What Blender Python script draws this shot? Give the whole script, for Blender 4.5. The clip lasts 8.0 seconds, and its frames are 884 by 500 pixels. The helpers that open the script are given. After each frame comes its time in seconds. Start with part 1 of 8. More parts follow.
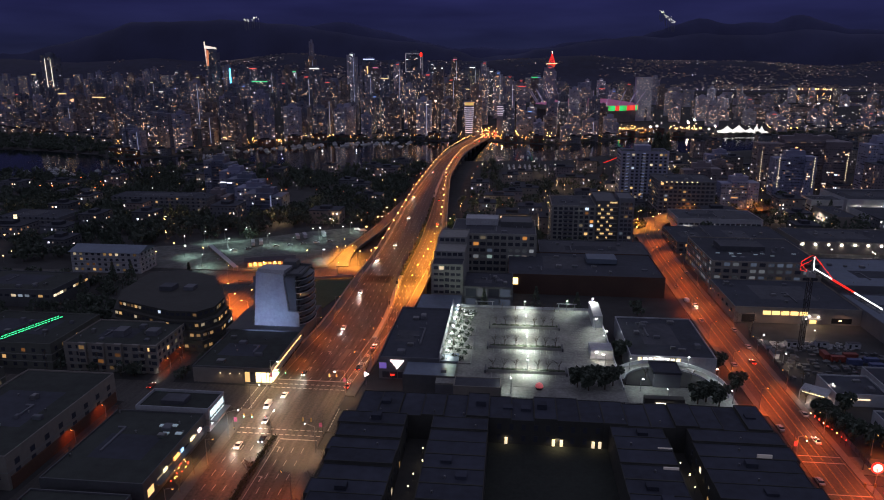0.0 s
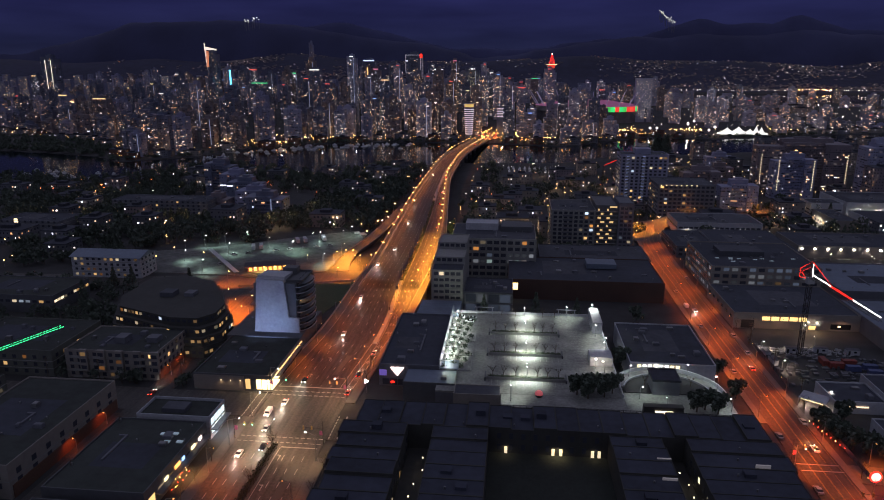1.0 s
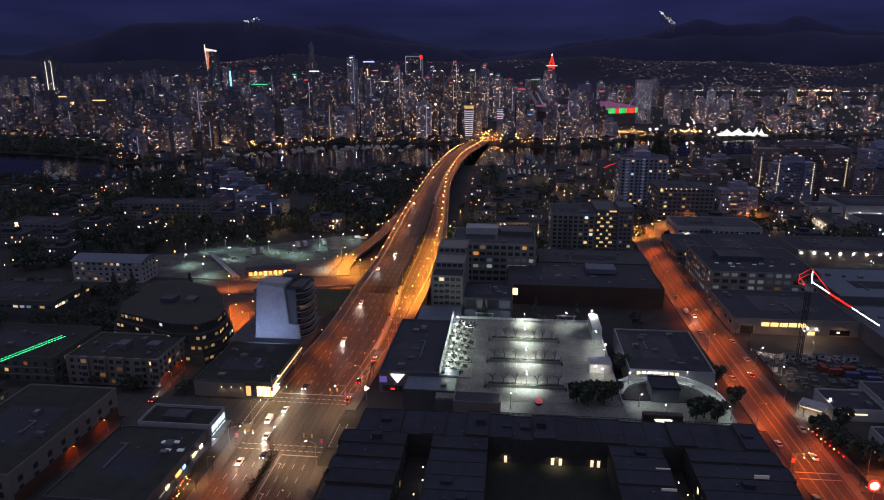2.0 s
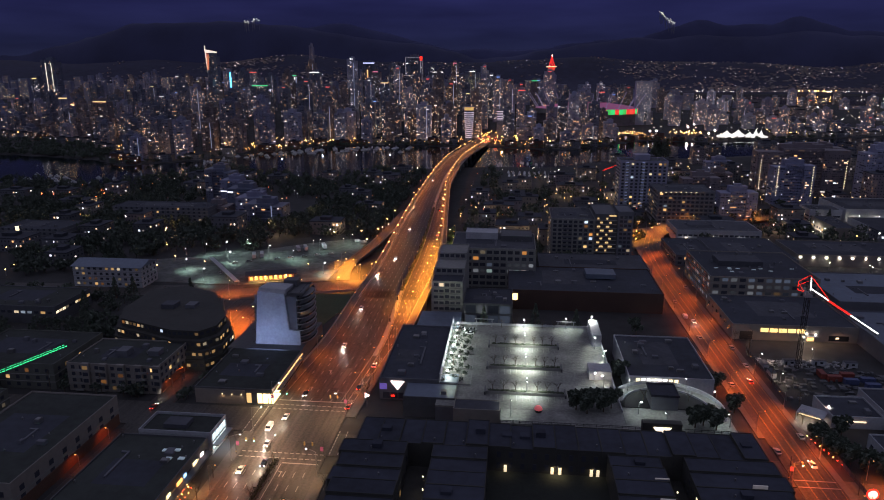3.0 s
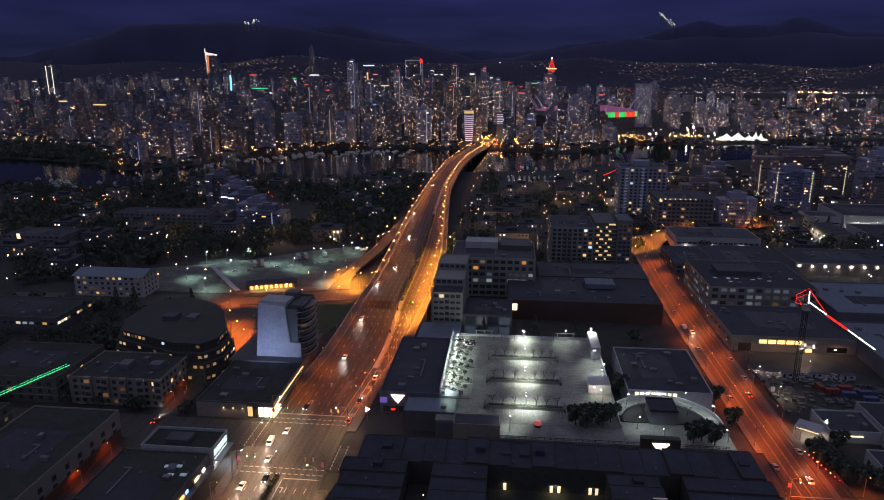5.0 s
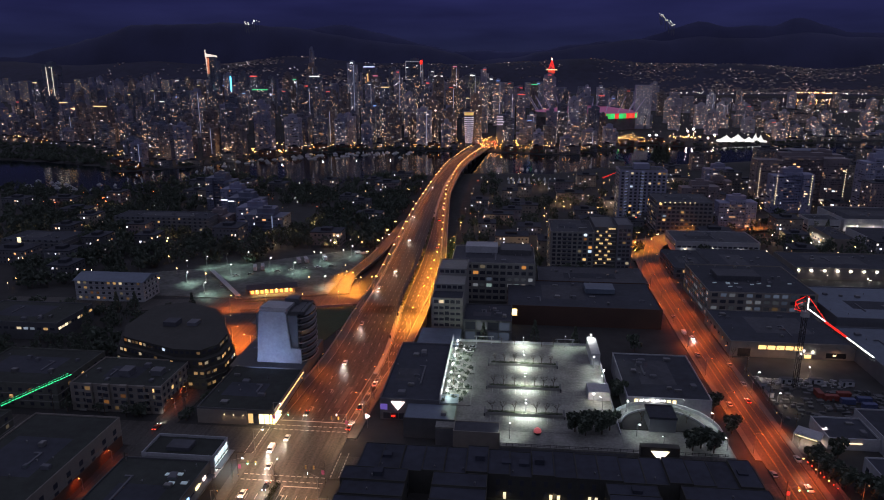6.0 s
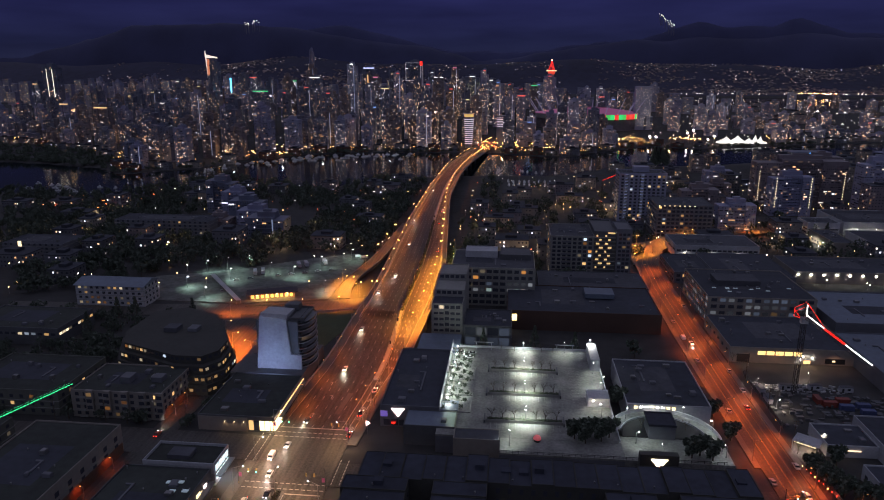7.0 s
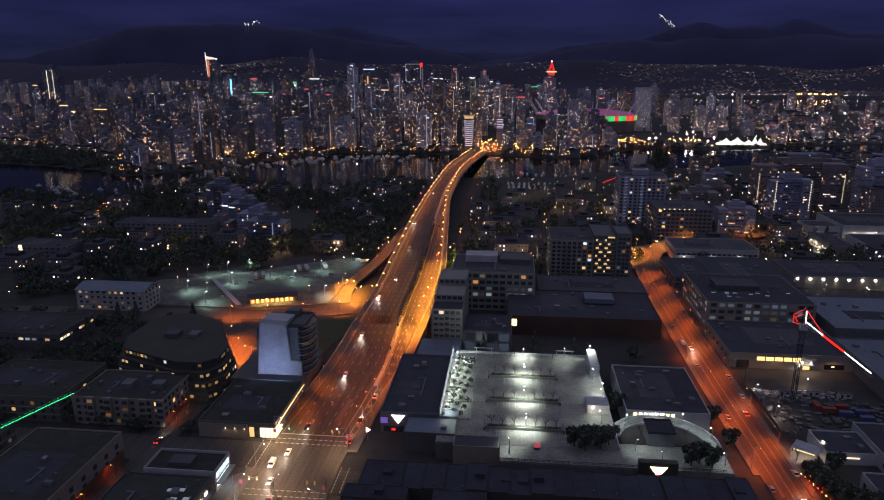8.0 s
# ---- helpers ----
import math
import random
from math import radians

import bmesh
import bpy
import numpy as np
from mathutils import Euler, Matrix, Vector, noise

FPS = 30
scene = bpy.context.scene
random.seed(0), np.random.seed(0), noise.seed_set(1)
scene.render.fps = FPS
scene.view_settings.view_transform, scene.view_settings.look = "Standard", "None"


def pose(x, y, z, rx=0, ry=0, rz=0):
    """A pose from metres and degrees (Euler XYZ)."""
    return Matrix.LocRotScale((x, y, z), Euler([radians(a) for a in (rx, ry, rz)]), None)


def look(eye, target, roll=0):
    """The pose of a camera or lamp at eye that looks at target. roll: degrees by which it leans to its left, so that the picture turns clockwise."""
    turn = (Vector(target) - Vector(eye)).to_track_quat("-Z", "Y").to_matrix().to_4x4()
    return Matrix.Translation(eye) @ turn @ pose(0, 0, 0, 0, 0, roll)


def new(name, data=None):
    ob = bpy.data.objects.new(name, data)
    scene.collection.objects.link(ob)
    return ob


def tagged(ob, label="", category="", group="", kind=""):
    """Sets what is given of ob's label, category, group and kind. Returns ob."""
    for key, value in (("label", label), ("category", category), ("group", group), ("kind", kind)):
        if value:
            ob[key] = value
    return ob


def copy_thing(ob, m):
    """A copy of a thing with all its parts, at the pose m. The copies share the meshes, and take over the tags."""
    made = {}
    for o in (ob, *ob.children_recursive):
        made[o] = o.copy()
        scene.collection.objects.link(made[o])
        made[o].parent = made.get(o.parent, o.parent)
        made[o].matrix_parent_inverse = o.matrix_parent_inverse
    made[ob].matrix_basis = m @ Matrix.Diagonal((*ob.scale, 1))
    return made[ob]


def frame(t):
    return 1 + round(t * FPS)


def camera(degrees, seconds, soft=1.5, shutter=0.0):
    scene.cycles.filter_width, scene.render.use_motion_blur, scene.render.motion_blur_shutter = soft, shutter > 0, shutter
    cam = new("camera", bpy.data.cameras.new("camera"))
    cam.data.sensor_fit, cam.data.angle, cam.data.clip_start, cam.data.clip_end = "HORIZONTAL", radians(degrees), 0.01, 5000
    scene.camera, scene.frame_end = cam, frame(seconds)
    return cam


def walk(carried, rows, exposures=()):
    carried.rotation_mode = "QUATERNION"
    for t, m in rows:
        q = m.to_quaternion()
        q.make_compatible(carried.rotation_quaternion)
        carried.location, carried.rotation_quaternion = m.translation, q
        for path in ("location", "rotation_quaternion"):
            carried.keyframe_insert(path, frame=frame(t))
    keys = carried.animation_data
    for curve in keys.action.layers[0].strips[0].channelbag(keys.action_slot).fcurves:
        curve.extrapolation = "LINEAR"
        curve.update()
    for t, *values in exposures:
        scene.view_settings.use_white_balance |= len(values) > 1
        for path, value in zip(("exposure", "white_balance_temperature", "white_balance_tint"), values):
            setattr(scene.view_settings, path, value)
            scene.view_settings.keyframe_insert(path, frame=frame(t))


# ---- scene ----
cam = camera(65.55, 8.0, soft=1.05)
PITCH, TURN = 75.0, 5.8
walk(cam, [(t, pose(0, 0, 130 + 3.25 * t, PITCH, 0, TURN)) for t in (0.0, 2.0, 4.0, 6.0, 8.0)])

# ---- sky: deep dusk blue with thin low cloud ----
world = bpy.data.worlds.new("dusk")
scene.world = world
world.use_nodes = True
wn, wl = world.node_tree.nodes, world.node_tree.links
coord = wn.new("ShaderNodeTexCoord")
split = wn.new("ShaderNodeSeparateXYZ")
wl.new(coord.outputs["Generated"], split.inputs[0])
ramp = wn.new("ShaderNodeValToRGB")
ramp.color_ramp.elements[0].color = (0.0125, 0.0145, 0.036, 1)
ramp.color_ramp.elements[1].color = (0.20, 0.20, 0.285, 1)
# unseen upper bands added: a dark one dims water, brighter ones lift walls
for pos, col in ((0.03, (0.0135, 0.0155, 0.050, 1)), (0.09, (0.0165, 0.0175, 0.076, 1)), (0.125, (0.0105, 0.0115, 0.033, 1)), (0.22, (0.022, 0.023, 0.046, 1)), (0.36, (0.15, 0.155, 0.225, 1)), (0.6, (0.185, 0.188, 0.27, 1))):
    ramp.color_ramp.elements.new(pos).color = col
wl.new(split.outputs[2], ramp.inputs[0])
stretch = wn.new("ShaderNodeMapping")
stretch.inputs["Scale"].default_value = (3, 3, 22)
wl.new(coord.outputs["Generated"], stretch.inputs[0])
cloud = wn.new("ShaderNodeTexNoise")
cloud.inputs["Scale"].default_value, cloud.inputs["Detail"].default_value = 1.6, 6
wl.new(stretch.outputs[0], cloud.inputs[0])
amount = wn.new("ShaderNodeMapRange")
amount.inputs[1].default_value, amount.inputs[2].default_value, amount.inputs[3].default_value, amount.inputs[4].default_value = 0.35, 0.75, 0.8, 1.3
wl.new(cloud.outputs[0], amount.inputs[0])
wl.new(ramp.outputs[0], wn["Background"].inputs[0])
wl.new(amount.outputs[0], wn["Background"].inputs[1])

# the last of the twilight from behind the camera
sun = new("twilight", bpy.data.lights.new("twilight", "SUN"))
sun.data.energy, sun.data.angle, sun.data.color = 0.085, radians(50), (0.68, 0.75, 1.0)
sun.matrix_world = look((-100, -500, 140), (0, 0, 0))


# ---- materials ----
def surface(name, color, rough=0.8, metal=0.0, grain=1.5, vary=0.3, bump=0.15, patch=0.06, streak=1.0):
    """A worn surface: fine grain and large stains over a base colour."""
    m = bpy.data.materials.new(name)
    m.use_nodes = True
    n, l = m.node_tree.nodes, m.node_tree.links
    b = n["Principled BSDF"]
    b.inputs["Roughness"].default_value, b.inputs["Metallic"].default_value = rough, metal
    tc = n.new("ShaderNodeTexCoord")
    fine, wide = n.new("ShaderNodeTexNoise"), n.new("ShaderNodeTexNoise")
    fine.inputs["Scale"].default_value, fine.inputs["Detail"].default_value = grain, 4
    wide.inputs["Scale"].default_value, wide.inputs["Detail"].default_value = patch, 3
    info = n.new("ShaderNodeObjectInfo")
    add, add2 = n.new("ShaderNodeMath"), n.new("ShaderNodeMath")
    drawn = n.new("ShaderNodeMapping")
    drawn.inputs["Scale"].default_value = (1.0, streak, 1.0)
    l.new(tc.outputs["Object"], drawn.inputs[0])
    l.new(tc.outputs["Object"], fine.inputs[0]), l.new(drawn.outputs[0], wide.inputs[0])
    l.new(fine.outputs[0], add.inputs[0]), l.new(wide.outputs[0], add.inputs[1])
    l.new(add.outputs[0], add2.inputs[0])
    add2.operation = "MULTIPLY_ADD"
    rnd = n.new("ShaderNodeMath")
    rnd.operation, rnd.inputs[1].default_value = "MULTIPLY", 0.35
    l.new(info.outputs["Random"], rnd.inputs[0])
    add2.inputs[1].default_value = 1.0
    l.new(rnd.outputs[0], add2.inputs[2])
    rmp = n.new("ShaderNodeMapRange")
    rmp.inputs[1].default_value, rmp.inputs[2].default_value = 0.7, 1.65
    rmp.inputs[3].default_value, rmp.inputs[4].default_value = 1 - vary, 1 + vary
    l.new(add2.outputs[0], rmp.inputs[0])
    mix = n.new("ShaderNodeVectorMath")
    mix.operation = "SCALE"
    mix.inputs[0].default_value = color
    l.new(rmp.outputs[0], mix.inputs["Scale"])
    l.new(mix.outputs[0], b.inputs["Base Color"])
    if bump:
        bp = n.new("ShaderNodeBump")
        bp.inputs["Strength"].default_value, bp.inputs["Distance"].default_value = bump, 0.05
        l.new(fine.outputs[0], bp.inputs["Height"]), l.new(bp.outputs[0], b.inputs["Normal"])
    return m


def glow(name, color, strength, sample=False):
    """A lamp's own surface."""
    m = bpy.data.materials.new(name)
    m.use_nodes = True
    b = m.node_tree.nodes["Principled BSDF"]
    b.inputs["Base Color"].default_value = (*color, 1)
    b.inputs["Emission Color"].default_value, b.inputs["Emission Strength"].default_value = (*color, 1), strength
    if not sample:
        m.cycles.emission_sampling = "NONE"
    return m


WARM, AMBER, COOL, PALE = (1.0, 0.58, 0.22), (1.0, 0.40, 0.09), (0.66, 0.80, 1.0), (1.0, 0.80, 0.52)


def panes(name, lit, strength, single=False, tint=(0.05, 0.055, 0.075), tones=(WARM, AMBER, PALE, COOL, WARM, PALE), contrast=2.2):
    """Window glass: a share of the panes is lit from inside, each with its own colour and strength."""
    m = bpy.data.materials.new(name)
    m.use_nodes = True
    n, l = m.node_tree.nodes, m.node_tree.links
    b = n["Principled BSDF"]
    b.inputs["Base Color"].default_value, b.inputs["Roughness"].default_value = (*tint, 1), 0.12
    src = n.new("ShaderNodeObjectInfo").outputs["Random"] if single else n.new("ShaderNodeNewGeometry").outputs["Random Per Island"]
    cr = n.new("ShaderNodeValToRGB")
    cr.color_ramp.interpolation = "CONSTANT"
    stops = list(zip((0.0, 0.3, 0.42, 0.62, 0.74, 0.92), tones))
    e = cr.color_ramp.elements
    e[0].color = (*tones[0], 1)
    e[1].position, e[1].color = lit, (0, 0, 0, 1)
    for p, c in stops[1:]:
        x = e.new(p * lit)
        x.color = (*c, 1)
    l.new(src, cr.inputs[0])
    wob = n.new("ShaderNodeMath")
    wob.operation, wob.inputs[1].default_value = "MULTIPLY", 917.0
    l.new(src, wob.inputs[0])
    fr = n.new("ShaderNodeMath")
    fr.operation = "FRACT"
    l.new(wob.outputs[0], fr.inputs[0])
    pw = n.new("ShaderNodeMath")
    pw.operation, pw.inputs[1].default_value = "POWER", contrast
    l.new(fr.outputs[0], pw.inputs[0])
    st = n.new("ShaderNodeMath")
    st.operation, st.inputs[1].default_value, st.inputs[2].default_value = "MULTIPLY_ADD", strength, strength * 0.05
    l.new(pw.outputs[0], st.inputs[0])
    l.new(cr.outputs[0], b.inputs["Emission Color"]), l.new(st.outputs[0], b.inputs["Emission Strength"])
    m.cycles.emission_sampling = "NONE"
    return m


ASPHALT = surface("asphalt", (0.052, 0.048, 0.046), 0.65, grain=1.1, vary=0.95, patch=0.7, streak=0.035)
PAVING = surface("concrete_paving", (0.10, 0.097, 0.092), 0.85, grain=0.7, vary=0.3)
CONCRETE = surface("concrete", (0.23, 0.23, 0.225), 0.8, grain=0.5, vary=0.25)
DECK = surface("parking_deck_concrete", (0.17, 0.172, 0.165), 0.8, grain=0.9, vary=0.6, patch=0.16)
PAINT = surface("road_paint", (0.33, 0.32, 0.30), 0.6, vary=0.4, grain=2.5)
YELLOW = surface("yellow_road_paint", (0.26, 0.19, 0.06), 0.6, vary=0.3, grain=2.5)
ROOF_DARK = surface("tar_roof", (0.033, 0.037, 0.054), 0.85, grain=0.35, vary=0.4, patch=0.07)
# greener than tar_roof: the western side's colour cast is put into the felt
ROOF_OLIVE = surface("greenish_roof_felt", (0.030, 0.035, 0.033), 0.9, grain=0.35, vary=0.45, patch=0.07)
ROOF_BLACK = surface("black_roof_felt", (0.032, 0.036, 0.056), 0.9, grain=0.35, vary=0.45, patch=0.07)
WALL_BLACK = surface("black_cladding", (0.042, 0.042, 0.040), 0.8, grain=0.4, vary=0.3)
ROOF_GREY = surface("gravel_roof", (0.065, 0.068, 0.085), 0.9, grain=0.4, vary=0.35, patch=0.08)
ROOF_BLUE = surface("metal_roof", (0.13, 0.16, 0.22), 0.5, 0.3, grain=0.4, vary=0.25)
WALL_WHITE = surface("white_render", (0.36, 0.37, 0.41), 0.75, grain=0.9, vary=0.24, patch=0.12)
WALL_GREY = surface("grey_cladding", (0.12, 0.125, 0.15), 0.7, grain=0.3, vary=0.2)
WALL_OLIVE = surface("weathered_stucco", (0.10, 0.105, 0.095), 0.8, grain=0.4, vary=0.3)
WALL_DARK = surface("dark_cladding", (0.085, 0.088, 0.10), 0.6, grain=0.4, vary=0.25)
WALL_BEIGE = surface("beige_stucco", (0.22, 0.20, 0.185), 0.85, grain=0.4, vary=0.18)
BRICK = surface("brown_brick", (0.12, 0.06, 0.042), 0.85, grain=2.0, vary=0.3)
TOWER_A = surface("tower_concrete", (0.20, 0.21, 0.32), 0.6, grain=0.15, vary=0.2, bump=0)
TOWER_B = surface("tower_glass_cladding", (0.12, 0.135, 0.20), 0.35, grain=0.1, vary=0.3, bump=0)
TOWER_C = surface("tower_brown_cladding", (0.17, 0.145, 0.165), 0.6, grain=0.1, vary=0.3, bump=0)
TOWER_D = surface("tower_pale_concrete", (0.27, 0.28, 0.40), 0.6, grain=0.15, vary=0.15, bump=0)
STEEL = surface("galvanised_steel", (0.25, 0.25, 0.26), 0.45, 0.7, grain=3)
DARK_STEEL = surface("dark_painted_steel", (0.03, 0.03, 0.035), 0.5, 0.3, grain=3)
SOIL = surface("dark_ground", (0.034, 0.034, 0.036), 0.95, grain=0.12, vary=0.5, patch=0.01)
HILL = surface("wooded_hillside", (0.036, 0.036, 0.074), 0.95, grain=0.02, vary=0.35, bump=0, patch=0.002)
GRASS = surface("winter_grass", (0.045, 0.06, 0.03), 0.95, grain=0.8, vary=0.45)
LEAF = surface("evergreen_leaves", (0.07, 0.09, 0.07), 0.8, grain=0.6, vary=0.5)
HEDGE = surface("hedge_leaves", (0.032, 0.044, 0.024), 0.85, grain=2.0, vary=0.5)
BARK = surface("bark", (0.09, 0.07, 0.055), 0.95, grain=4, vary=0.35)
# distance haze is put into both mountain colours, paler on the far ridge
ROCK = surface("hazed_forest_mountain", (0.040, 0.043, 0.098), 0.95, grain=0.004, vary=0.45, bump=0, patch=0.0012)
ROCK_HAZED = surface("haze_tinted_mountain", (0.085, 0.09, 0.20), 0.95, grain=0.004, vary=0.3, bump=0, patch=0.0012)
RUBBER = surface("tyre_rubber", (0.02, 0.02, 0.02), 0.8)
GLASS = surface("dark_glass", (0.015, 0.018, 0.025), 0.08, vary=0.1, bump=0)
BOAT_WHITE = surface("boat_gelcoat", (0.5, 0.52, 0.56), 0.3, vary=0.1)

LOFT_PALE, LOFT_BLUE = (0.8, 0.85, 0.95), (0.5, 0.62, 0.9)
WIN_NEAR = panes("window_glass", 0.10, 1.5, single=True)
WIN_LIT = panes("lit_window_glass", 0.7, 1.6, single=True)
WIN_HALF = panes("part_lit_window_glass", 0.4, 0.9, single=True)
WIN_DARK = panes("dim_window_glass", 0.05, 1.2, single=True)
WIN_LOFT = panes("loft_window_glass", 0.6, 0.16, single=True, tones=(LOFT_PALE, LOFT_BLUE, LOFT_PALE, LOFT_BLUE, LOFT_BLUE, WARM), contrast=1.4)
SOFT, WHITE_LIT, LILAC, GOLD = (1.0, 0.60, 0.36), (1.0, 0.84, 0.78), (0.80, 0.80, 1.0), (1.0, 0.47, 0.20)
MIXED = (SOFT, WHITE_LIT, GOLD, LILAC, SOFT, WHITE_LIT)
WIN_MID = panes("block_window_glass", 0.22, 3.2, tones=MIXED)
WIN_FAR = panes("tower_window_glass", 0.44, 6.0, tones=MIXED, contrast=2.6)
WIN_FAR_DIM = panes("dim_tower_window_glass", 0.24, 4.6, tones=MIXED, contrast=2.8)
WIN_FAR_WARM = panes("warm_tower_window_glass", 0.5, 6.8, tones=(SOFT, GOLD, WHITE_LIT, SOFT, GOLD, WHITE_LIT), contrast=2.8)
WIN_FAR_COOL = panes("cool_tower_window_glass", 0.42, 5.6, tones=(LILAC, WHITE_LIT, SOFT, LILAC, WHITE_LIT, LILAC), contrast=3.0)
WIN_FAR_FAINT = panes("faint_tower_window_glass", 0.4, 2.0, tones=MIXED, contrast=2.5)
SODIUM = glow("sodium_lamp", (1.0, 0.44, 0.10), 32)
SODIUM_NEAR = glow("shielded_sodium_lamp", (1.0, 0.46, 0.12), 3.5)
LED = glow("white_lamp", (0.92, 1.0, 0.93), 50)
HEAD = glow("headlight", (1.0, 0.93, 0.8), 45)
TAIL = glow("taillight", (1.0, 0.05, 0.03), 9)
GREEN_LAMP = glow("green_lamp", (0.05, 1.0, 0.35), 2)
GREEN_SIGNAL = glow("green_signal", (0.1, 1.0, 0.5), 14)
RED_LAMP = glow("red_lamp", (1.0, 0.022, 0.012), 2.4)
WHITE_STRIP = glow("white_light_strip", (1.0, 0.98, 0.95), 4)
SHOP = glow("lit_shop_window", (1.0, 0.78, 0.45), 2.0)
PINK_SIGN = glow("pink_white_sign", (1.0, 0.75, 0.72), 3.5)
BLUE_STRIP = glow("blue_light_strip", (0.08, 0.35, 1.0), 5)
CYAN_STRIP = glow("cyan_light_strip", (0.1, 0.65, 1.0), 5)

water_mat = bpy.data.materials.new("creek_water")
water_mat.use_nodes = True
b = water_mat.node_tree.nodes["Principled BSDF"]
b.inputs["Base Color"].default_value, b.inputs["Roughness"].default_value = (0.006, 0.009, 0.014, 1), 0.07
b.inputs["IOR"].default_value = 1.33
wave = water_mat.node_tree.nodes.new("ShaderNodeTexNoise")
wave.inputs["Scale"].default_value, wave.inputs["Detail"].default_value = 0.35, 4
tcw = water_mat.node_tree.nodes.new("ShaderNodeTexCoord")
water_mat.node_tree.links.new(tcw.outputs["Object"], wave.inputs[0])
bw = water_mat.node_tree.nodes.new("ShaderNodeBump")
bw.inputs["Strength"].default_value, bw.inputs["Distance"].default_value = 0.2, 0.35
water_mat.node_tree.links.new(wave.outputs[0], bw.inputs["Height"])
water_mat.node_tree.links.new(bw.outputs[0], b.inputs["Normal"])


# ---- building blocks ----
class Geo:
    """Collects boxes, tapered tubes and strips into one mesh."""

    def __init__(self):
        self.v, self.f = [], []

    def box(self, x0, y0, z0, x1, y1, z1):
        k = len(self.v)
        self.v += [(x0, y0, z0), (x1, y0, z0), (x1, y1, z0), (x0, y1, z0), (x0, y0, z1), (x1, y0, z1), (x1, y1, z1), (x0, y1, z1)]
        self.f += [(k, k + 3, k + 2, k + 1), (k + 4, k + 5, k + 6, k + 7), (k, k + 1, k + 5, k + 4), (k + 1, k + 2, k + 6, k + 5), (k + 2, k + 3, k + 7, k + 6), (k + 3, k, k + 4, k + 7)]
        return self

    def tub(self, x0, y0, z0, x1, y1, z1, rim, depth):
        """A block whose top is sunk inside a rim, all in one piece."""
        k = len(self.v)
        i0, j0, i1, j1 = x0 + rim, y0 + rim, x1 - rim, y1 - rim
        for a, c, d, e, z in ((x0, y0, x1, y1, z0), (x0, y0, x1, y1, z1), (i0, j0, i1, j1, z1), (i0, j0, i1, j1, z1 - depth)):
            self.v += [(a, c, z), (d, c, z), (d, e, z), (a, e, z)]
        for r in range(3):
            for i in range(4):
                j = (i + 1) % 4
                self.f.append((k + 4 * r + i, k + 4 * r + j, k + 4 * r + 4 + j, k + 4 * r + 4 + i))
        self.f += [(k + 3, k + 2, k + 1, k), (k + 12, k + 13, k + 14, k + 15)]
        return self

    def tube(self, p, q, r0, r1, n=6):
        p, q = Vector(p), Vector(q)
        a = (q - p).normalized()
        s = a.cross(Vector((0, 0, 1) if abs(a.z) < 0.9 else (1, 0, 0))).normalized()
        c = a.cross(s)
        k = len(self.v)
        for base, r in ((p, r0), (q, r1)):
            for i in range(n):
                w = 2 * math.pi * i / n
                self.v.append(tuple(base + (s * math.cos(w) + c * math.sin(w)) * r))
        for i in range(n):
            j = (i + 1) % n
            self.f.append((k + i, k + j, k + n + j, k + n + i))
        self.f += [tuple(k + i for i in reversed(range(n))), tuple(k + n + i for i in range(n))]
        return self

    def prism(self, outline, z0, z1):
        k, n = len(self.v), len(outline)
        self.v += [(x, y, z0) for x, y in outline] + [(x, y, z1) for x, y in outline]
        self.f += [(k + i, k + (i + 1) % n, k + n + (i + 1) % n, k + n + i) for i in range(n)]
        self.f += [tuple(k + i for i in reversed(range(n))), tuple(k + n + i for i in range(n))]
        return self

    def ribbon(self, stations, x0, x1, top, thick):
        """A slab along stations (function of y): x0, x1 and top are functions of y."""
        k = len(self.v)
        for y in stations:
            a, c, z = x0(y), x1(y), top(y)
            self.v += [(a, y, z), (c, y, z), (c, y, z - thick), (a, y, z - thick)]
        for i in range(len(stations) - 1):
            m = k + 4 * i
            for j in range(4):
                self.f.append((m + j, m + (j + 1) % 4, m + 4 + (j + 1) % 4, m + 4 + j))
        self.f += [(k, k + 3, k + 2, k + 1), tuple(k + 4 * (len(stations) - 1) + j for j in range(4))]
        return self

    def path(self, pts, width, thick, offset=0.0):
        """A slab along a polyline of (x, y, z)."""
        k, n = len(self.v), len(pts)
        for i in range(n):
            a, c = Vector(pts[max(i - 1, 0)]), Vector(pts[min(i + 1, n - 1)])
            d = (c - a).to_2d().normalized()
            s = Vector((d.y, -d.x))
            p = Vector(pts[i])
            for side, dz in ((-1, 0), (1, 0), (1, -thick), (-1, -thick)):
                q = p.to_2d() + s * (offset + side * width / 2)
                self.v.append((q.x, q.y, p.z + dz))
        for i in range(n - 1):
            m = k + 4 * i
            for j in range(4):
                self.f.append((m + j, m + (j + 1) % 4, m + 4 + (j + 1) % 4, m + 4 + j))
        self.f += [(k, k + 3, k + 2, k + 1), tuple(k + 4 * (n - 1) + j for j in range(4))]
        return self

    def mesh(self, name, material):
        me = bpy.data.meshes.new(name)
        me.from_pydata(self.v, [], self.f)
        bm = bmesh.new()
        bm.from_mesh(me)
        bmesh.ops.recalc_face_normals(bm, faces=bm.faces)
        bm.to_mesh(me)
        bm.free()
        me.materials.append(material)
        return me


def part(name, geo, material, parent=None, label="", kind="", at=None):
    me = geo.mesh(name, material) if isinstance(geo, Geo) else geo
    ob = new(name, me)
    ob.parent = parent
    if at is not None:
        ob.matrix_basis = at
    return tagged(ob, label, kind=kind)


def thing(name, m, label, category, group=""):
    ob = new(name)
    ob.matrix_basis = m
    return tagged(ob, label, category, group)


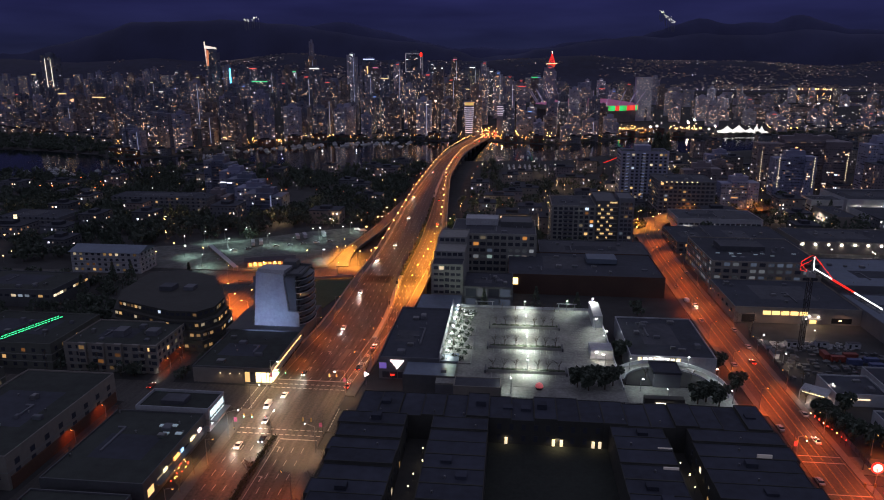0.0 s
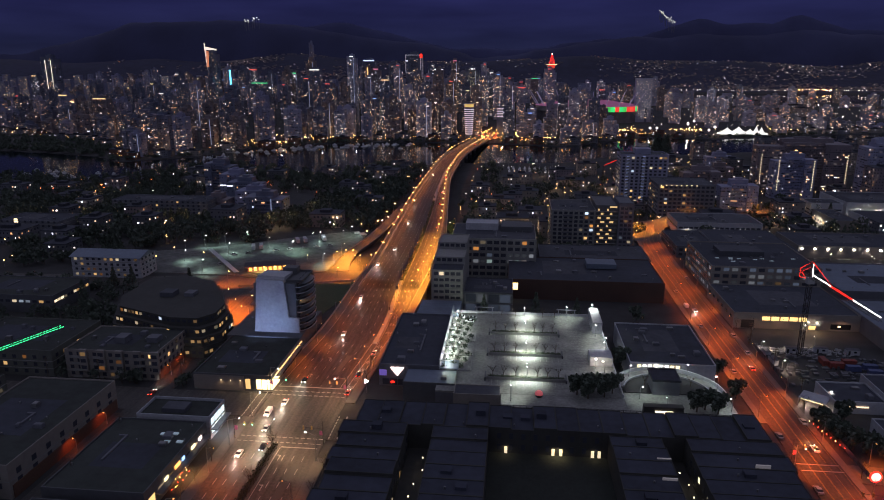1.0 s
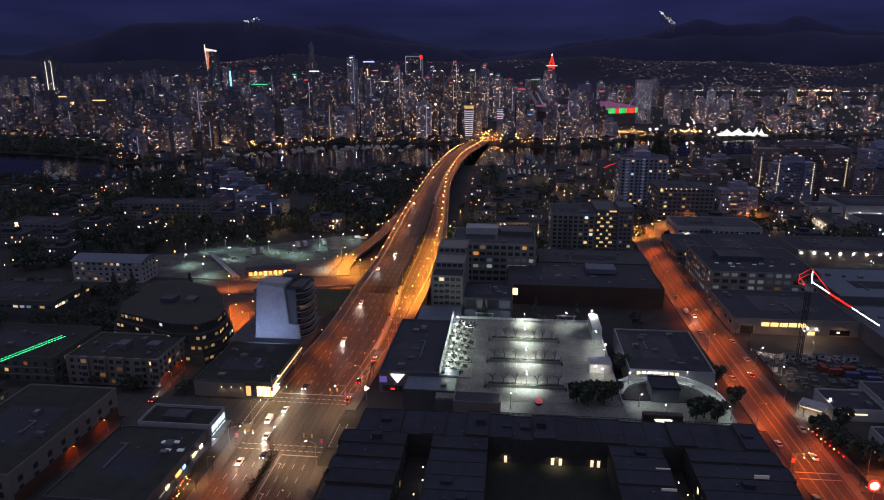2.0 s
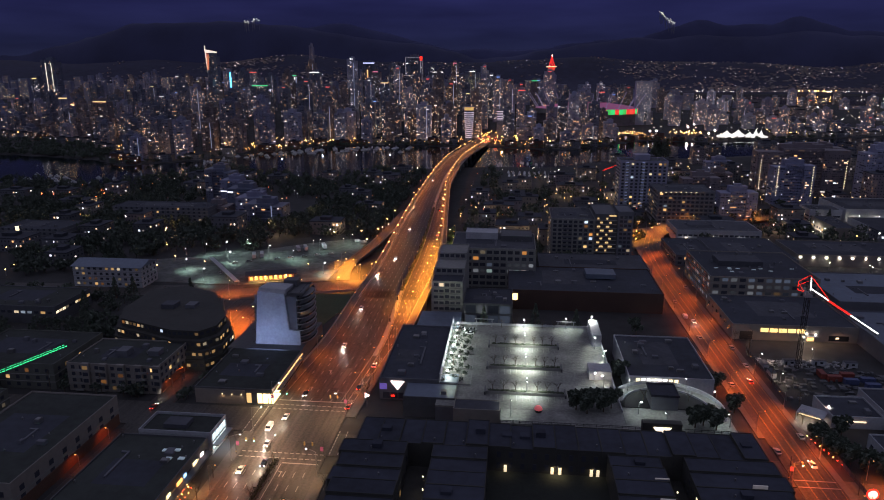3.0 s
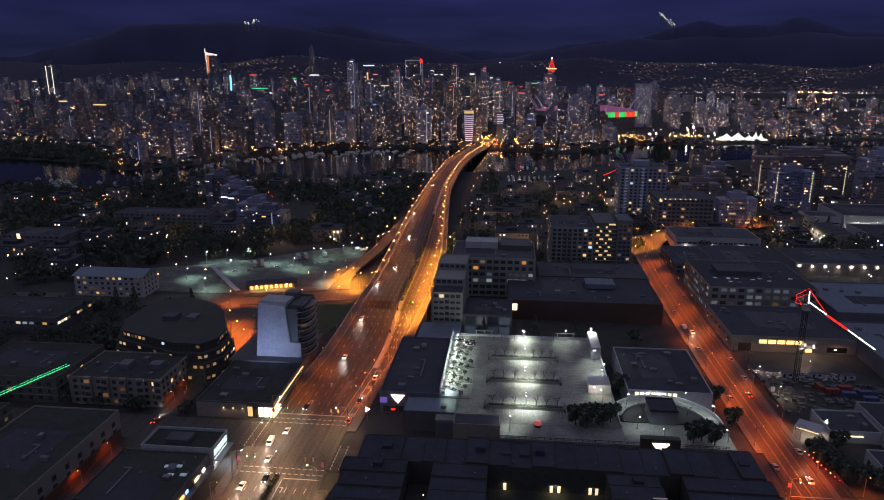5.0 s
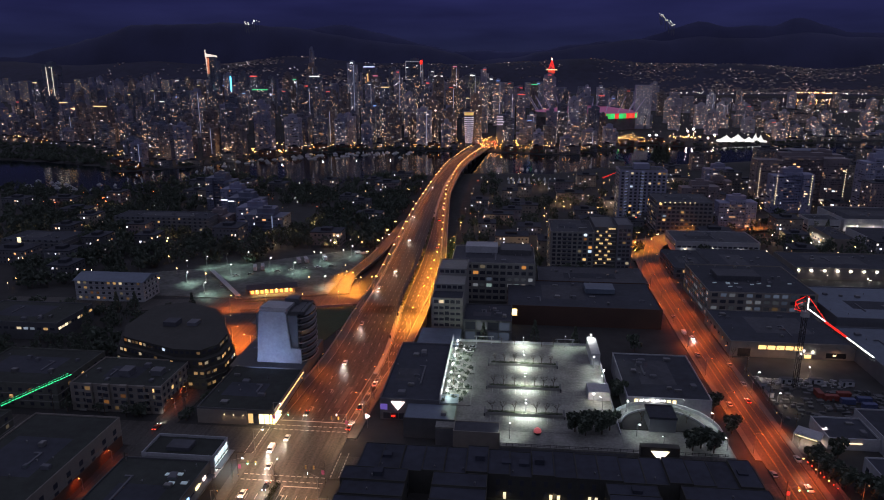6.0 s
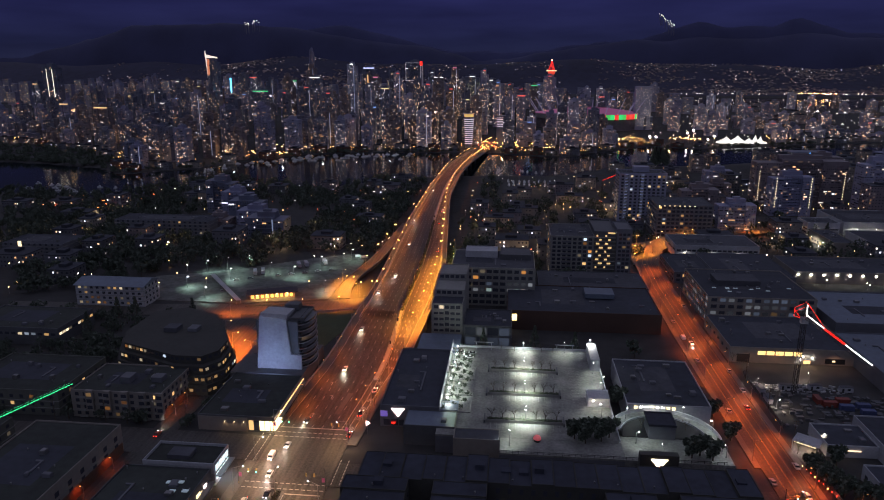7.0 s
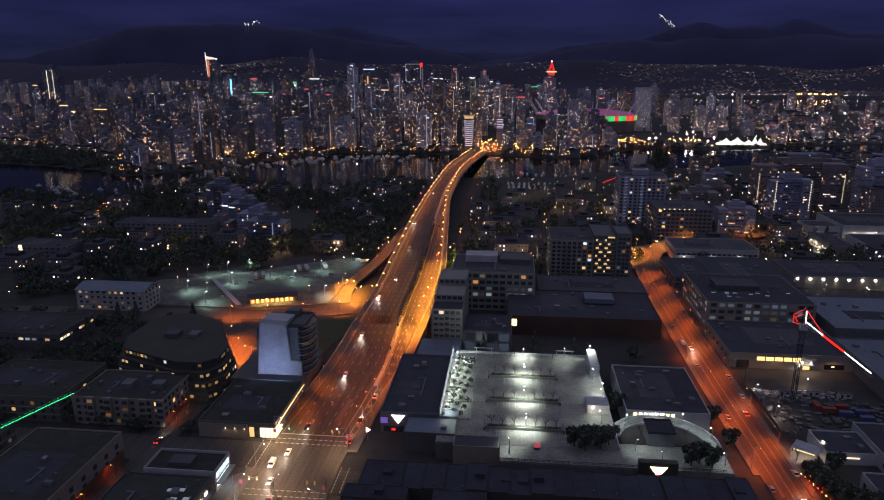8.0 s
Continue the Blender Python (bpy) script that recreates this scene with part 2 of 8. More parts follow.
def structure(name, geo, material, label, category):
    return tagged(part(name, geo, material), label, category, kind="structure")


def lerp(table, x):
    return float(np.interp(x, [p[0] for p in table], [p[1] for p in table]))


def smooth(a, c, x):
    t = min(max((x - a) / (c - a), 0), 1)
    return t * t * (3 - 2 * t)


PANE_MESHES = {}


def pane_mesh(w, h, mat):
    key = (round(w, 2), round(h, 2), mat.name)
    if key not in PANE_MESHES:
        PANE_MESHES[key] = Geo().box(-w / 2, -0.08, -h / 2, w / 2, 0.08, h / 2).mesh("window", mat)
    return PANE_MESHES[key]


rng = random.Random(7)
BUILT = []


# ---- land and water ----
SHORE_S = [(-2500, 700), (-1100, 800), (-686, 856), (-508, 826), (-445, 985), (-270, 924), (-175, 1019), (-50, 1063), (80, 1076), (183, 1185), (326, 1205), (495, 1290), (690, 1378), (1200, 1500), (2500, 1800)]
SHORE_N = [(-2500, 1700), (-1500, 1450), (-1077, 1370), (-812, 1250), (-690, 1120), (-615, 1010), (-515, 1086), (-471, 1170), (-374, 1290), (-229, 1336), (-52, 1333), (95, 1290), (286, 1490), (389, 1453), (582, 1531), (805, 1618), (1300, 1750), (2500, 2100)]
CITY_N = SHORE_N
SHORE_N = [(-2500, 1450), (-1500, 1230), (-1077, 1165), (-812, 1115), (-690, 1075)] + SHORE_N[5:]
WATER_Z = -12.0


def land(x, y):
    """Height of the ground."""
    s, n = lerp(SHORE_S, x), lerp(SHORE_N, x)
    if y < (s + n) / 2:
        z = -0.3 - 10.2 * smooth(440, 830, y)
        return z - 7 * smooth(s - 6, s + 10, y)
    z = -10.5 + 14 * smooth(n + 30, n + 900, y) - 7 * (1 - smooth(n - 10, n + 6, y))
    far = smooth(560, 760, x)
    z -= far * 16 * smooth(2720, 2800, y) * (1 - smooth(3880, 3930, y))
    return z + (195 + 38 * smooth(300, -400, x)) * smooth(3900, 4800, y) ** 1.2 * (0.75 + 0.5 * noise.noise(Vector((x / 900, y / 700, 3))))


def sheet(name, xs, ys, height, material):
    v = [(x, y, height(x, y)) for y in ys for x in xs]
    n = len(xs)
    f = [(j * n + i, j * n + i + 1, (j + 1) * n + i + 1, (j + 1) * n + i) for j in range(len(ys) - 1) for i in range(n - 1)]
    me = bpy.data.meshes.new(name)
    me.from_pydata(v, [], f)
    me.materials.append(material)
    for p in me.polygons:
        p.use_smooth = True
    return new(name, me)


xs = [-4500, -3600, -3000] + [-2500 + 100 * i for i in range(13)] + [-1200 + 22 * i for i in range(110)] + [1250 + 100 * i for i in range(14)] + [3000, 3600, 4500]
ys = [-900, -400, 0, 200, 400] + [440 + 20 * i for i in range(18)] + [800 + 13 * i for i in range(70)] + [1730 + 80 * i for i in range(19)] + [3270 + 40 * i for i in range(17)]
tagged(sheet("ground", xs, ys, land, SOIL), "dark ground of the city sloping to the creek", "ground", kind="structure")
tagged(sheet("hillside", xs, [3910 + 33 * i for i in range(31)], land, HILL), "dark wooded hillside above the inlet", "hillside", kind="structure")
tagged(sheet("water", [-4000, -1500, 0, 1500, 4000], [650, 1200, 2200], lambda x, y: WATER_Z, water_mat), "dark rippled creek water reflecting the city lights", "water", kind="structure")
tagged(sheet("water_2", [480, 1500, 4000], [2680, 3300, 3950], lambda x, y: -10.0, water_mat), "dark inlet water before the far hillside", "water", kind="structure")


def ridge(x, table, rough, seed):
    return lerp(table, x) + rough * noise.fractal(Vector((x / 420, seed, 0)), 1.0, 2.0, 5)


def mountain(name, y0, y1, table, rough, seed, label, rock):
    cols = [-4600 + 60 * i for i in range(150)]
    rows = [y0 + (y1 - y0) * i / 10 for i in range(11)]
    tagged(sheet(name, cols, rows, lambda x, y: -5 + (ridge(x, table, rough, seed) + 5) * smooth(y0, y1, y) ** 0.8 + 16 * noise.noise(Vector((x / 170, y / 170, seed))), rock), label, "mountain", kind="structure")


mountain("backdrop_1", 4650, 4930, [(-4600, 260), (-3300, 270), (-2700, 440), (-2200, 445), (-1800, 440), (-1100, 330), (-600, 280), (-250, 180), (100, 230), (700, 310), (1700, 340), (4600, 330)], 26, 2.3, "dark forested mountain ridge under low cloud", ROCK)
mountain("backdrop_2", 4935, 4985, [(-4600, 230), (-2700, 330), (-1200, 440), (-400, 250), (0, 230), (800, 330), (1200, 430), (1700, 400), (1850, 445), (2200, 380), (4600, 300)], 22, 7.7, "far mountain ridge tinted pale blue for haze", ROCK_HAZED)


# ---- roads ----
EDGE_L = [(100, -102.8), (250, -102.8), (300, -99), (345, -94.5), (413, -92), (468, -93), (545, -96), (662, -100.5), (839, -102), (1031, -99.7), (1200, -92.5), (1320, -84), (1440, -74)]
EDGE_R = [(100, -61.8), (250, -61.8), (300, -57.5), (345, -51), (410, -46.8), (498, -47.6), (635, -58.6), (792, -70.5), (968, -70.5), (1120, -65), (1250, -55), (1320, -49), (1440, -40)]
MEDIAN = [(100, -82.8), (300, -66), (340, -63.5), (408, -65.6), (479, -66), (577, -70), (704, -77), (846, -82), (1031, -80), (1179, -75), (1320, -65), (1440, -56)]


def eased(table, y):
    """A smooth line through a table."""
    return sum(lerp(table, y + d) * w for d, w in ((-24, 0.15), (-12, 0.2), (0, 0.3), (12, 0.2), (24, 0.15)))


def edge(s, inset=0.0):
    """The x of the avenue's west (-1) or east (1) edge, moved inwards."""
    return lambda y: eased(EDGE_L, y) + inset if s < 0 else eased(EDGE_R, y) - inset


def mid(o):
    return lambda y: eased(MEDIAN, y) + o


def deck_x(y):
    return (edge(-1)(y) + edge(1)(y)) / 2


def deck_z(y):
    return 6.0 * smooth(310, 400, y) - 13 * smooth(900, 1420, y)


STATIONS = [100, 160, 200, 240, 260, 280] + [300 + 12 * i for i in range(95)]
GROUND_ROAD = [y for y in STATIONS if y <= 396]
BRIDGE = [y for y in STATIONS if y >= 384]
structure("road_avenue", Geo().ribbon(GROUND_ROAD, edge(-1, 4), edge(1, 4), deck_z, 0.4), ASPHALT, "worn asphalt avenue under orange street lamps", "road")
for nm, s, ys_ in (("pavement_1", -1, [100, 160, 200, 235]), ("pavement_2", -1, [256] + GROUND_ROAD[5:]), ("pavement_3", 1, [100, 160, 200, 209]), ("pavement_4", 1, [250] + GROUND_ROAD[5:])):
    lo_, hi_ = (edge(-1), edge(-1, 4.1)) if s < 0 else (edge(1, 4.1), edge(1))
    structure(nm, Geo().ribbon(ys_, lo_, hi_, lambda y: deck_z(y) + 0.15, 0.5), PAVING, "concrete pavement beside the avenue", "pavement")
for nm, s in (("embankment_1", -1), ("embankment_2", 1)):
    structure(nm, Geo().ribbon([y for y in STATIONS if 300 <= y <= 384], edge(s, 0.2), edge(s, -0.4) if s > 0 else edge(s, -0.4), lambda y: deck_z(y) + 0.9, 8), CONCRETE, "concrete retaining wall of the bridge approach", "wall")
structure("road_cross_street", Geo().path([(-260, 246, 0), (-180, 246, 0), (-98.8, 245, 0)], 19, 0.35), ASPHALT, "asphalt cross street at the junction", "road")
structure("road_lane_east", Geo().path([(-65.4, 229, 0), (0, 226, 0), (100.5, 226, 0)], 16, 0.33), ASPHALT, "asphalt lane behind the townhouses", "road")
structure("road_side_street", Geo().path([(-147, 150, -0.02), (-147, 255, -0.02), (-146, 330, -0.02), (-152, 352, -0.02), (-170, 385, -0.02), (-176, 398, -0.02)], 11, 0.31), ASPHALT, "narrow asphalt side street", "road")
structure("road_junction_west", Geo().prism([(-196, 382), (-140, 392), (-138, 352), (-138, 322), (-143, 322), (-153, 330), (-165, 352)], -0.35, -0.01), ASPHALT, "wide asphalt junction beside the bridge approach", "road")
structure("road_underpass", Geo().path([(-330, 396, 0), (-230, 400, 0), (-176, 406, 0), (-132, 414, 0), (-98, 425, 0), (-52, 438, -0.3)], 21, 0.37), ASPHALT, "asphalt street running under the bridge", "road")
street_edge = [(-150, 398.5), (-124, 404.5), (-100, 412.5)]
structure("street_wall", Geo().path([(x, y, 1.1) for x, y in street_edge], 0.5, 1.6), CONCRETE, "low concrete wall along the street", "wall")
structure("grass_slope", Geo().prism([(-131, 345), (-104, 345), (-96, 384), (-96, 412), (-124, 403)], -0.6, -0.02), GRASS, "dark grass slope below the bridge approach", "ground")
structure("street_island", Geo().prism([(-172, 411), (-150, 415.5), (-128, 421), (-128, 422), (-151, 417), (-172, 412.4)], -0.2, 0.16), GRASS, "narrow planted island in the street", "ground")
ramp_pts = [(-99, 640, 6.02), (-100.5, 600, 6.02), (-101.6, 560, 5.9), (-103, 535, 5.4), (-105.4, 512, 4.7), (-109, 494, 3.6), (-112.6, 480, 2.5), (-114.6, 467, 1.4), (-114.8, 454, 0.5), (-113.5, 445, 0.16), (-111.5, 434, 0.05)]
structure("road_ramp", Geo().path(ramp_pts, 9, 1.6), ASPHALT, "curved asphalt exit ramp beside the bridge", "road")
structure("ramp_wall", Geo().path([(x, y, z + 0.9) for x, y, z in ramp_pts[3:-3]], 0.3, 1.6, offset=4.2).path([(x, y, z + 0.9) for x, y, z in ramp_pts[2:-3]], 0.3, 1.6, offset=-4.2), CONCRETE, "low concrete parapet of the ramp", "wall")
east_pts = [(108, 120, 0), (108, 250, 0), (107, 380, 0), (107, 480, 0), (110, 545, 0), (121, 592, -1), (152, 634, -2.5), (229, 676, -4.5), (306, 727, -6.5), (420, 800, -9.0)]
structure("road_downtown", Geo().path([(-57, 1432, -7.0), (-45, 1490, -7.2), (-15, 1620, -6.0), (20, 1760, -4.0)], 26, 0.4), ASPHALT, "asphalt street running on from the bridge", "road")
structure("road_junction_east", Geo().prism([(99, 540), (119, 545), (132, 590), (168, 640), (156, 654), (128, 622), (102, 606)], -3.5, -0.9), ASPHALT, "asphalt junction at the foot of the hill", "road")
structure("road_cross_east", Geo().path([(115.4, 218, -0.01), (150, 215, -0.01), (210, 211, -0.01)], 11, 0.3), ASPHALT, "asphalt cross street under orange light", "road")
structure("road_east", Geo().path(east_pts, 14.5, 0.36), ASPHALT, "asphalt street under orange street lamps", "road")
for nm, o, pts in (("pavement_5", -8.6, east_pts[1:5]), ("pavement_6", 8.6, east_pts[:5])):
    structure(nm, Geo().path([(x, y, z + 0.15) for x, y, z in pts], 2.6, 0.5, offset=o), PAVING, "concrete pavement beside the street", "pavement")

# bridge over the creek
bridge = thing("road_bridge", pose(0, 0, 0), "long concrete road bridge with orange street lamps over the creek", "bridge")
part("deck", Geo().ribbon(BRIDGE, edge(-1), edge(1), deck_z, 1.6), ASPHALT, bridge, "asphalt bridge deck")
for s in (-1, 1):
    def rail(inner, outer):
        return (edge(s, outer), edge(s, inner)) if s < 0 else (edge(s, inner), edge(s, outer))
    part("walkway", Geo().ribbon(BRIDGE, *rail(3.4, 0.3), lambda y: deck_z(y) + 0.18, 0.3), PAVING, bridge)
    part("parapet", Geo().ribbon(BRIDGE, *rail(0.35, -0.1), lambda y: deck_z(y) + 1.1, 1.5), CONCRETE, bridge)
    part("kerb_wall", Geo().ribbon(BRIDGE, *rail(3.9, 3.5), lambda y: deck_z(y) + 0.8, 1.0), CONCRETE, bridge)
    part("girder", Geo().ribbon(BRIDGE, *rail(12, 4.5), lambda y: deck_z(y) - 1.5, 2.2), CONCRETE, bridge)
for y in range(440, 1340, 52):
    for s in (-1, 1):
        x = edge(s, 8.2)(y)
        part("pier", Geo().box(x - 2, y - 1.2, -19, x + 2, y + 1.2, deck_z(y) - 3.4), CONCRETE, bridge)
part("median", Geo().ribbon([y for y in STATIONS if y >= 312], mid(-0.9), mid(0.9), lambda y: deck_z(y) + 0.7, 0.9), CONCRETE, bridge)
g = Geo()
y = 396.0
while y < 650:
    x, w = mid(0)(y), 0.7 + 0.5 * rng.random()
    g.box(x - w, y, deck_z(y) + 0.6, x + w, y + 1.6, deck_z(y) + 1.3 + 0.7 * rng.random())
    y += 1.4
part("hedge", g, HEDGE, bridge, "dark bushy hedge on the median")


# road paint
def dashes(x_of, y0, y1, step, length, w=0.22, mat=PAINT):
    g = Geo()
    y = y0
    while y < y1:
        a, c = x_of(y), x_of(y + length)
        z, z2 = deck_z(y) + 0.03, deck_z(y + length) + 0.03
        k = len(g.v)
        g.v += [(a - w / 2, y, z), (a + w / 2, y, z), (c + w / 2, y + length, z2), (c - w / 2, y + length, z2)]
        g.f.append((k, k + 1, k + 2, k + 3))
        y += step
    return g


def lane(frac, west):
    """A line between the kerb and the median."""
    if west:
        return lambda y: edge(-1, 4.5)(y) * (1 - frac) + mid(-1.4)(y) * frac
    return lambda y: mid(1.4)(y) * (1 - frac) + edge(1, 4.5)(y) * frac


for west, n in ((True, 6), (False, 4)):
    for i in range(1, n):
        tagged(part("lane_marking", dashes(lane(i / n, west), 262, 1300, 9.0, 3.2), PAINT, kind="structure"), "white dashed lane line on the avenue", "road marking")
    for i in (0, 1):
        tagged(part("edge_marking", dashes(lane(i, west), 262, 1300, 12.0, 12.0, 0.2), PAINT, kind="structure"), "white solid edge line on the avenue", "road marking")
for x in (-95.4, -92, -88.4, -77.4, -73.8, -70.2):
    tagged(part("lane_marking", dashes(lambda y: x, 150, 212, 8.0, 3.4), PAINT, kind="structure"), "white dashed lane line on the avenue", "road marking")
tagged(part("stop_line", dashes(lambda y: -80.6, 170, 214, 44, 44, 0.25), PAINT, kind="structure"), "white solid line beside the median", "road marking")
g = Geo()
for y in (217.5, 221.0, 254.5, 258.0):
    x = -98.0
    while x < -67:
        g.box(x, y, 0.005, x + 1.5, y + 0.4, 0.025)
        x += 2.3
g.box(-80.5, 214.5, 0.005, -67, 215.0, 0.025).box(-98, 262.0, 0.005, -68, 262.5, 0.025)
for x in (-103.5, -100.3, -65.0, -61.8):
    y = 235.0 if x < -90 else 222.0
    while y < (255 if x < -90 else 238):
        g.box(x, y, 0.006, x + 0.4, y + 1.4, 0.024)
        y += 2.2
tagged(part("crosswalk_marking", g, PAINT, kind="structure"), "white broken crosswalk lines round the junction", "road marking")
g = Geo()
for x, y, side in ((-86.5, 272, 1), (-82.5, 290, 1), (-78.8, 206, 1), (-78.8, 188, 1), (-80, 312, -1), (-86, 304, 1)):
    g.box(x - 0.15, y, 0.03, x + 0.15, y + 3.4, 0.045)
    g.box(x - 1.3, y + 3.1, 0.05, x + 0.15, y + 3.4, 0.06) if side > 0 else g.box(x - 0.15, y + 3.1, 0.05, x + 1.3, y + 3.4, 0.06)
    g.box(x - 0.5, y + 2.6, 0.065, x + 0.5, y + 2.9, 0.075)
tagged(part("arrow_marking", g, PAINT, kind="structure"), "white turn arrows on the avenue", "road marking")
g = Geo()
for i in range(6):
    g.path([(x, y, z + 0.03) for x, y, z in east_pts[:7]], 0.13, 0.01, offset=(-3.4, -3.1, 0.1, 0.4, 3.3, 6.6)[i])
tagged(part("lane_marking", g, YELLOW, kind="structure"), "faded yellow and white lane lines", "road marking")
g = Geo()
for y in (196, 199.5, 218, 222):
    g.box(101, y, 0.005, 115, y + 0.4, 0.03)
tagged(part("crosswalk_marking", g, PAINT, kind="structure"), "white crosswalk lines on the street", "road marking")
TAR = surface("tar_patch", (0.024, 0.023, 0.023), 0.5, grain=2.0, vary=0.4)
NEW_ASPHALT = surface("worn_pale_asphalt", (0.085, 0.08, 0.075), 0.75, grain=2.0, vary=0.5)
patch_rng = random.Random(19)
for i in range(110):
    west = patch_rng.random() < 0.6
    y0 = 180 + 560 * patch_rng.random() ** 1.4
    n = patch_rng.choice((1, 2, 3))
    long = patch_rng.uniform(3, 26)
    f = patch_rng.uniform(0.04, 0.96)
    if 208 < y0 < 262 or y0 < 208 < y0 + long:
        continue
    x_of = lane(f, west)
    w = patch_rng.choice((0.12, 0.16, 0.2, 1.2, 2.4, 3.0))
    g = Geo()
    for k in range(4):
        ya, yb = y0 + long * k / 4, y0 + long * (k + 1) / 4
        a, c, m = x_of(ya), x_of(yb), len(g.v)
        g.v += [(a - w / 2, ya, deck_z(ya) + 0.016), (a + w / 2, ya, deck_z(ya) + 0.016), (c + w / 2, yb, deck_z(yb) + 0.016), (c - w / 2, yb, deck_z(yb) + 0.016)]
        g.f.append((m, m + 1, m + 2, m + 3))
    tagged(part("road_patch", g, patch_rng.choice((TAR, TAR, NEW_ASPHALT)), kind="structure"), "repaired strip of asphalt on the avenue", "road patch")
med = thing("planted_median", pose(0, 0, 0), "raised median with a dark clipped hedge on the avenue", "median")
part("kerb", Geo().box(-84.6, 120, -0.2, -81.0, 216, 0.2), PAVING, med)
part("soil_bed", Geo().box(-83.9, 120.5, 0.2, -81.7, 215.5, 0.9), SOIL, med)
g = Geo()
for i in range(2600):
    c = Vector((-82.8 + rng.gauss(0, 0.6), rng.uniform(120.6, 215.4), rng.uniform(0.55, 1.45)))
    e = Euler((rng.uniform(0, 6), rng.uniform(0, 6), rng.uniform(0, 6))).to_matrix()
    m = len(g.v)
    g.v += [tuple(c + e @ Vector(p)) for p in ((-0.34, -0.2, 0), (0.32, -0.16, 0), (0.08, 0.36, 0.08))]
    g.f.append((m, m + 1, m + 2))
part("hedge", g, HEDGE, med, "dark bushy hedge")


# ---- lamps ----
def lamp_data(name, color, watts, size=0.35, cone=140):
    d = bpy.data.lights.new(name, "SPOT")
    d.energy, d.color, d.shadow_soft_size, d.spot_size, d.spot_blend = watts, color, size, radians(cone), 0.6
    return d


ORANGE = (1.0, 0.185, 0.016)
LIGHT_BRIDGE = lamp_data("bridge_lamp_light", (1.0, 0.22, 0.02), 7000)
LIGHT_STREET = lamp_data("street_lamp_light", ORANGE, 8000, cone=136)
LIGHT_EAST = lamp_data("red_street_lamp_light", (1.0, 0.14, 0.012), 17500, cone=142)
LIGHT_EAST.spot_blend = 1.0
LIGHT_YELLOW = lamp_data("yellow_lamp_light", (1.0, 0.33, 0.03), 48000)
LIGHT_WHITE = lamp_data("white_lamp_light", (1.0, 0.56, 0.28), 9200, cone=160)
LIGHT_DECK = lamp_data("deck_lamp_light", (0.90, 1.0, 0.88), 1700, cone=132)
LIGHT_ROW = lamp_data("row_lamp_light", (0.92, 1.0, 0.86), 6300, cone=138)
LIGHT_YARD = lamp_data("ramp_lamp_light", (0.87, 1.0, 0.94), 1000, cone=165)
LIGHT_GLOBE = bpy.data.lights.new("globe_light", "POINT")
LIGHT_GLOBE.energy, LIGHT_GLOBE.color, LIGHT_GLOBE.shadow_soft_size = 1900, (0.90, 1.0, 0.84), 0.3
LIGHT_LOT = lamp_data("lot_lamp_light", (0.66, 1.0, 0.84), 6000)


def street_lamp(height, reach, head, light, label, name="street_lamp", big=0.3, tilt=14):
    t = thing(name, pose(0, 0, 0), label, "street lamp", label)
    part("pole", Geo().tube((0, 0, 0), (0, 0, 0.7), 0.25, 0.2, 6).tube((0, 0, 0.7), (0, 0, height), 0.14, 0.08, 6), STEEL, t)
    part("arm", Geo().tube((0, 0, height - 0.1), (reach, 0, height + 0.5), 0.07, 0.05, 5), STEEL, t)
    h = part("lamp_head", Geo().box(reach - 0.6, -0.22, height + 0.42, reach + 0.5, 0.22, height + 0.6), DARK_STEEL, t)
    part("lens", Geo().tube((reach, 0, height + 0.12), (reach, 0, height + 0.41), big * 0.8, big, 8), head, h, "glowing lens")
    if light:
        lo = new("bulb", light)
        lo.parent, lo.matrix_basis = t, pose(reach, 0, height - 0.1, 0, -tilt, 0)
    return t


def place_all(first, spots):
    """The first thing goes to the first spot, copies to the others."""
    first.matrix_basis = spots[0]
    for m in spots[1:]:
        copy_thing(first, m)


spots = []
for i in range(33):
    y = 432 + 28 * i
    for s in (-1, 1):
        if s > 0 and y < 520:
            continue
        spots.append(pose(edge(s, 3.0)(y), y, deck_z(y) + 0.18, rz=0 if s < 0 else 180))
spots += [pose(x - 4.6, y, z, rz=0) for x, y, z in ((-100.5, 600, 6), (-101.5, 566, 5.9), (-103, 532, 5.3), (-105.5, 500, 4.3))]
# lens is oversized: the lamp's glare is put into its shape
place_all(street_lamp(7.5, 1.6, SODIUM, LIGHT_BRIDGE, "glowing orange street lamp on a bridge parapet", big=0.62), spots)
spots = [pose(edge(-1, 3.4)(y), y, deck_z(y) + 0.1, rz=0) for y in (168, 196, 284, 312)] + [pose(edge(1, 3.4)(y), y, deck_z(y) + 0.1, rz=180) for y in (150, 180, 272, 286, 300, 314, 328, 342, 356)]
place_all(street_lamp(9.5, 2.6, SODIUM_NEAR, LIGHT_STREET, "glowing orange street lamp beside the avenue", big=0.26, tilt=26), spots)
spots = [pose(edge(-1, 3.4)(y), y, deck_z(y) + 0.1, rz=0) for y in (340, 368, 396)] + [pose(mid(0)(y), y, deck_z(y), rz=0) for y in (365, 455)]
place_all(street_lamp(9.5, 2.6, SODIUM_NEAR, lamp_data("dim_street_lamp_light", ORANGE, 5200, cone=136), "dim orange street lamp on the bridge approach", big=0.26, tilt=26), spots)
spots = [pose(edge(1, 3)(y), y, deck_z(y) + 0.1, rz=180) for y in (372, 390, 408, 426, 446, 468, 490, 512)]
spots += [pose(-121, 470, 0), pose(-120.5, 447, 0), pose(-105.5, 452, 0, rz=180), pose(-101, 438, 0, rz=180)]
place_all(street_lamp(9.5, 2.6, SODIUM, LIGHT_YELLOW, "glowing yellow street lamp beside the ramp"), spots)
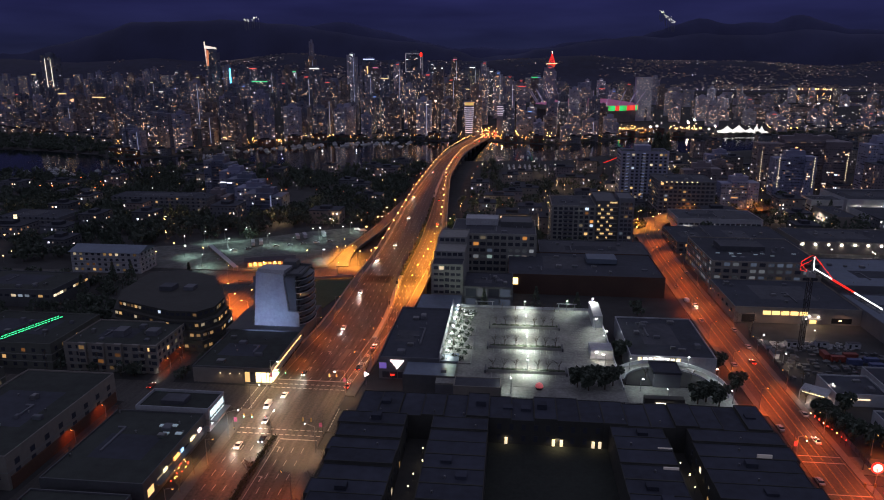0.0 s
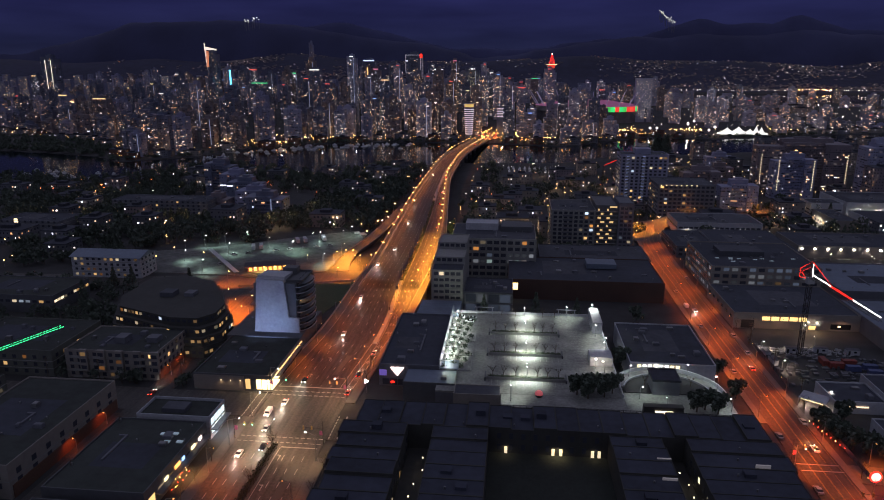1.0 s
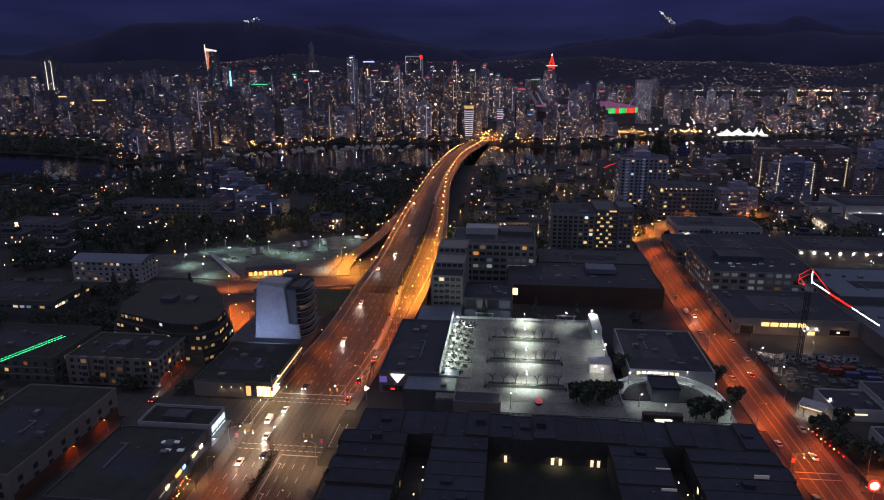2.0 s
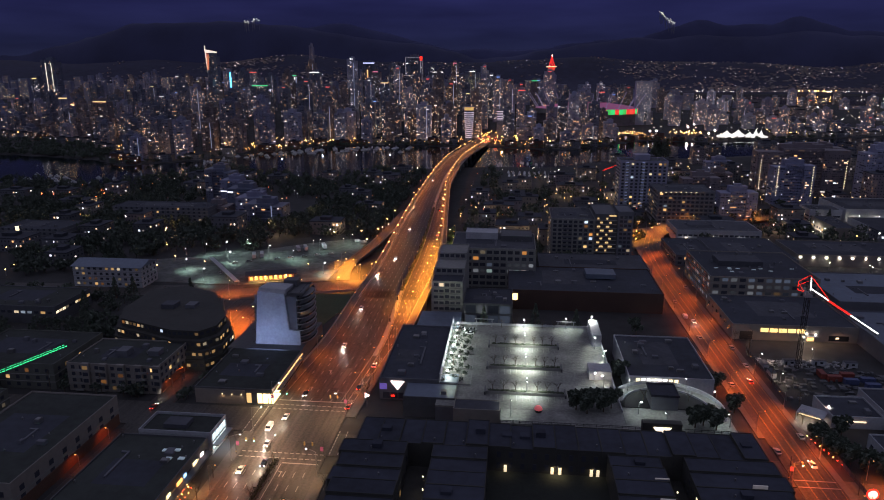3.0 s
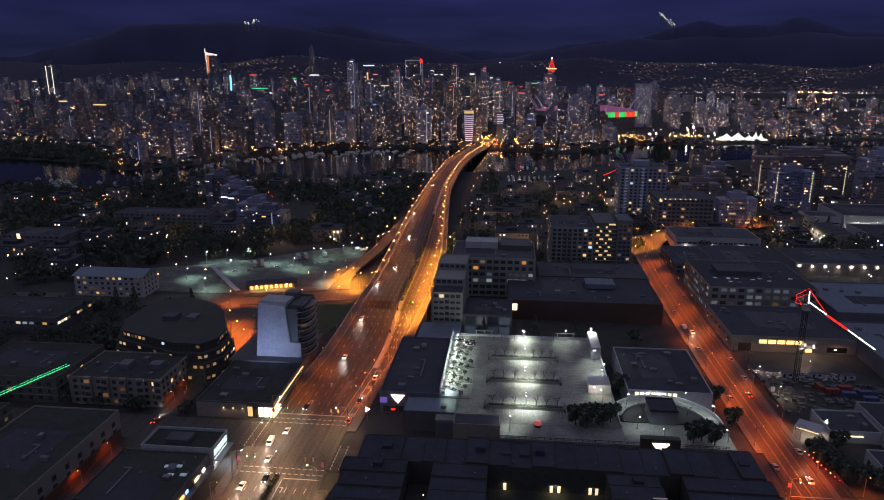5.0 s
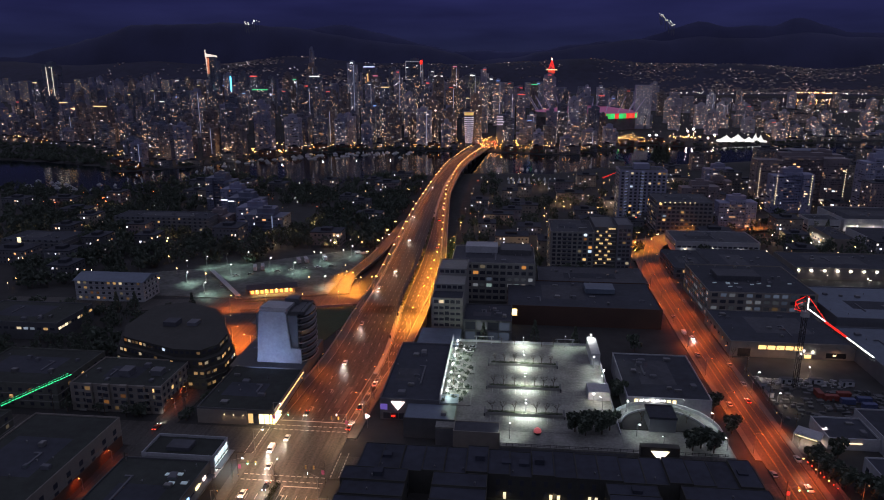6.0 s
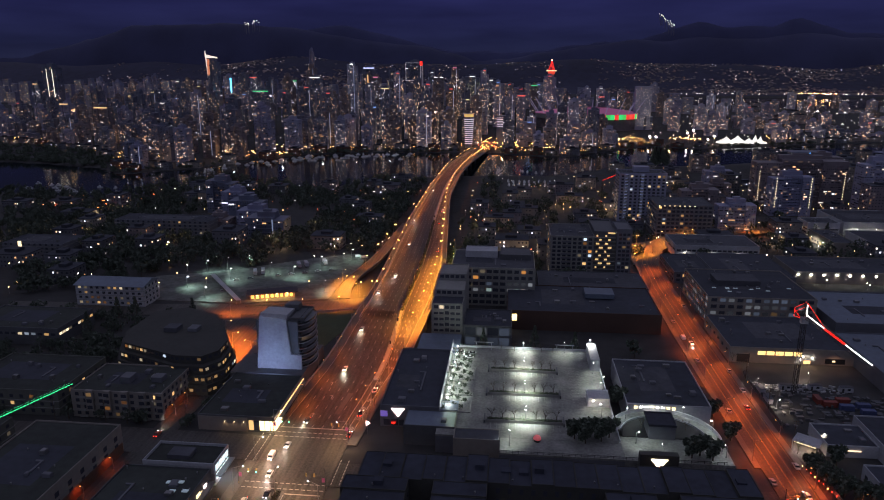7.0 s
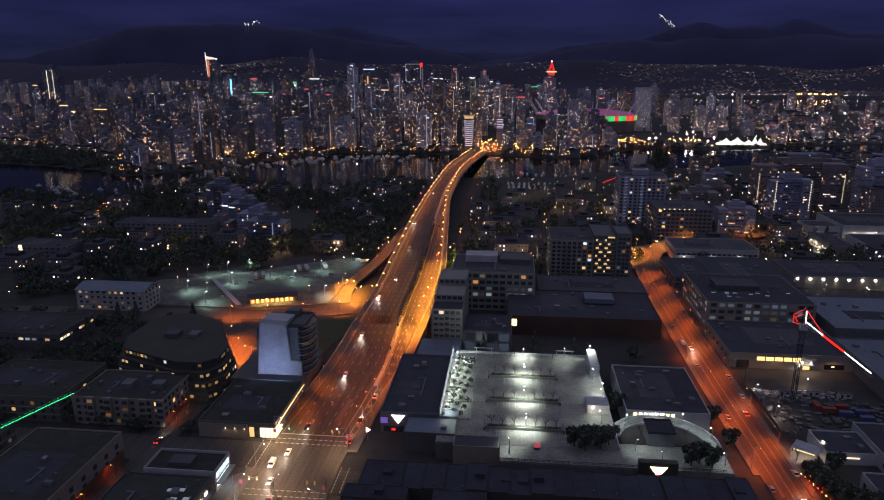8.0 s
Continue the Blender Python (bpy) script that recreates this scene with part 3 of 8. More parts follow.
spots = [pose(-99.4, 214, 0.1, rz=20), pose(-65.2, 207, 0.1, rz=160), pose(-99.2, 259, 0.1, rz=-20), pose(-65.5, 252, 0.1, rz=200), pose(-99.4, 236, 0.1), pose(-82.8, 212, 0.2, rz=90)]
place_all(street_lamp(10, 4.0, LED, LIGHT_WHITE, "white street lamp at the junction"), spots)
spots = [pose(99, y, 0) for y in range(183, 540, 36)]
place_all(street_lamp(9, 2.4, SODIUM_NEAR, LIGHT_EAST, "glowing orange street lamp on the west kerb of the east street", big=0.24, tilt=4), spots)
spots = [pose(115.6, y, 0, rz=180) for y in range(165, 540, 36)] + [pose(126, 224.5, 0, rz=-90)]
spots += [pose(118, 596, -1.2, rz=-30), pose(152, 644, -2.5, rz=-60), pose(192, 664, -3.5, rz=-60), pose(232, 686, -4.6, rz=-60), pose(270, 712, -5.6, rz=-60)]
place_all(street_lamp(9, 2.4, SODIUM_NEAR, LIGHT_EAST, "glowing orange street lamp on the east street", big=0.24, tilt=19), spots)
spots = [pose(-153, y, 0) for y in (320, 345)] + [pose(x, y, 0, rz=100) for x, y in ((-108, 408), (-130, 400.5), (-152, 396.5), (-174, 393))] + [pose(-139, 352, 0, rz=180), pose(-164, 362, 0), pose(-138, 334, 0, rz=180)]
place_all(street_lamp(9, 3.5, SODIUM, lamp_data("side_lamp_light", (1.0, 0.19, 0.02), 25000, cone=148), "orange street lamp in a side street", tilt=28), spots)
spots = [pose(-148.6, y, 0, rz=180) for y in (268, 280, 291)] + [pose(-152.4, y, 0, rz=180) for y in (205, 224)]
place_all(street_lamp(4.6, 1.0, SODIUM_NEAR, lamp_data("lane_lamp_light", (1.0, 0.13, 0.02), 800, cone=150), "orange street lamp in a narrow lane"), spots)
spots = [pose(102, 566, -0.9), pose(121, 578, -0.9, rz=180), pose(112, 604, -0.9, rz=-60), pose(136, 622, -0.9, rz=-60), pose(170, 641, -3, rz=120), pose(206, 661, -4, rz=120), pose(244, 684, -5, rz=120), pose(284, 711, -6, rz=120), pose(330, 742, -7, rz=120)]
place_all(street_lamp(9, 2.0, SODIUM, lamp_data("lower_lamp_light", (1.0, 0.30, 0.03), 24000), "glowing yellow street lamp at the lower street junction"), spots)


def banner_post(label):
    t = thing("banner_post", pose(0, 0, 0), label, "post", "banner posts on the median")
    part("pole", Geo().tube((0, 0, 0), (0, 0, 7.5), 0.12, 0.08, 6), STEEL, t)
    part("banner", Geo().box(0.15, -0.03, 3.2, 1.0, 0.03, 5.2), WALL_BLACK, t, "dark cloth banner")
    part("bracket", Geo().box(0, -0.04, 5.2, 1.05, 0.04, 5.28), STEEL, t)
    return t


place_all(banner_post("steel post with a dark banner on the median"), [pose(mid(0)(y), y, deck_z(y) + 0.6) for y in range(345, 660, 28)])


# ---- buildings ----
def facade(t, side, x0, y0, x1, y1, z0, floors, bays, fh, w, h, mats, margin=1.0, skip=0.0):
    """Single window panes on one side of a block, each its own piece."""
    a, c = (x0, x1) if side in "SN" else (y0, y1)
    for i in range(floors):
        for j in range(bays):
            if rng.random() < skip:
                continue
            u = a + margin + (c - a - 2 * margin) * (j + 0.5) / bays
            z = z0 + fh * (i + 0.55)
            mat = mats if not isinstance(mats, (list, tuple)) else mats[i % len(mats)]
            m = {"S": pose(u, y0, z), "N": pose(u, y1, z), "E": pose(x1, u, z, rz=90), "W": pose(x0, u, z, rz=90)}[side]
            part("window", pane_mesh(w, h, mat), mat, t, at=m)


def block(name, x0, y0, x1, y1, z0, top, wall, roof, label, category="building", sides=(), parapet=0.7, plant=0, fh=3.4):
    """A flat-roofed block: walls, sunk roof inside a parapet, rooftop plant, panes on the given sides.
    sides: (side, floors, bays, pane width, pane height, material, lowest floor's height)."""
    t = thing(name, pose(0, 0, 0), label, category)
    BUILT.append((x0, y0, x1, y1))
    g = Geo().tub(x0, y0, z0 - 1, x1, y1, top, 0.35, parapet)
    part("wall", g, wall, t)
    part("roof", Geo().box(x0 + 0.36, y0 + 0.36, top - parapet, x1 - 0.36, y1 - 0.36, top - parapet + 0.12), roof, t, "flat roof")
    if plant > 2 and (x1 - x0) * (y1 - y0) > 600:
        u = x0 + (x1 - x0) * rng.uniform(0.2, 0.7)
        y_, run = y0 + (y1 - y0) * rng.uniform(0.15, 0.5), (y1 - y0) * rng.uniform(0.12, 0.35)
        part("roof_duct", Geo().box(u, y_, top - parapet + 0.1, u + 0.7, y_ + run, top - parapet + 0.7).box(u - 2.4, y_ + run - 0.01, top - parapet + 0.1, u + 0.7, y_ + run + 0.7, top - parapet + 0.7), WALL_GREY, t, "grey roof duct")
        for i in range(4):
            u, y_ = rng.uniform(x0 + 2, x1 - 2), rng.uniform(y0 + 2, y1 - 2)
            part("roof_vent", Geo().tube((u, y_, top - parapet + 0.1), (u, y_, top - parapet + 0.9), 0.22, 0.22, 8).tube((u, y_, top - parapet + 0.9), (u, y_, top - parapet + 1.1), 0.35, 0.2, 8), STEEL, t)
        part("roof_patch", Geo().box(x0 + (x1 - x0) * rng.uniform(0.1, 0.3), y0 + (y1 - y0) * 0.3, top - parapet + 0.121, x0 + (x1 - x0) * rng.uniform(0.5, 0.8), y0 + (y1 - y0) * rng.uniform(0.5, 0.9), top - parapet + 0.14), ROOF_GREY if roof is ROOF_DARK else ROOF_DARK, t, "newer roof felt")
    for i in range(plant):
        w, d, h = rng.uniform(1.2, 3.5), rng.uniform(1.2, 3.0), rng.uniform(0.8, 1.8)
        px, py = rng.uniform(x0 + 3, x1 - 3 - w), rng.uniform(y0 + 3, y1 - 3 - d)
        g = Geo().box(px, py, top - parapet + 0.1, px + w, py + d, top - parapet + h).box(px + 0.2, py + 0.2, top - parapet + h, px + w - 0.2, py + d - 0.2, top - parapet + h + 0.15)
        part("rooftop_unit", g, STEEL if i % 2 else WALL_GREY, t)
    fmax = max([q[1] for q in sides], default=0)
    for i in range(1, fmax):
        zb = z0 + sides[0][6] + fh * i
        if zb < top - 1.2:
            g = Geo().box(x0 - 0.14, y0 - 0.14, zb - 0.12, x1 + 0.14, y0 - 0.002, zb + 0.16).box(x0 - 0.14, y0, zb - 0.12, x0 - 0.002, y1, zb + 0.16).box(x1 + 0.002, y0, zb - 0.12, x1 + 0.14, y1, zb + 0.16)
            part("floor_band", g, CONCRETE if wall is not WALL_DARK else WALL_GREY, t)
    for side, floors, bays, w, h, mat, low in sides:
        facade(t, side, x0, y0, x1, y1, z0 + low, floors, bays, fh, w, h, mat)
    return t


# west side of the avenue, from the camera outwards
t = block("shop_building", -142, 172, -108.5, 216, 0, 8, WALL_DARK, ROOF_OLIVE, "dark single-storey shop with skylights and lit windows", sides=(("E", 1, 7, 3.6, 2.6, WIN_LIT, 1.2),), plant=3)
for x, y in ((-121, 206), (-117, 206.5), (-117.5, 201), (-113, 201.5)):
    part("skylight", Geo().box(x, y, 7.4, x + 2.2, y + 1.5, 7.75).box(x + 0.2, y + 0.2, 7.75, x + 2.0, y + 1.3, 7.85), glow("skylight_glow", (0.7, 0.85, 0.9), 0.09) if x == -121 else bpy.data.materials["skylight_glow"], t, "dimly lit skylight")
part("canopy", Geo().box(-108.4, 178, 3.6, -106, 214, 3.9), WALL_DARK, t)
for i, y in enumerate((184, 191, 196, 203, 209)):
    part("shop_sign", Geo().box(-108.4, y, 4.1, -108.1, y + (2.2, 3.4, 1.6, 2.8, 2.0)[i], 5.2), (SHOP, glow("orange_sign", (1.0, 0.35, 0.08), 2.5), glow("blue_sign", (0.35, 0.6, 1.0), 2.0), SHOP, PINK_SIGN)[i] if i != 1 else glow("amber_sign", (1.0, 0.4, 0.1), 3.0), t, "small glowing shop sign")
lo = new("bulb", lamp_data("canopy_light", (1.0, 0.5, 0.16), 2600, 0.4, 150))
lo.parent, lo.matrix_basis = t, pose(-105, 194, 3.4)
lo = new("bulb", lamp_data("canopy_white_light", (0.75, 0.9, 1.0), 1800, 0.4, 150))
lo.parent, lo.matrix_basis = t, pose(-105, 222, 3.3)
t = block("white_shop", -136, 217.5, -108, 231.5, 0, 9, WALL_WHITE, ROOF_OLIVE, "white-walled box building with a lit side", sides=(("E", 2, 4, 2.4, 2.4, glow("cold_shop_glow", (0.75, 0.92, 1.0), 1.3), 1.0),), parapet=1.2)
part("roof_block", Geo().box(-128, 221, 7.8, -119, 227, 9.6), ROOF_GREY, t)
part("canopy", Geo().box(-107.9, 218, 3.4, -105.5, 231, 3.7), STEEL, t)
t = block("brick_warehouse", -192, 176, -155.5, 237, 0, 12, WALL_BEIGE, ROOF_OLIVE, "dull warehouse with a brick street side", sides=(("E", 2, 8, 2.2, 2.0, WIN_DARK, 2.5), ("S", 2, 6, 2.2, 2.0, WIN_DARK, 2.5)), plant=5)
part("brick_side", Geo().box(-155.49, 177, -0.5, -155.1, 236, 4.2), BRICK, t, "brick ground floor")
t = block("dark_house", -215, 130, -160, 172, 0, 9, WALL_DARK, ROOF_OLIVE, "dark low flat-roofed building", plant=3, sides=(("E", 2, 6, 1.8, 1.5, WIN_NEAR, 1),))
block("dark_house", -142, 120, -110, 168, 0, 7, WALL_DARK, ROOF_OLIVE, "dark low building beside the avenue", plant=3, sides=(("E", 1, 6, 2.8, 2.0, WIN_NEAR, 1),))
t = block("white_apartments", -194, 262.5, -151.5, 291, 0, 13, WALL_BEIGE, ROOF_OLIVE, "pale four-storey apartment block with balconies", sides=(("S", 4, 11, 1.7, 1.6, WIN_NEAR, 0), ("E", 4, 7, 1.7, 1.6, WIN_NEAR, 0)), plant=6, fh=3.1)
for i in range(4):
    for j in range(4):
        x = -190 + 10 * j
        part("balcony", Geo().box(x, 261.0, 3.1 * i + 0.3, x + 3.4, 262.5, 3.1 * i + 0.5).box(x, 261.0, 3.1 * i + 0.5, x + 3.4, 261.1, 3.1 * i + 1.4), CONCRETE, t)
for i in range(5):
    x = -186.5 + 8.2 * i
    part("bay", Geo().box(x, 261.2, 3.4, x + 3.4, 262.49, 13.4), WALL_BEIGE, t)
    for k in range(3):
        part("window", pane_mesh(2.4, 1.7, WIN_NEAR), WIN_NEAR, t, at=pose(x + 1.7, 261.2, 5.2 + 3.1 * k))
part("stair_hut", Geo().box(-176, 272, 12.3, -171, 278, 15.2), WALL_GREY, t)
part("stair_hut", Geo().box(-162, 274, 12.3, -157, 279, 14.8), WALL_GREY, t)
part("brick_side", Geo().box(-151.49, 263, -0.5, -151.2, 290.5, 4.0), BRICK, t, "brick ground floor")
block("dark_apartments", -250, 262, -200, 300, 0, 12, WALL_OLIVE, ROOF_OLIVE, "grey apartment block behind the crane", sides=(("S", 3, 10, 1.7, 1.6, WIN_NEAR, 0), ("E", 3, 7, 1.7, 1.6, WIN_NEAR, 0)), plant=5)
block("dark_apartments", -290, 190, -205, 240, 0, 11, WALL_OLIVE, ROOF_OLIVE, "grey low apartment block", sides=(("S", 3, 12, 1.7, 1.5, WIN_DARK, 0), ("E", 3, 9, 1.7, 1.5, WIN_DARK, 0)), plant=5)

t = block("corner_shop", -133, 257.5, -98.6, 300, 0, 7, WALL_DARK, ROOF_OLIVE, "low dark shop building with a brightly lit corner", plant=4)
for i in range(5):
    part("shop_window", Geo().box(-110 + 2.4 * i, 257.2, 0.6, -108 + 2.4 * i, 257.45, 5.0), SHOP if i > 1 else WIN_LIT, t, "bright shop window")
part("south_wall", Geo().box(-132.8, 257.1, -0.5, -110.6, 257.48, 6.2), WALL_BEIGE, t, "pale plastered south wall")
for i in range(3):
    x = -120.5 + 4.2 * i
    part("wall_lamp", Geo().tube((x, 256.7, 4.2), (x, 256.7, 4.6), 0.2, 0.14, 8).box(x - 0.05, 256.75, 4.4, x + 0.05, 257.1, 4.5), SHOP, t, "small warm wall lamp")
    lo = new("bulb", lamp_data("south_wall_light", (1.0, 0.62, 0.3), 90, 0.2, 160) if i == 0 else bpy.data.lights["south_wall_light"])
    lo.parent, lo.matrix_basis = t, pose(x, 256.2, 4.1)
for i in range(3):
    part("shop_window", Geo().box(-98.55, 258.4 + 2.8 * i, 0.6, -98.3, 260.7 + 2.8 * i, 5.0), SHOP, t, "bright shop window")
part("fascia_light", Geo().box(-98.55, 262, 5.1, -98.2, 299.5, 5.35), glow("amber_strip", (1.0, 0.55, 0.25), 2.2), t, "amber light strip along the fascia")
for i in range(9):
    part("shop_window", Geo().box(-98.55, 268 + 3.5 * i, 1.0, -98.35, 270.6 + 3.5 * i, 4.6), WIN_NEAR, t)
part("awning", Geo().box(-98.3, 262, 4.7, -96.4, 299, 5.0), WALL_DARK, t)
for x, e in ((-104, 900), (-100, 900)):
    lo = new("bulb", lamp_data("shop_light", (1.0, 0.75, 0.4), e, 0.8, 150))
    lo.parent, lo.matrix_basis = t, pose(x, 255.6, 5.2)

# white-walled apartment tower with curved balconies
t = thing("apartment_tower", pose(0, 0, 0), "eight-storey tower with a blank white wall and curved balconies", "building")
white = Geo()
white.v += [(-124.6, 306, -1), (-101.2, 306, -1), (-101.2, 306, 14.2), (-106.3, 306, 14.6), (-108.0, 306, 33.4), (-121.2, 306, 34.4)]
white.v += [(x, 307.2, z) for x, y, z in white.v]
white.f += [tuple(range(6)), tuple(reversed(range(6, 12)))] + [(i, (i + 1) % 6, (i + 1) % 6 + 6, i + 6) for i in range(6)]
part("white_wall", white, WALL_WHITE, t, "blank white end wall")
part("wall", Geo().box(-123.4, 307.3, -1, -102.5, 329, 31.6), WALL_DARK, t)
cap = Geo()
cap.v += [(-121.4, 307.22, 31.61), (-108, 307.22, 31.61), (-108, 321, 31.61), (-121.4, 321, 31.61), (-121.4, 308.4, 35.2), (-108, 308.4, 34.6), (-108, 321, 33.6), (-121.4, 321, 34.0)]
cap.f += [(0, 3, 2, 1), (4, 5, 6, 7), (0, 1, 5, 4), (1, 2, 6, 5), (2, 3, 7, 6), (3, 0, 4, 7)]
part("roof_cap", cap, WALL_WHITE, t, "sloping pale roof cap")
part("roof_terrace", Geo().tub(-107.6, 309, 31.61, -99.6, 327, 33.0, 0.3, 1.1), WALL_DARK, t)
part("side_balcony", Geo().box(-126.2, 308, 6.9, -123.5, 322, 7.2).box(-126.2, 308, 13.3, -123.5, 322, 13.6).box(-126.2, 308, 19.7, -123.5, 322, 20.0).box(-126.2, 308, 26.1, -123.5, 322, 26.4), WALL_DARK, t)
part("roof_room", Geo().box(-113, 321.1, 31.7, -106, 327, 35.4), WALL_DARK, t)
for i in range(8):
    z = 7.2 + 3.2 * i
    arc = [(-106.2, 307.3)] + [(-102 + 5.2 * math.sin(a), 318.4 - 11.0 * math.cos(a)) for a in [math.pi * k / 10 for k in range(11)]] + [(-106.2, 329.4)]
    part("balcony", Geo().prism(arc, z, z + 0.3), WALL_WHITE, t, "curved pale balcony slab")
    inner = [(-102.2 + 5.1 * math.sin(a), 318.4 - 10.8 * math.cos(a)) for a in [math.pi * k / 10 for k in range(11)]]
    part("railing", Geo().path([(x, y, z + 1.3) for x, y in inner], 0.06, 1.0), GLASS, t, "dark glass railing")
    for j in range(4):
        part("window", pane_mesh(3.4, 2.0, WIN_NEAR), WIN_NEAR, t, at=pose(-102.4, 310.6 + 4.6 * j, z + 1.6, rz=90))
part("podium", Geo().box(-136, 300.2, -1, -99, 338, 6.8), WALL_DARK, t)
# floodlights added to brighten the white wall; its real source is unknown
for x in (-121, -112):
    fl = part("floodlight", Geo().box(x - 0.3, 288.6, 6.4, x + 0.3, 289.0, 7.0), DARK_STEEL, t, "small dark housing of an added floodlight")
    part("lens", Geo().box(x - 0.22, 289.0, 6.5, x + 0.22, 289.06, 6.9), WHITE_STRIP, fl, "glowing lens")
    lo = new("bulb", lamp_data("added_wall_light", (0.42, 0.56, 1.0), 6000, 0.3, 100))
    lo.parent, lo.matrix_basis = t, look((x, 289.4, 7.4), (x, 306.4, 18))
part("entrance_light", Geo().box(-126, 300, 5.6, -118, 300.18, 6.4), WHITE_STRIP, t, "white light strip")

# many-sided office with bands of lit windows
t = thing("office_building", pose(0, 0, 0), "dark stepped office block with chamfered corners and lit window bands", "building")
outline = [(-204, 318), (-196, 302), (-158, 287), (-142, 287), (-136, 296), (-137, 312), (-160, 352), (-186, 364), (-204, 354)]
cxy = (-170, 324)
for i, (z0, z1, s) in enumerate(((-1, 5.4, 1.0), (5.4, 9.6, 0.98), (9.6, 13.8, 0.93), (13.8, 18, 0.86))):
    ring = [(cxy[0] + (x - cxy[0]) * s, cxy[1] + (y - cxy[1]) * s) for x, y in outline]
    part("storey", Geo().prism(ring, z0, z1), WALL_BLACK, t)
    for a in range(5):
        p, q = Vector(ring[a]), Vector(ring[a + 1])
        n = max(1, int((q - p).length / 2.7))
        for j in range(n):
            c = p.lerp(q, (j + 0.5) / n)
            ang = math.degrees(math.atan2(q.y - p.y, q.x - p.x))
            part("window", pane_mesh(1.7, 1.4, WIN_LIT if (i, a) in ((1, 2), (1, 3), (2, 3), (2, 4), (1, 4)) else WIN_HALF), WIN_NEAR, t, at=pose(c.x, c.y, (z0 + z1) / 2 + 0.4, rz=ang))
part("roof_plant", Geo().box(cxy[0] - 9, cxy[1] - 4, 18, cxy[0] - 2, cxy[1] + 3, 20.4), ROOF_GREY, t)
part("roof_plant", Geo().box(cxy[0] + 3, cxy[1] - 2, 18, cxy[0] + 8, cxy[1] + 4, 19.8), WALL_GREY, t)
t = block("low_office", -310, 338, -252, 372, 0, 10, WALL_DARK, ROOF_OLIVE, "dark low office with a band of warm lit windows", sides=(("S", 1, 14, 2.6, 1.4, WIN_HALF, 4.4), ("E", 1, 11, 2.4, 1.4, WIN_LIT, 4.4)), plant=4)
t = block("gabled_apartments", -284, 404, -237, 424, 0, 13.6, WALL_WHITE, ROOF_BLUE, "white three-storey block with a pitched blue-grey roof", sides=(("S", 4, 11, 1.9, 1.5, WIN_HALF, 0.2), ("E", 4, 4, 1.9, 1.5, WIN_NEAR, 0.2)), parapet=0.3)
g = Geo()
g.v += [(-285, 403, 13.6), (-236, 403, 13.6), (-236, 425, 13.6), (-285, 425, 13.6), (-285, 414, 16.6), (-236, 414, 16.6)]
g.f += [(0, 1, 5, 4), (2, 3, 4, 5), (0, 4, 3), (1, 2, 5), (0, 3, 2, 1)]
part("pitched_roof", g, ROOF_BLUE, t, "pitched sheet roof")

# car lot with a lit pavilion
LOT = surface("worn_lot_asphalt", (0.10, 0.105, 0.10), 0.8, grain=0.3, vary=0.7, patch=0.12)
structure("pavement_lot", Geo().prism([(-242, 418), (-178, 417), (-122, 432), (-121, 450), (-121, 470), (-113, 500), (-118, 532), (-127, 549), (-161, 530), (-209, 494), (-231, 483), (-264, 470)], -0.5, 0.02), LOT, "worn car lot under white lamps", "pavement")
t = thing("lit_pavilion", pose(0, 0, 0), "low pavilion with bright yellow lit windows", "building")
t.matrix_basis = pose(-161, 433.5, 0, rz=19) @ Matrix.Translation((161, -428.5, 0))
part("wall", Geo().box(-176, 424, -0.5, -146, 433, 3.6), WALL_BEIGE, t)
part("roof", Geo().box(-178, 422.5, 3.6, -144, 434, 4.1), ROOF_DARK, t)
for i in range(9):
    part("window", Geo().box(-175 + 3.2 * i, 423.7, 0.8, -173.2 + 3.2 * i, 423.98, 3.0), glow("yellow_window", (1.0, 0.62, 0.18), 1.2) if i == 0 else bpy.data.materials["yellow_window"], t, "lit yellow window")
for x in (-171, -165, -158, -151):
    lp = part("wall_lamp", Geo().tube((x, 422.3, 3.2), (x, 422.3, 3.6), 0.35, 0.3, 8), SODIUM, t, "glowing wall lamp")
    lo = new("bulb", lamp_data("pavilion_light", (1.0, 0.6, 0.18), 1500, 0.3, 150) if x == -171 else bpy.data.lights["pavilion_light"])
    lo.parent, lo.matrix_basis = t, pose(x, 421.6, 3.1)
spots = [pose(x, y, 0) for x, y in ((-232, 488), (-219, 496), (-205, 503), (-228, 446), (-205, 468), (-182, 488), (-160, 478), (-148, 508), (-128, 530), (-205, 424), (-128, 446))]
place_all(street_lamp(8, 1.2, LED, LIGHT_LOT, "white lamp in the car lot"), spots)

cw = thing("covered_walkway", pose(-199, 443, 0, rz=37.5), "low pale covered walkway across the car lot", "walkway")
part("roof", Geo().box(-1.6, -35, 2.7, 1.6, 34, 2.95), WALL_WHITE, cw)
for k in range(12):
    for sx in (-1.3, 1.3):
        part("post", Geo().box(sx - 0.1, -34 + 6.1 * k, 0, sx + 0.1, -33.8 + 6.1 * k, 2.7), STEEL, cw)

# housing beyond
block("long_apartments", -380, 612, -285, 640, -4, 10, WALL_GREY, ROOF_DARK, "long dim apartment block", sides=(("S", 4, 18, 2.0, 1.6, WIN_NEAR, 0.5),), plant=5)
t = block("stair_building", -426, 520, -372, 552, -1, 9, WALL_GREY, ROOF_DARK, "dim block with a lit glazed stair", sides=(("S", 3, 10, 2.0, 1.6, WIN_NEAR, 0.5),), plant=3)
for i in range(6):
    part("stair_window", Geo().box(-411, 519.6, 0.3 + 1.8 * i, -408, 519.95, 1.7 + 1.8 * i), SHOP, t, "lit stair window")

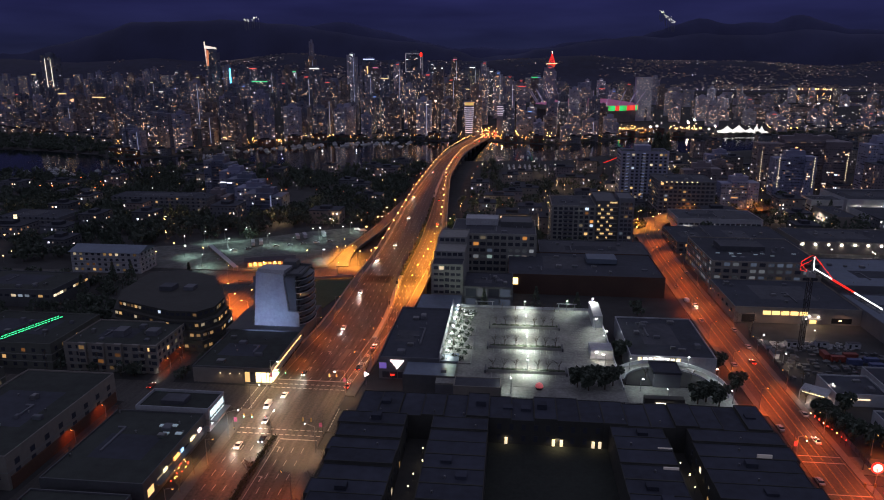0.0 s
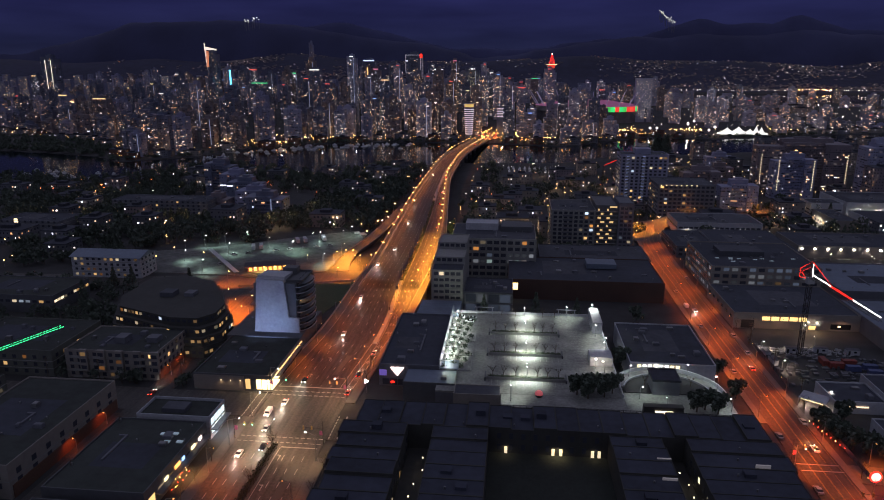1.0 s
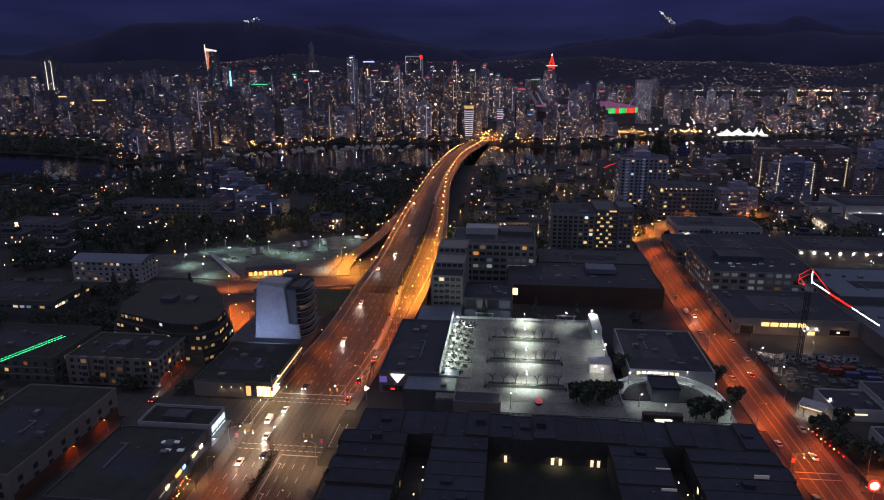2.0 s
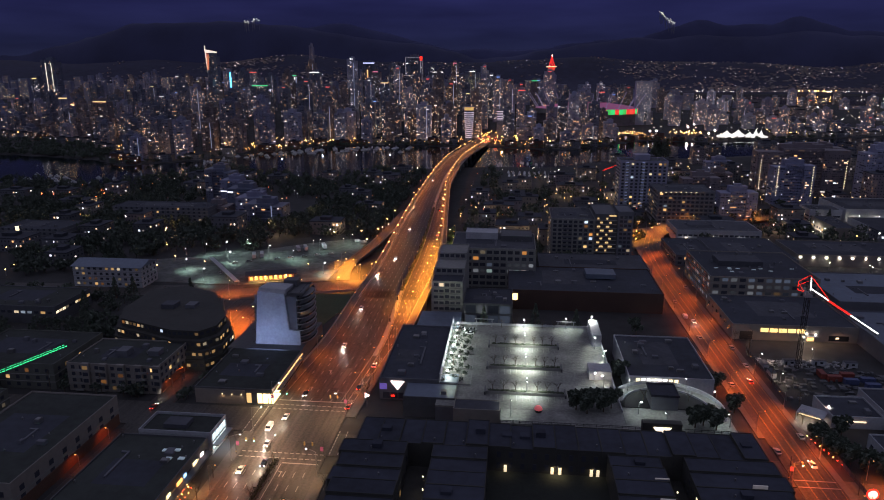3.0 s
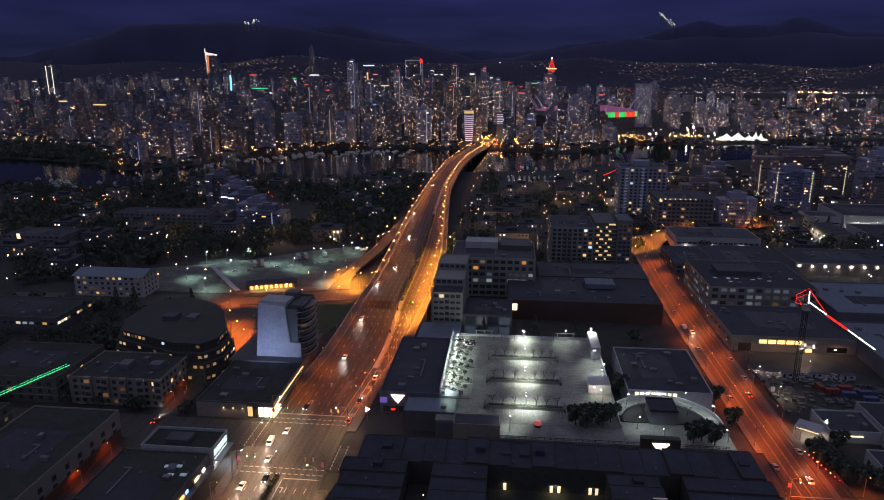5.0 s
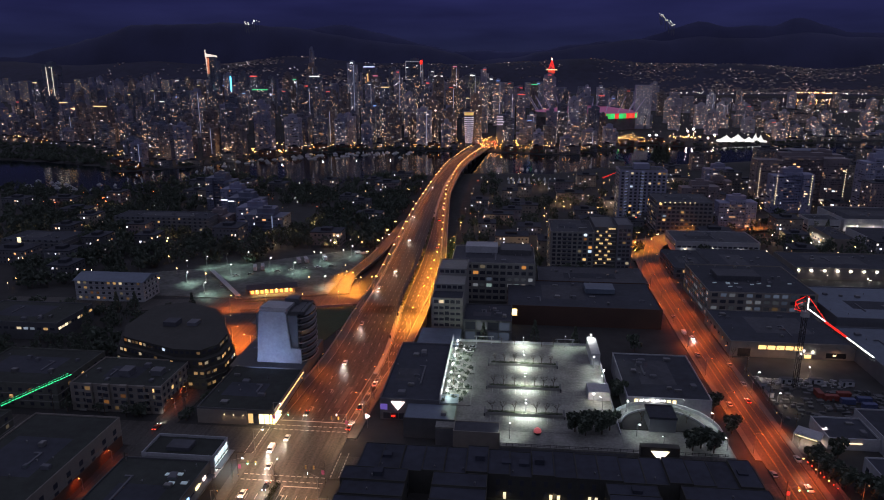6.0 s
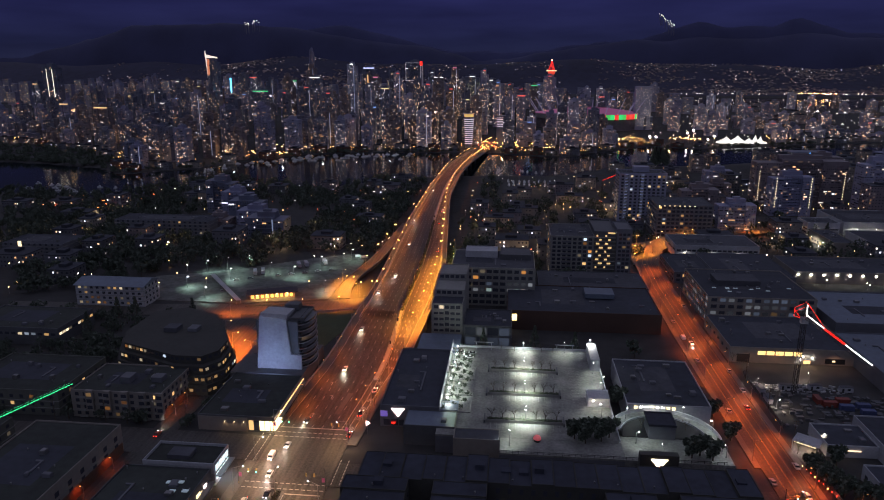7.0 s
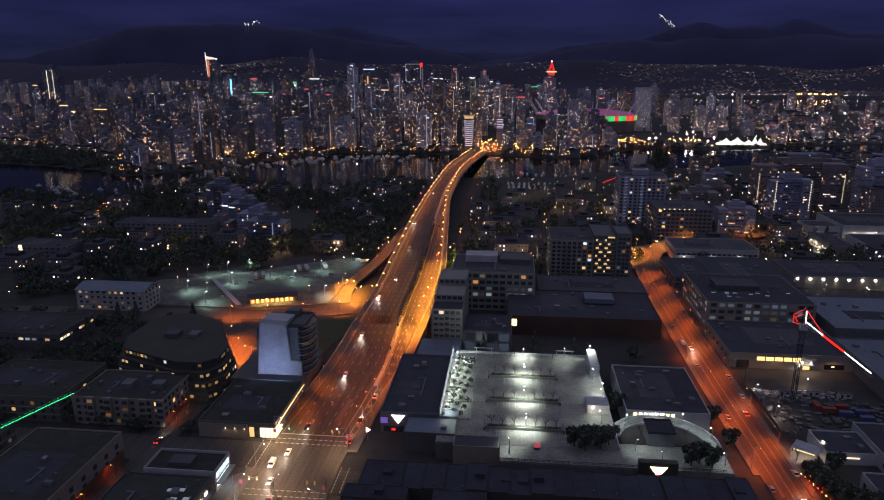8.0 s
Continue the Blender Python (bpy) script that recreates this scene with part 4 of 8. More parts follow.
# east side of the avenue
t = block("sign_shop", -54.5, 268, -28.5, 331, 0, 10, WALL_GREY, ROOF_DARK, "big flat-roofed shop with a glowing triangle sign", plant=6, parapet=0.9)
part("back_block", Geo().box(-47, 331.1, -0.5, -25, 354, 9.4), ROOF_BLUE, t)
g = Geo()
g.v += [(-49.5, 267.6, 8.6), (-43.5, 267.6, 8.6), (-46.5, 267.6, 4.6), (-49.5, 267.9, 8.6), (-43.5, 267.9, 8.6), (-46.5, 267.9, 4.6)]
g.f += [(0, 2, 1), (3, 4, 5), (0, 1, 4, 3), (1, 2, 5, 4), (2, 0, 3, 5)]
part("sign", g, PINK_SIGN, t, "glowing pale triangle sign")
part("sign_panel", Geo().box(-54.3, 267.7, 4.6, -51.2, 267.98, 7.2), glow("violet_panel", (0.3, 0.2, 0.8), 0.3), t, "violet lit panel")
part("sign_panel", Geo().box(-42.5, 267.7, 4.6, -40, 267.98, 7.2), glow("orange_panel", (0.9, 0.5, 0.35), 0.35), t, "dim orange lit panel")
for i in range(7):
    part("shop_window", Geo().box(-53 + 3.4 * i, 267.7, 0.5, -50 + 3.4 * i, 267.97, 3.2), WIN_DARK, t)
part("lit_wall", Geo().box(-28.49, 269, 8, -28.2, 339, 12.4), WALL_WHITE, t, "white parapet wall lit by deck lamps")
t = block("shop_annex", -42, 254, -20.5, 267.4, 0, 8.8, WALL_DARK, ROOF_BLUE, "low annex with a blue-grey roof", parapet=0.4, plant=1)
part("wing", Geo().box(-28.1, 268.2, 8.01, -20.5, 277, 8.9), ROOF_BLUE, t)
block("annex", -20.3, 243, -2, 251.5, 0, 10.2, WALL_BEIGE, ROOF_GREY, "small pale block beside the parking deck", parapet=0.4)
t = thing("sidewalk_sign", pose(-58.5, 260, 0), "small glowing white triangle sign on a post", "sign")
part("post", Geo().tube((0, 0, 0), (0, 0, 4), 0.12, 0.1), STEEL, t)
g = Geo().tube((0, -0.2, 5.2), (0, 0.2, 5.2), 1.3, 1.3, 3)
part("panel", g, PINK_SIGN, t, "glowing panel")

# rooftop parking deck, floodlit
def rail_fence(x0, x1, y):
    """Posts and two rails."""
    g = Geo().box(x0, y - 0.06, 8.95, x1, y + 0.06, 9.1).box(x0, y - 0.05, 8.4, x1, y + 0.05, 8.5)
    for i in range(int((x1 - x0) / 2.4) + 1):
        g.box(x0 + 2.4 * i - 0.08, y - 0.08, 7.9, x0 + 2.4 * i + 0.08, y + 0.08, 9.2)
    return g


t = thing("parking_deck", pose(0, 0, 0), "floodlit rooftop parking deck with planted strips", "parking deck")
part("front_slab", Geo().box(-1.8, 237.5, 7.2, 46, 249.1, 8.0), DECK, t, "pale worn concrete slab")
part("front_podium", Geo().box(-1.8, 237.5, -1, 46, 249.1, 7.19), WALL_GREY, t)
part("railing", rail_fence(-1.6, 83.8, 237.7), DARK_STEEL, t, "dark steel railing")
part("slab", Geo().box(-28.1, 249.2, 7.2, 46, 340, 8.0), DECK, t, "pale worn concrete slab")
part("podium", Geo().box(-28.1, 249.2, -1, 46, 340, 7.19), WALL_GREY, t)
part("parapet", Geo().box(-28.1, 339.6, 8.0, 46, 340, 9.2), WALL_WHITE, t)
part("parapet", Geo().box(45.6, 250, 8.0, 46, 339.5, 9.2), WALL_WHITE, t)
part("stair_tower", Geo().box(41, 316, 8.0, 45.5, 337, 14), WALL_WHITE, t, "white stair tower")
part("stair_tower", Geo().box(36, 279, 8.0, 45.5, 288, 12), WALL_WHITE, t, "white stair room")
PLANTERS = (261.2, 286.2, 311.2)
for y in PLANTERS:
    part("planter", Geo().tub(-8, y, 8.0, 24.2, y + 2.4, 9.3, 0.3, 0.25), CONCRETE, t, "pale concrete planter")
    g = Geo()
    for i in range(46):
        x, w = -7.4 + 0.68 * i, 0.3 + 0.2 * rng.random()
        g.box(x, y + 1.2 - w * 1.8, 9.06, x + 0.7, y + 1.2 + w * 1.8, 9.2 + 0.5 * rng.random())
    part("planting", g, HEDGE, t, "low dark planting")
    for x in (-8.9, 24.3):
        part("end_wall", Geo().box(x, y - 1.4, 8.0, x + 0.6, y + 4.6, 9.5), WALL_DARK, t)
    g = Geo()
    for i in range(12):
        g.box(-6 + 2.6 * i, y - 5.2, 8.005, -5.85 + 2.6 * i, y, 8.02).box(-6 + 2.6 * i, y + 2.5, 8.005, -5.85 + 2.6 * i, y + 7.6, 8.02)
    part("bay_marking", g, PAINT, t, kind="stuff")
g = Geo()
for y in range(258, 336, 3):
    g.box(-27, y, 8.005, -22, y + 0.15, 8.02)
    if y < 320:
        g.box(30, y, 8.005, 35, y + 0.15, 8.02)
part("bay_marking", g, PAINT, t, kind="stuff")
for i in range(9):
    part("trellis", Geo().box(-26.6, 270 + 7.5 * i, 8.0, -26.3, 270.3 + 7.5 * i, 11.5).box(-28, 269.8 + 7.5 * i, 11.5, -24, 270.5 + 7.5 * i, 11.7), STEEL, t)
spots = [pose(8.6, y + 1.2, 9.1, rz=r) for y in PLANTERS for r in (90, -90)] + [pose(8.6, 337, 8, rz=-90)]
place_all(street_lamp(5.2, 1.6, LED, LIGHT_ROW, "bright white floodlight over a planter", tilt=4), spots)
spots = [pose(-22, y, 8) for y in (284, 316)] + [pose(30, 337, 8, rz=-90), pose(42, 313, 8, rz=-90), pose(44, 291, 8, rz=180), pose(41, 270, 8, rz=180), pose(2, 243, 8, rz=90), pose(60, 239, 7.9, rz=90)]
place_all(street_lamp(6, 0.9, LED, LIGHT_DECK, "white floodlight on the parking deck"), spots)
for x, y, z, tx, ty, watts, tint in ((38, 276.2, 12.6, 41, 279, 1500, (1.0, 0.86, 0.68)), (43, 338, 15.5, 33, 318, 9000, (0.95, 1.0, 0.92)), (45.2, 300, 13, 38, 300, 3000, (0.95, 1.0, 0.92))):
    fl = thing("floodlight", pose(x, y, 8), "bright white floodlight on a post at the deck edge", "floodlight", "floodlights at the deck edge")
    part("post", Geo().tube((0, 0, 0), (0, 0, z - 8.3), 0.09, 0.07, 6), STEEL, fl)
    part("housing", Geo().box(-0.35, -0.2, z - 8.3, 0.35, 0.2, z - 7.9), DARK_STEEL, fl)
    part("lens", Geo().box(-0.28, -0.34, z - 8.26, 0.28, -0.21, z - 7.94), LED, fl, "glowing lens")
    lo = new("bulb", lamp_data("edge_floodlight", tint, watts, 0.3, 150))
    lo.parent, lo.matrix_basis = fl, look((0, -0.6, z - 8.2), (tx - x, ty - y, 1.0))
for i in range(7):
    gl = thing("globe_lamp", pose(-25.6, 276 + 9.6 * i, 8), "white globe lamp beside the deck wall", "lamp", "globe lamps on the parking deck")
    part("post", Geo().tube((0, 0, 0), (0, 0, 2.6), 0.07, 0.06), STEEL, gl)
    part("globe", Geo().tube((0, 0, 2.6), (0, 0, 2.85), 0.2, 0.32, 8).tube((0, 0, 2.85), (0, 0, 3.1), 0.32, 0.15, 8), LED, gl, "glowing globe")
    lo = new("bulb", LIGHT_GLOBE)
    lo.parent, lo.matrix_basis = gl, pose(0.4, 0, 3.3)
for x0, y0, w, d in ((-24, 268, 9, 11), (-24, 284, 9, 11), (-24, 300, 9, 13)):
    part("garden_bed", Geo().box(x0, y0, 8.0, x0 + w, y0 + 0.3, 8.5).box(x0 + w - 0.3, y0 + 0.31, 8.0, x0 + w, y0 + d, 8.5), CONCRETE, t)
for i, x in enumerate((-12, 30)):
    p = thing("pergola", pose(x, 337.5, 8), "white steel pergola with a light strip", "pergola", "pergolas on the parking deck")
    for dx in (-4, 4):
        part("post", Geo().box(dx - 0.15, -0.15, 0, dx + 0.15, 0.15, 4), WALL_WHITE, p)
    part("beam", Geo().box(-5, -0.2, 4.0, 5, 0.2, 4.3), WALL_WHITE, p)

def shrub(label):
    t = thing("shrub", pose(0, 0, 0), label, "shrub", "shrubs on the parking deck")
    g = Geo()
    for i in range(70):
        c = Vector((rng.gauss(0, 0.6), rng.gauss(0, 0.6), 0.9 + rng.gauss(0, 0.45)))
        e = Euler((rng.uniform(0, 6), rng.uniform(0, 6), rng.uniform(0, 6))).to_matrix()
        k = len(g.v)
        g.v += [tuple(c + e @ Vector(p)) for p in ((-0.35, -0.2, 0), (0.35, -0.15, 0), (0.1, 0.35, 0.08))]
        g.f.append((k, k + 1, k + 2))
    part("leaves", g, LEAF, t)
    part("stem", Geo().tube((0, 0, 0), (0, 0, 0.8), 0.08, 0.05, 5), BARK, t)
    return t


place_all(shrub("small evergreen shrub in the deck garden"), [pose(-27 + 1.1 * (i * 7 % 10), 270 + 2.1 * i, 8.0, rz=50 * i) for i in range(31)])

# curved ramp
arc = [(64 + 19.6 * math.sin(a), 255.5 + 19.6 * math.cos(a)) for a in [radians(-74 + 186 * i / 30) for i in range(31)]]
t = thing("curved_ramp", pose(0, 0, 0), "pale curved ramp with a thin white outer wall", "ramp")
part("floor", Geo().path([(x, y, 8.0) for x, y in arc], 5.2, 8.5), DECK, t)
part("parapet", Geo().path([(x, y, 9.6) for x, y in arc], 0.35, 2.6, offset=-2.4), WALL_WHITE, t, "white outer parapet wall")
part("inner_kerb", Geo().path([(x, y, 8.7) for x, y in arc], 0.3, 1.6, offset=2.4), WALL_WHITE, t, "low white inner kerb")
part("island", Geo().prism([(64 + 16.6 * math.sin(a), 255.5 + 16.6 * math.cos(a)) for a in [radians(-92 + 184 * i / 24) for i in range(25)]], -0.5, 8.25), SOIL, t, "dark planted island")
part("hut", Geo().box(57.6, 254.2, -0.5, 68.0, 264.8, 13.6), WALL_GREY, t, "grey ramp house")
part("hut_roof", Geo().tub(57.3, 253.9, 13.6, 68.3, 265.1, 14.5, 0.3, 0.5), ROOF_DARK, t)
part("yard", Geo().box(46.1, 237.5, -0.5, 86.5, 254.9, 7.9), DECK, t)
part("back_yard", Geo().box(46.1, 272.5, -0.5, 86, 279.8, 0.1), DECK, t)
spots = [pose(51, 270, 8, rz=-60), pose(75.5, 273.5, 8, rz=-110), pose(84.6, 262, 8, rz=180), pose(84.6, 243, 7.9, rz=150)]
spots += [pose(52, 250, 7.9)]
place_all(street_lamp(5, 0.8, LED, LIGHT_YARD, "white lamp on the curved ramp"), spots)
t = block("dark_hall", 53, 280, 89, 328, 0, 10, WALL_WHITE, ROOF_DARK, "large dark-roofed hall with a pale side wall", plant=8)
t = thing("red_dome", pose(13, 247.5, 8.2), "small glowing red dome ornament", "dome")
g = Geo()
for i in range(5):
    a, c = math.pi / 2 * i / 5, math.pi / 2 * (i + 1) / 5
    g.tube((0, 0, 1 + 1.6 * math.sin(a)), (0, 0, 1 + 1.6 * math.sin(c)), 1.6 * math.cos(a), 1.6 * math.cos(c) + 0.01, 12)
part("dome", g, glow("dim_red", (1.0, 0.2, 0.22), 0.22), t)
part("base", Geo().tube((0, 0, 0), (0, 0, 1), 1.3, 1.6, 12), DARK_STEEL, t)

# townhouses on a podium in the foreground
structure("wall_podium", Geo().box(-49, 90, -1, 80, 206, 17), WALL_BLACK, "dark podium of the townhouses", "podium")


def townhouses(x0, y0, x1, y1, along, label, roof):
    t = thing("townhouse_row", pose(0, 0, 0), label, "townhouses", "townhouse rows")
    n = max(2, int(round(((y1 - y0) if along == "y" else (x1 - x0)) / 7.2)))
    for i in range(n):
        if along == "y":
            a, c = y0 + (y1 - y0) * i / n, y0 + (y1 - y0) * (i + 1) / n
            w = rng.choice((0, 0.6, 1.6))
            bx = (x0 - w if x0 < -40 else x0, a + 0.01, x1 + (w if x1 > 70 else 0), c - 0.01)
        else:
            a, c = x0 + (x1 - x0) * i / n, x0 + (x1 - x0) * (i + 1) / n
            bx = (a + 0.01, y0, c - 0.01, y1 + rng.choice((0, 0.8)))
        top = 25.2 + rng.choice((0, 0.5, 0.9))
        part("house", Geo().tub(bx[0], bx[1], 17, bx[2], bx[3], top, 0.2, 0.35), WALL_BLACK, t)
        part("roof", Geo().box(bx[0] + 0.21, bx[1] + 0.21, top - 0.35, bx[2] - 0.21, bx[3] - 0.21, top - 0.2), roof, t)
        if rng.random() < 0.45:
            cx, cy = (bx[0] + bx[2]) / 2 + rng.uniform(-3, 3), (bx[1] + bx[3]) / 2
            g = Geo().box(cx - 1.5, cy - 1.3, top - 0.25, cx + 1.5, cy + 1.3, top + rng.uniform(0.2, 1.6))
            part("roof_hatch", g, ROOF_BLACK, t)
        if rng.random() < 0.6:
            cx, cy = (bx[0] + bx[2]) / 2 + rng.uniform(-5, 5), bx[1] + rng.uniform(1.5, 4)
            part("vent", Geo().tube((cx, cy, top - 0.25), (cx, cy, top + 0.5), 0.25, 0.25, 8), STEEL, t)
    return t


# the deep courtyard's shade is put into this near-black floor sheet
COURT_SHADE = surface("courtyard_shade", (0.020, 0.024, 0.020), 0.95, grain=0.9, vary=0.5)
structure("courtyard_garden", Geo().box(-4.9, 92, 17.004, 31.4, 190.6, 17.15), COURT_SHADE, "thin dark sheet for the shade in the deep courtyard", "ground")
rows_t = []
for x0, x1, y0, y1 in ((-49, -30, 92, 190.5), (-22, -5, 92, 190.5), (31.5, 47, 92, 190.5), (54, 79.5, 92, 190.5)):
    rows_t.append(townhouses(x0, y0, x1, y1, "y", "row of dark flat-roofed townhouses on a podium", ROOF_BLACK))
north = townhouses(-47, 191, 79, 205.5, "x", "dark flat-roofed townhouse row facing a courtyard", ROOF_BLACK)
facade(rows_t[0], "E", -49, 100, -30, 190, 17, 2, 20, 3.4, 1.3, 1.6, WIN_NEAR, skip=0.3)
facade(rows_t[1], "W", -22, 100, -5, 190, 17, 2, 20, 3.4, 1.3, 1.6, WIN_NEAR, skip=0.3)
facade(rows_t[3], "W", 54, 100, 79, 190, 17, 2, 20, 3.4, 1.3, 1.6, WIN_NEAR, skip=0.3)
facade(north, "S", -4.5, 190.95, 31, 205, 17, 2, 9, 3.8, 1.2, 1.9, WIN_DARK)
facade(rows_t[0], "W", -49.2, 100, -30, 190, 17, 2, 20, 3.4, 1.4, 1.6, WIN_DARK, skip=0.3)
for i, x in enumerate((0.5, 15, 17.4, 27, 29)):
    part("doorway", Geo().box(x - 0.45, 190.7, 17, x + 0.45, 190.94, 19.3), glow("door_glow", (1.0, 0.82, 0.55), 0.9) if i == 0 else bpy.data.materials["door_glow"], north, "warm lit doorway")
for i, x in enumerate((0.5, 16.2, 27.5)):
    lo = new("bulb", lamp_data("door_light", (1.0, 0.78, 0.42), 110 if i != 1 else 520, 0.2, 150))
    lo.parent, lo.matrix_basis = north, pose(x, 189.8, 20.2)
for x, y in ((45.1, 177.7), (44.7, 167.9), (71.8, 176.9)):
    part("skylight", Geo().box(x - 2.0, y - 0.2, 24.8, x + 2.0, y + 0.2, 26.15), glow("roof_skylight", (0.8, 0.72, 0.66), 0.05) if "roof_skylight" not in bpy.data.materials else bpy.data.materials["roof_skylight"], rows_t[2 if x < 50 else 3], "dimly lit long skylight")
for x0 in (-26, 50.5):
    for i in range(11):
        y = 118 + 6.5 * i + rng.uniform(-1, 1)
        gl = thing("garden_lamp", pose(x0 + rng.uniform(-2.4, 2.4), y, 17), "small warm lamp in a planted lane", "garden lamp", "garden lamps between the townhouses")
        part("post", Geo().tube((0, 0, 0), (0, 0, 1.6), 0.06, 0.05), DARK_STEEL, gl)
        part("globe", Geo().tube((0, 0, 1.6), (0, 0, 1.95), 0.16, 0.12, 8), glow("garden_glow", (1.0, 0.82, 0.5), 5) if "garden_glow" not in bpy.data.materials else bpy.data.materials["garden_glow"], gl)
        if i % 3 == 0:
            lo = new("bulb", lamp_data("garden_light", (1.0, 0.8, 0.5), 60, 0.2, 170))
            lo.parent, lo.matrix_basis = gl, pose(0, 0, 2.1)

# middle distance, east of the bridge
STRIP_PALE = panes("office_strip_glass", 0.5, 0.3, single=True, tones=(LOFT_PALE, WHITE_LIT, (0.7, 0.95, 0.9), LOFT_PALE, WHITE_LIT, LOFT_BLUE), contrast=1.6)
t = block("office_terrace", -38, 430, 17, 474, -0.5, 26, CONCRETE, ROOF_GREY, "grey office block with strip windows", sides=(("S", 6, 12, 3.4, 2.2, [WIN_DARK, WIN_DARK, STRIP_PALE, STRIP_PALE, WIN_DARK, WIN_DARK], 0.5), ("W", 6, 9, 3.0, 2.0, WIN_DARK, 0.5)), plant=5, fh=4.2)
part("penthouse", Geo().tub(-30, 456, 25.4, -8, 470, 30, 0.3, 0.5), WALL_WHITE, t, "white rooftop plant room")
part("upper_storey", Geo().tub(-6, 452, 25.4, 15, 472, 29, 0.3, 0.5), WALL_DARK, t)
for i in range(13):
    part("facade_pier", Geo().box(-38 + 4.55 * i, 429.5, -0.5, -37.3 + 4.55 * i, 429.98, 25.4), CONCRETE, t, "grey concrete pier")
t = block("stepped_apartments", -42.5, 360, -25, 374, 0, 25, CONCRETE, ROOF_DARK, "stepped grey apartment block with terraces", sides=(("S", 7, 5, 2.4, 1.9, WIN_NEAR, 0.6), ("W", 7, 4, 2.4, 1.9, WIN_NEAR, 0.6)), fh=3.4)
for y0, y1, top in ((374.1, 394, 28.6), (394.1, 416, 32)):
    part("tier", Geo().tub(-42.5, y0, -1, -25, y1, top, 0.35, 0.7), CONCRETE, t, "upper storey set back behind a terrace")
    facade(t, "S", -42.5, y0, -25, y1, top - 3.6, 1, 5, 3.4, 2.4, 1.9, WIN_NEAR)
    facade(t, "W", -42.5, y0, -25, y1, 0.6, 8, 5, 3.4, 2.2, 1.8, WIN_NEAR)
BUILT.append((-42.5, 360, -25, 416))
for i in range(6):
    for x in (-42, -32.6):
        part("balcony", Geo().box(x, 358.6, 3.4 + 3.4 * i, x + 6.6, 359.98, 3.6 + 3.4 * i).box(x, 358.6, 3.6 + 3.4 * i, x + 6.6, 358.7, 4.5 + 3.4 * i), CONCRETE, t, "grey concrete balcony")
t = block("glazed_shop", -24.6, 358, 2.5, 385, 0, 13.5, WALL_DARK, ROOF_DARK, "dark block with a bluish glazed front", sides=(("S", 2, 4, 5.6, 4.4, panes("blue_glazing", 0.75, 0.07, single=True, tones=(LOFT_BLUE, LOFT_BLUE, LOFT_PALE, LOFT_BLUE, LOFT_BLUE, SOFT), contrast=0.8), 1.0),), plant=4, fh=5.8)
# brick colour darkened so that lamp light leaves the front near black
t = block("brown_warehouse", -0.5, 389, 90, 440, 0, 12, surface("dark_brown_brick", (0.062, 0.036, 0.030), 0.9, grain=2.0, vary=0.35), ROOF_DARK, "wide brown brick warehouse", plant=9)
part("roof_room", Geo().box(48, 415, 12, 66, 428, 15), ROOF_BLUE, t)
part("window", Geo().box(1.5, 388.7, 5.6, 5.5, 388.98, 9.6), glow("bright_yellow_window", (1.0, 0.72, 0.3), 3.0), t, "bright lit window")
block("low_shed", 20, 442, 92, 478, 0, 11, WALL_GREY, ROOF_GREY, "grey flat-roofed shed with ducts", plant=5)
t = block("stair_apartments", 30, 498, 62, 540, -1, 32, CONCRETE, ROOF_GREY, "eleven-storey grey apartment block with lit stair landings", sides=(("S", 10, 8, 2.4, 1.9, WIN_NEAR, 1), ("W", 10, 8, 2.4, 1.9, WIN_NEAR, 1)), plant=4, fh=3.1)
part("stair_wing", Geo().tub(62.1, 500, -1, 78, 540, 35.5, 0.35, 0.7), WALL_DARK, t)
part("tower", Geo().tub(78.1, 498, -1, 89, 524, 38, 0.35, 0.7), WALL_GREY, t)
facade(t, "S", 78.1, 498, 89, 524, 1, 11, 3, 3.1, 2.2, 1.8, WIN_NEAR)
facade(t, "E", 78.1, 498, 89, 524, 1, 11, 6, 3.1, 2.2, 1.8, WIN_NEAR)
BUILT.append((62, 498, 90, 540))
for i in range(5):
    part("facade_pier", Geo().box(30.4 + 7.6 * i, 496.8, -1, 31.1 + 7.6 * i, 497.98, 32.2), CONCRETE, t, "grey concrete pier")
for i in range(9):
    part("balcony", Geo().box(38.2, 496.4, 2.4 + 3.1 * i, 45.2, 497.97, 2.7 + 3.1 * i).box(38.2, 496.4, 2.7 + 3.1 * i, 45.2, 496.5, 3.6 + 3.1 * i), WALL_GREY, t, "grey balcony")
    part("landing_slab", Geo().box(62.3, 498.2, 6.8 + 3.0 * i, 77.8, 499.98, 7.1 + 3.0 * i), CONCRETE, t)
LANDING = glow("landing_glow", (1.0, 0.64, 0.27), 0.75)
for c in range(2):
    for i in range(9):
        x = 63.6 + 6.4 * c + 2.2 * (i % 2)
        part("landing", Geo().box(x, 499.7, 7.5 + 3.0 * i, x + 1.2 + 0.5 * (i * 7 % 4), 499.95, 8.7 + 3.0 * i), LANDING, t, "warm lit stair landing")
part("roof_lamp", Geo().box(72, 499.6, 33.8, 77, 499.95, 34.8), LANDING, t, "warm lit roof landing")
t = block("white_apartments", 114, 736, 163, 765, -8, 44, TOWER_D, ROOF_GREY, "pale blue-grey apartment tower with white balcony stacks", sides=(("S", 14, 10, 2.6, 1.9, WIN_NEAR, 1), ("W", 14, 6, 2.6, 1.9, WIN_NEAR, 1)), plant=3, fh=3.5)
part("roof_room", Geo().box(130, 746, 43.4, 146, 758, 49), TOWER_D, t)
# glowing strips stand in for light on the pale facade; no lamps there
FACADE_GLOW = glow("pale_facade_glow", (0.6, 0.68, 1.0), 0.2)
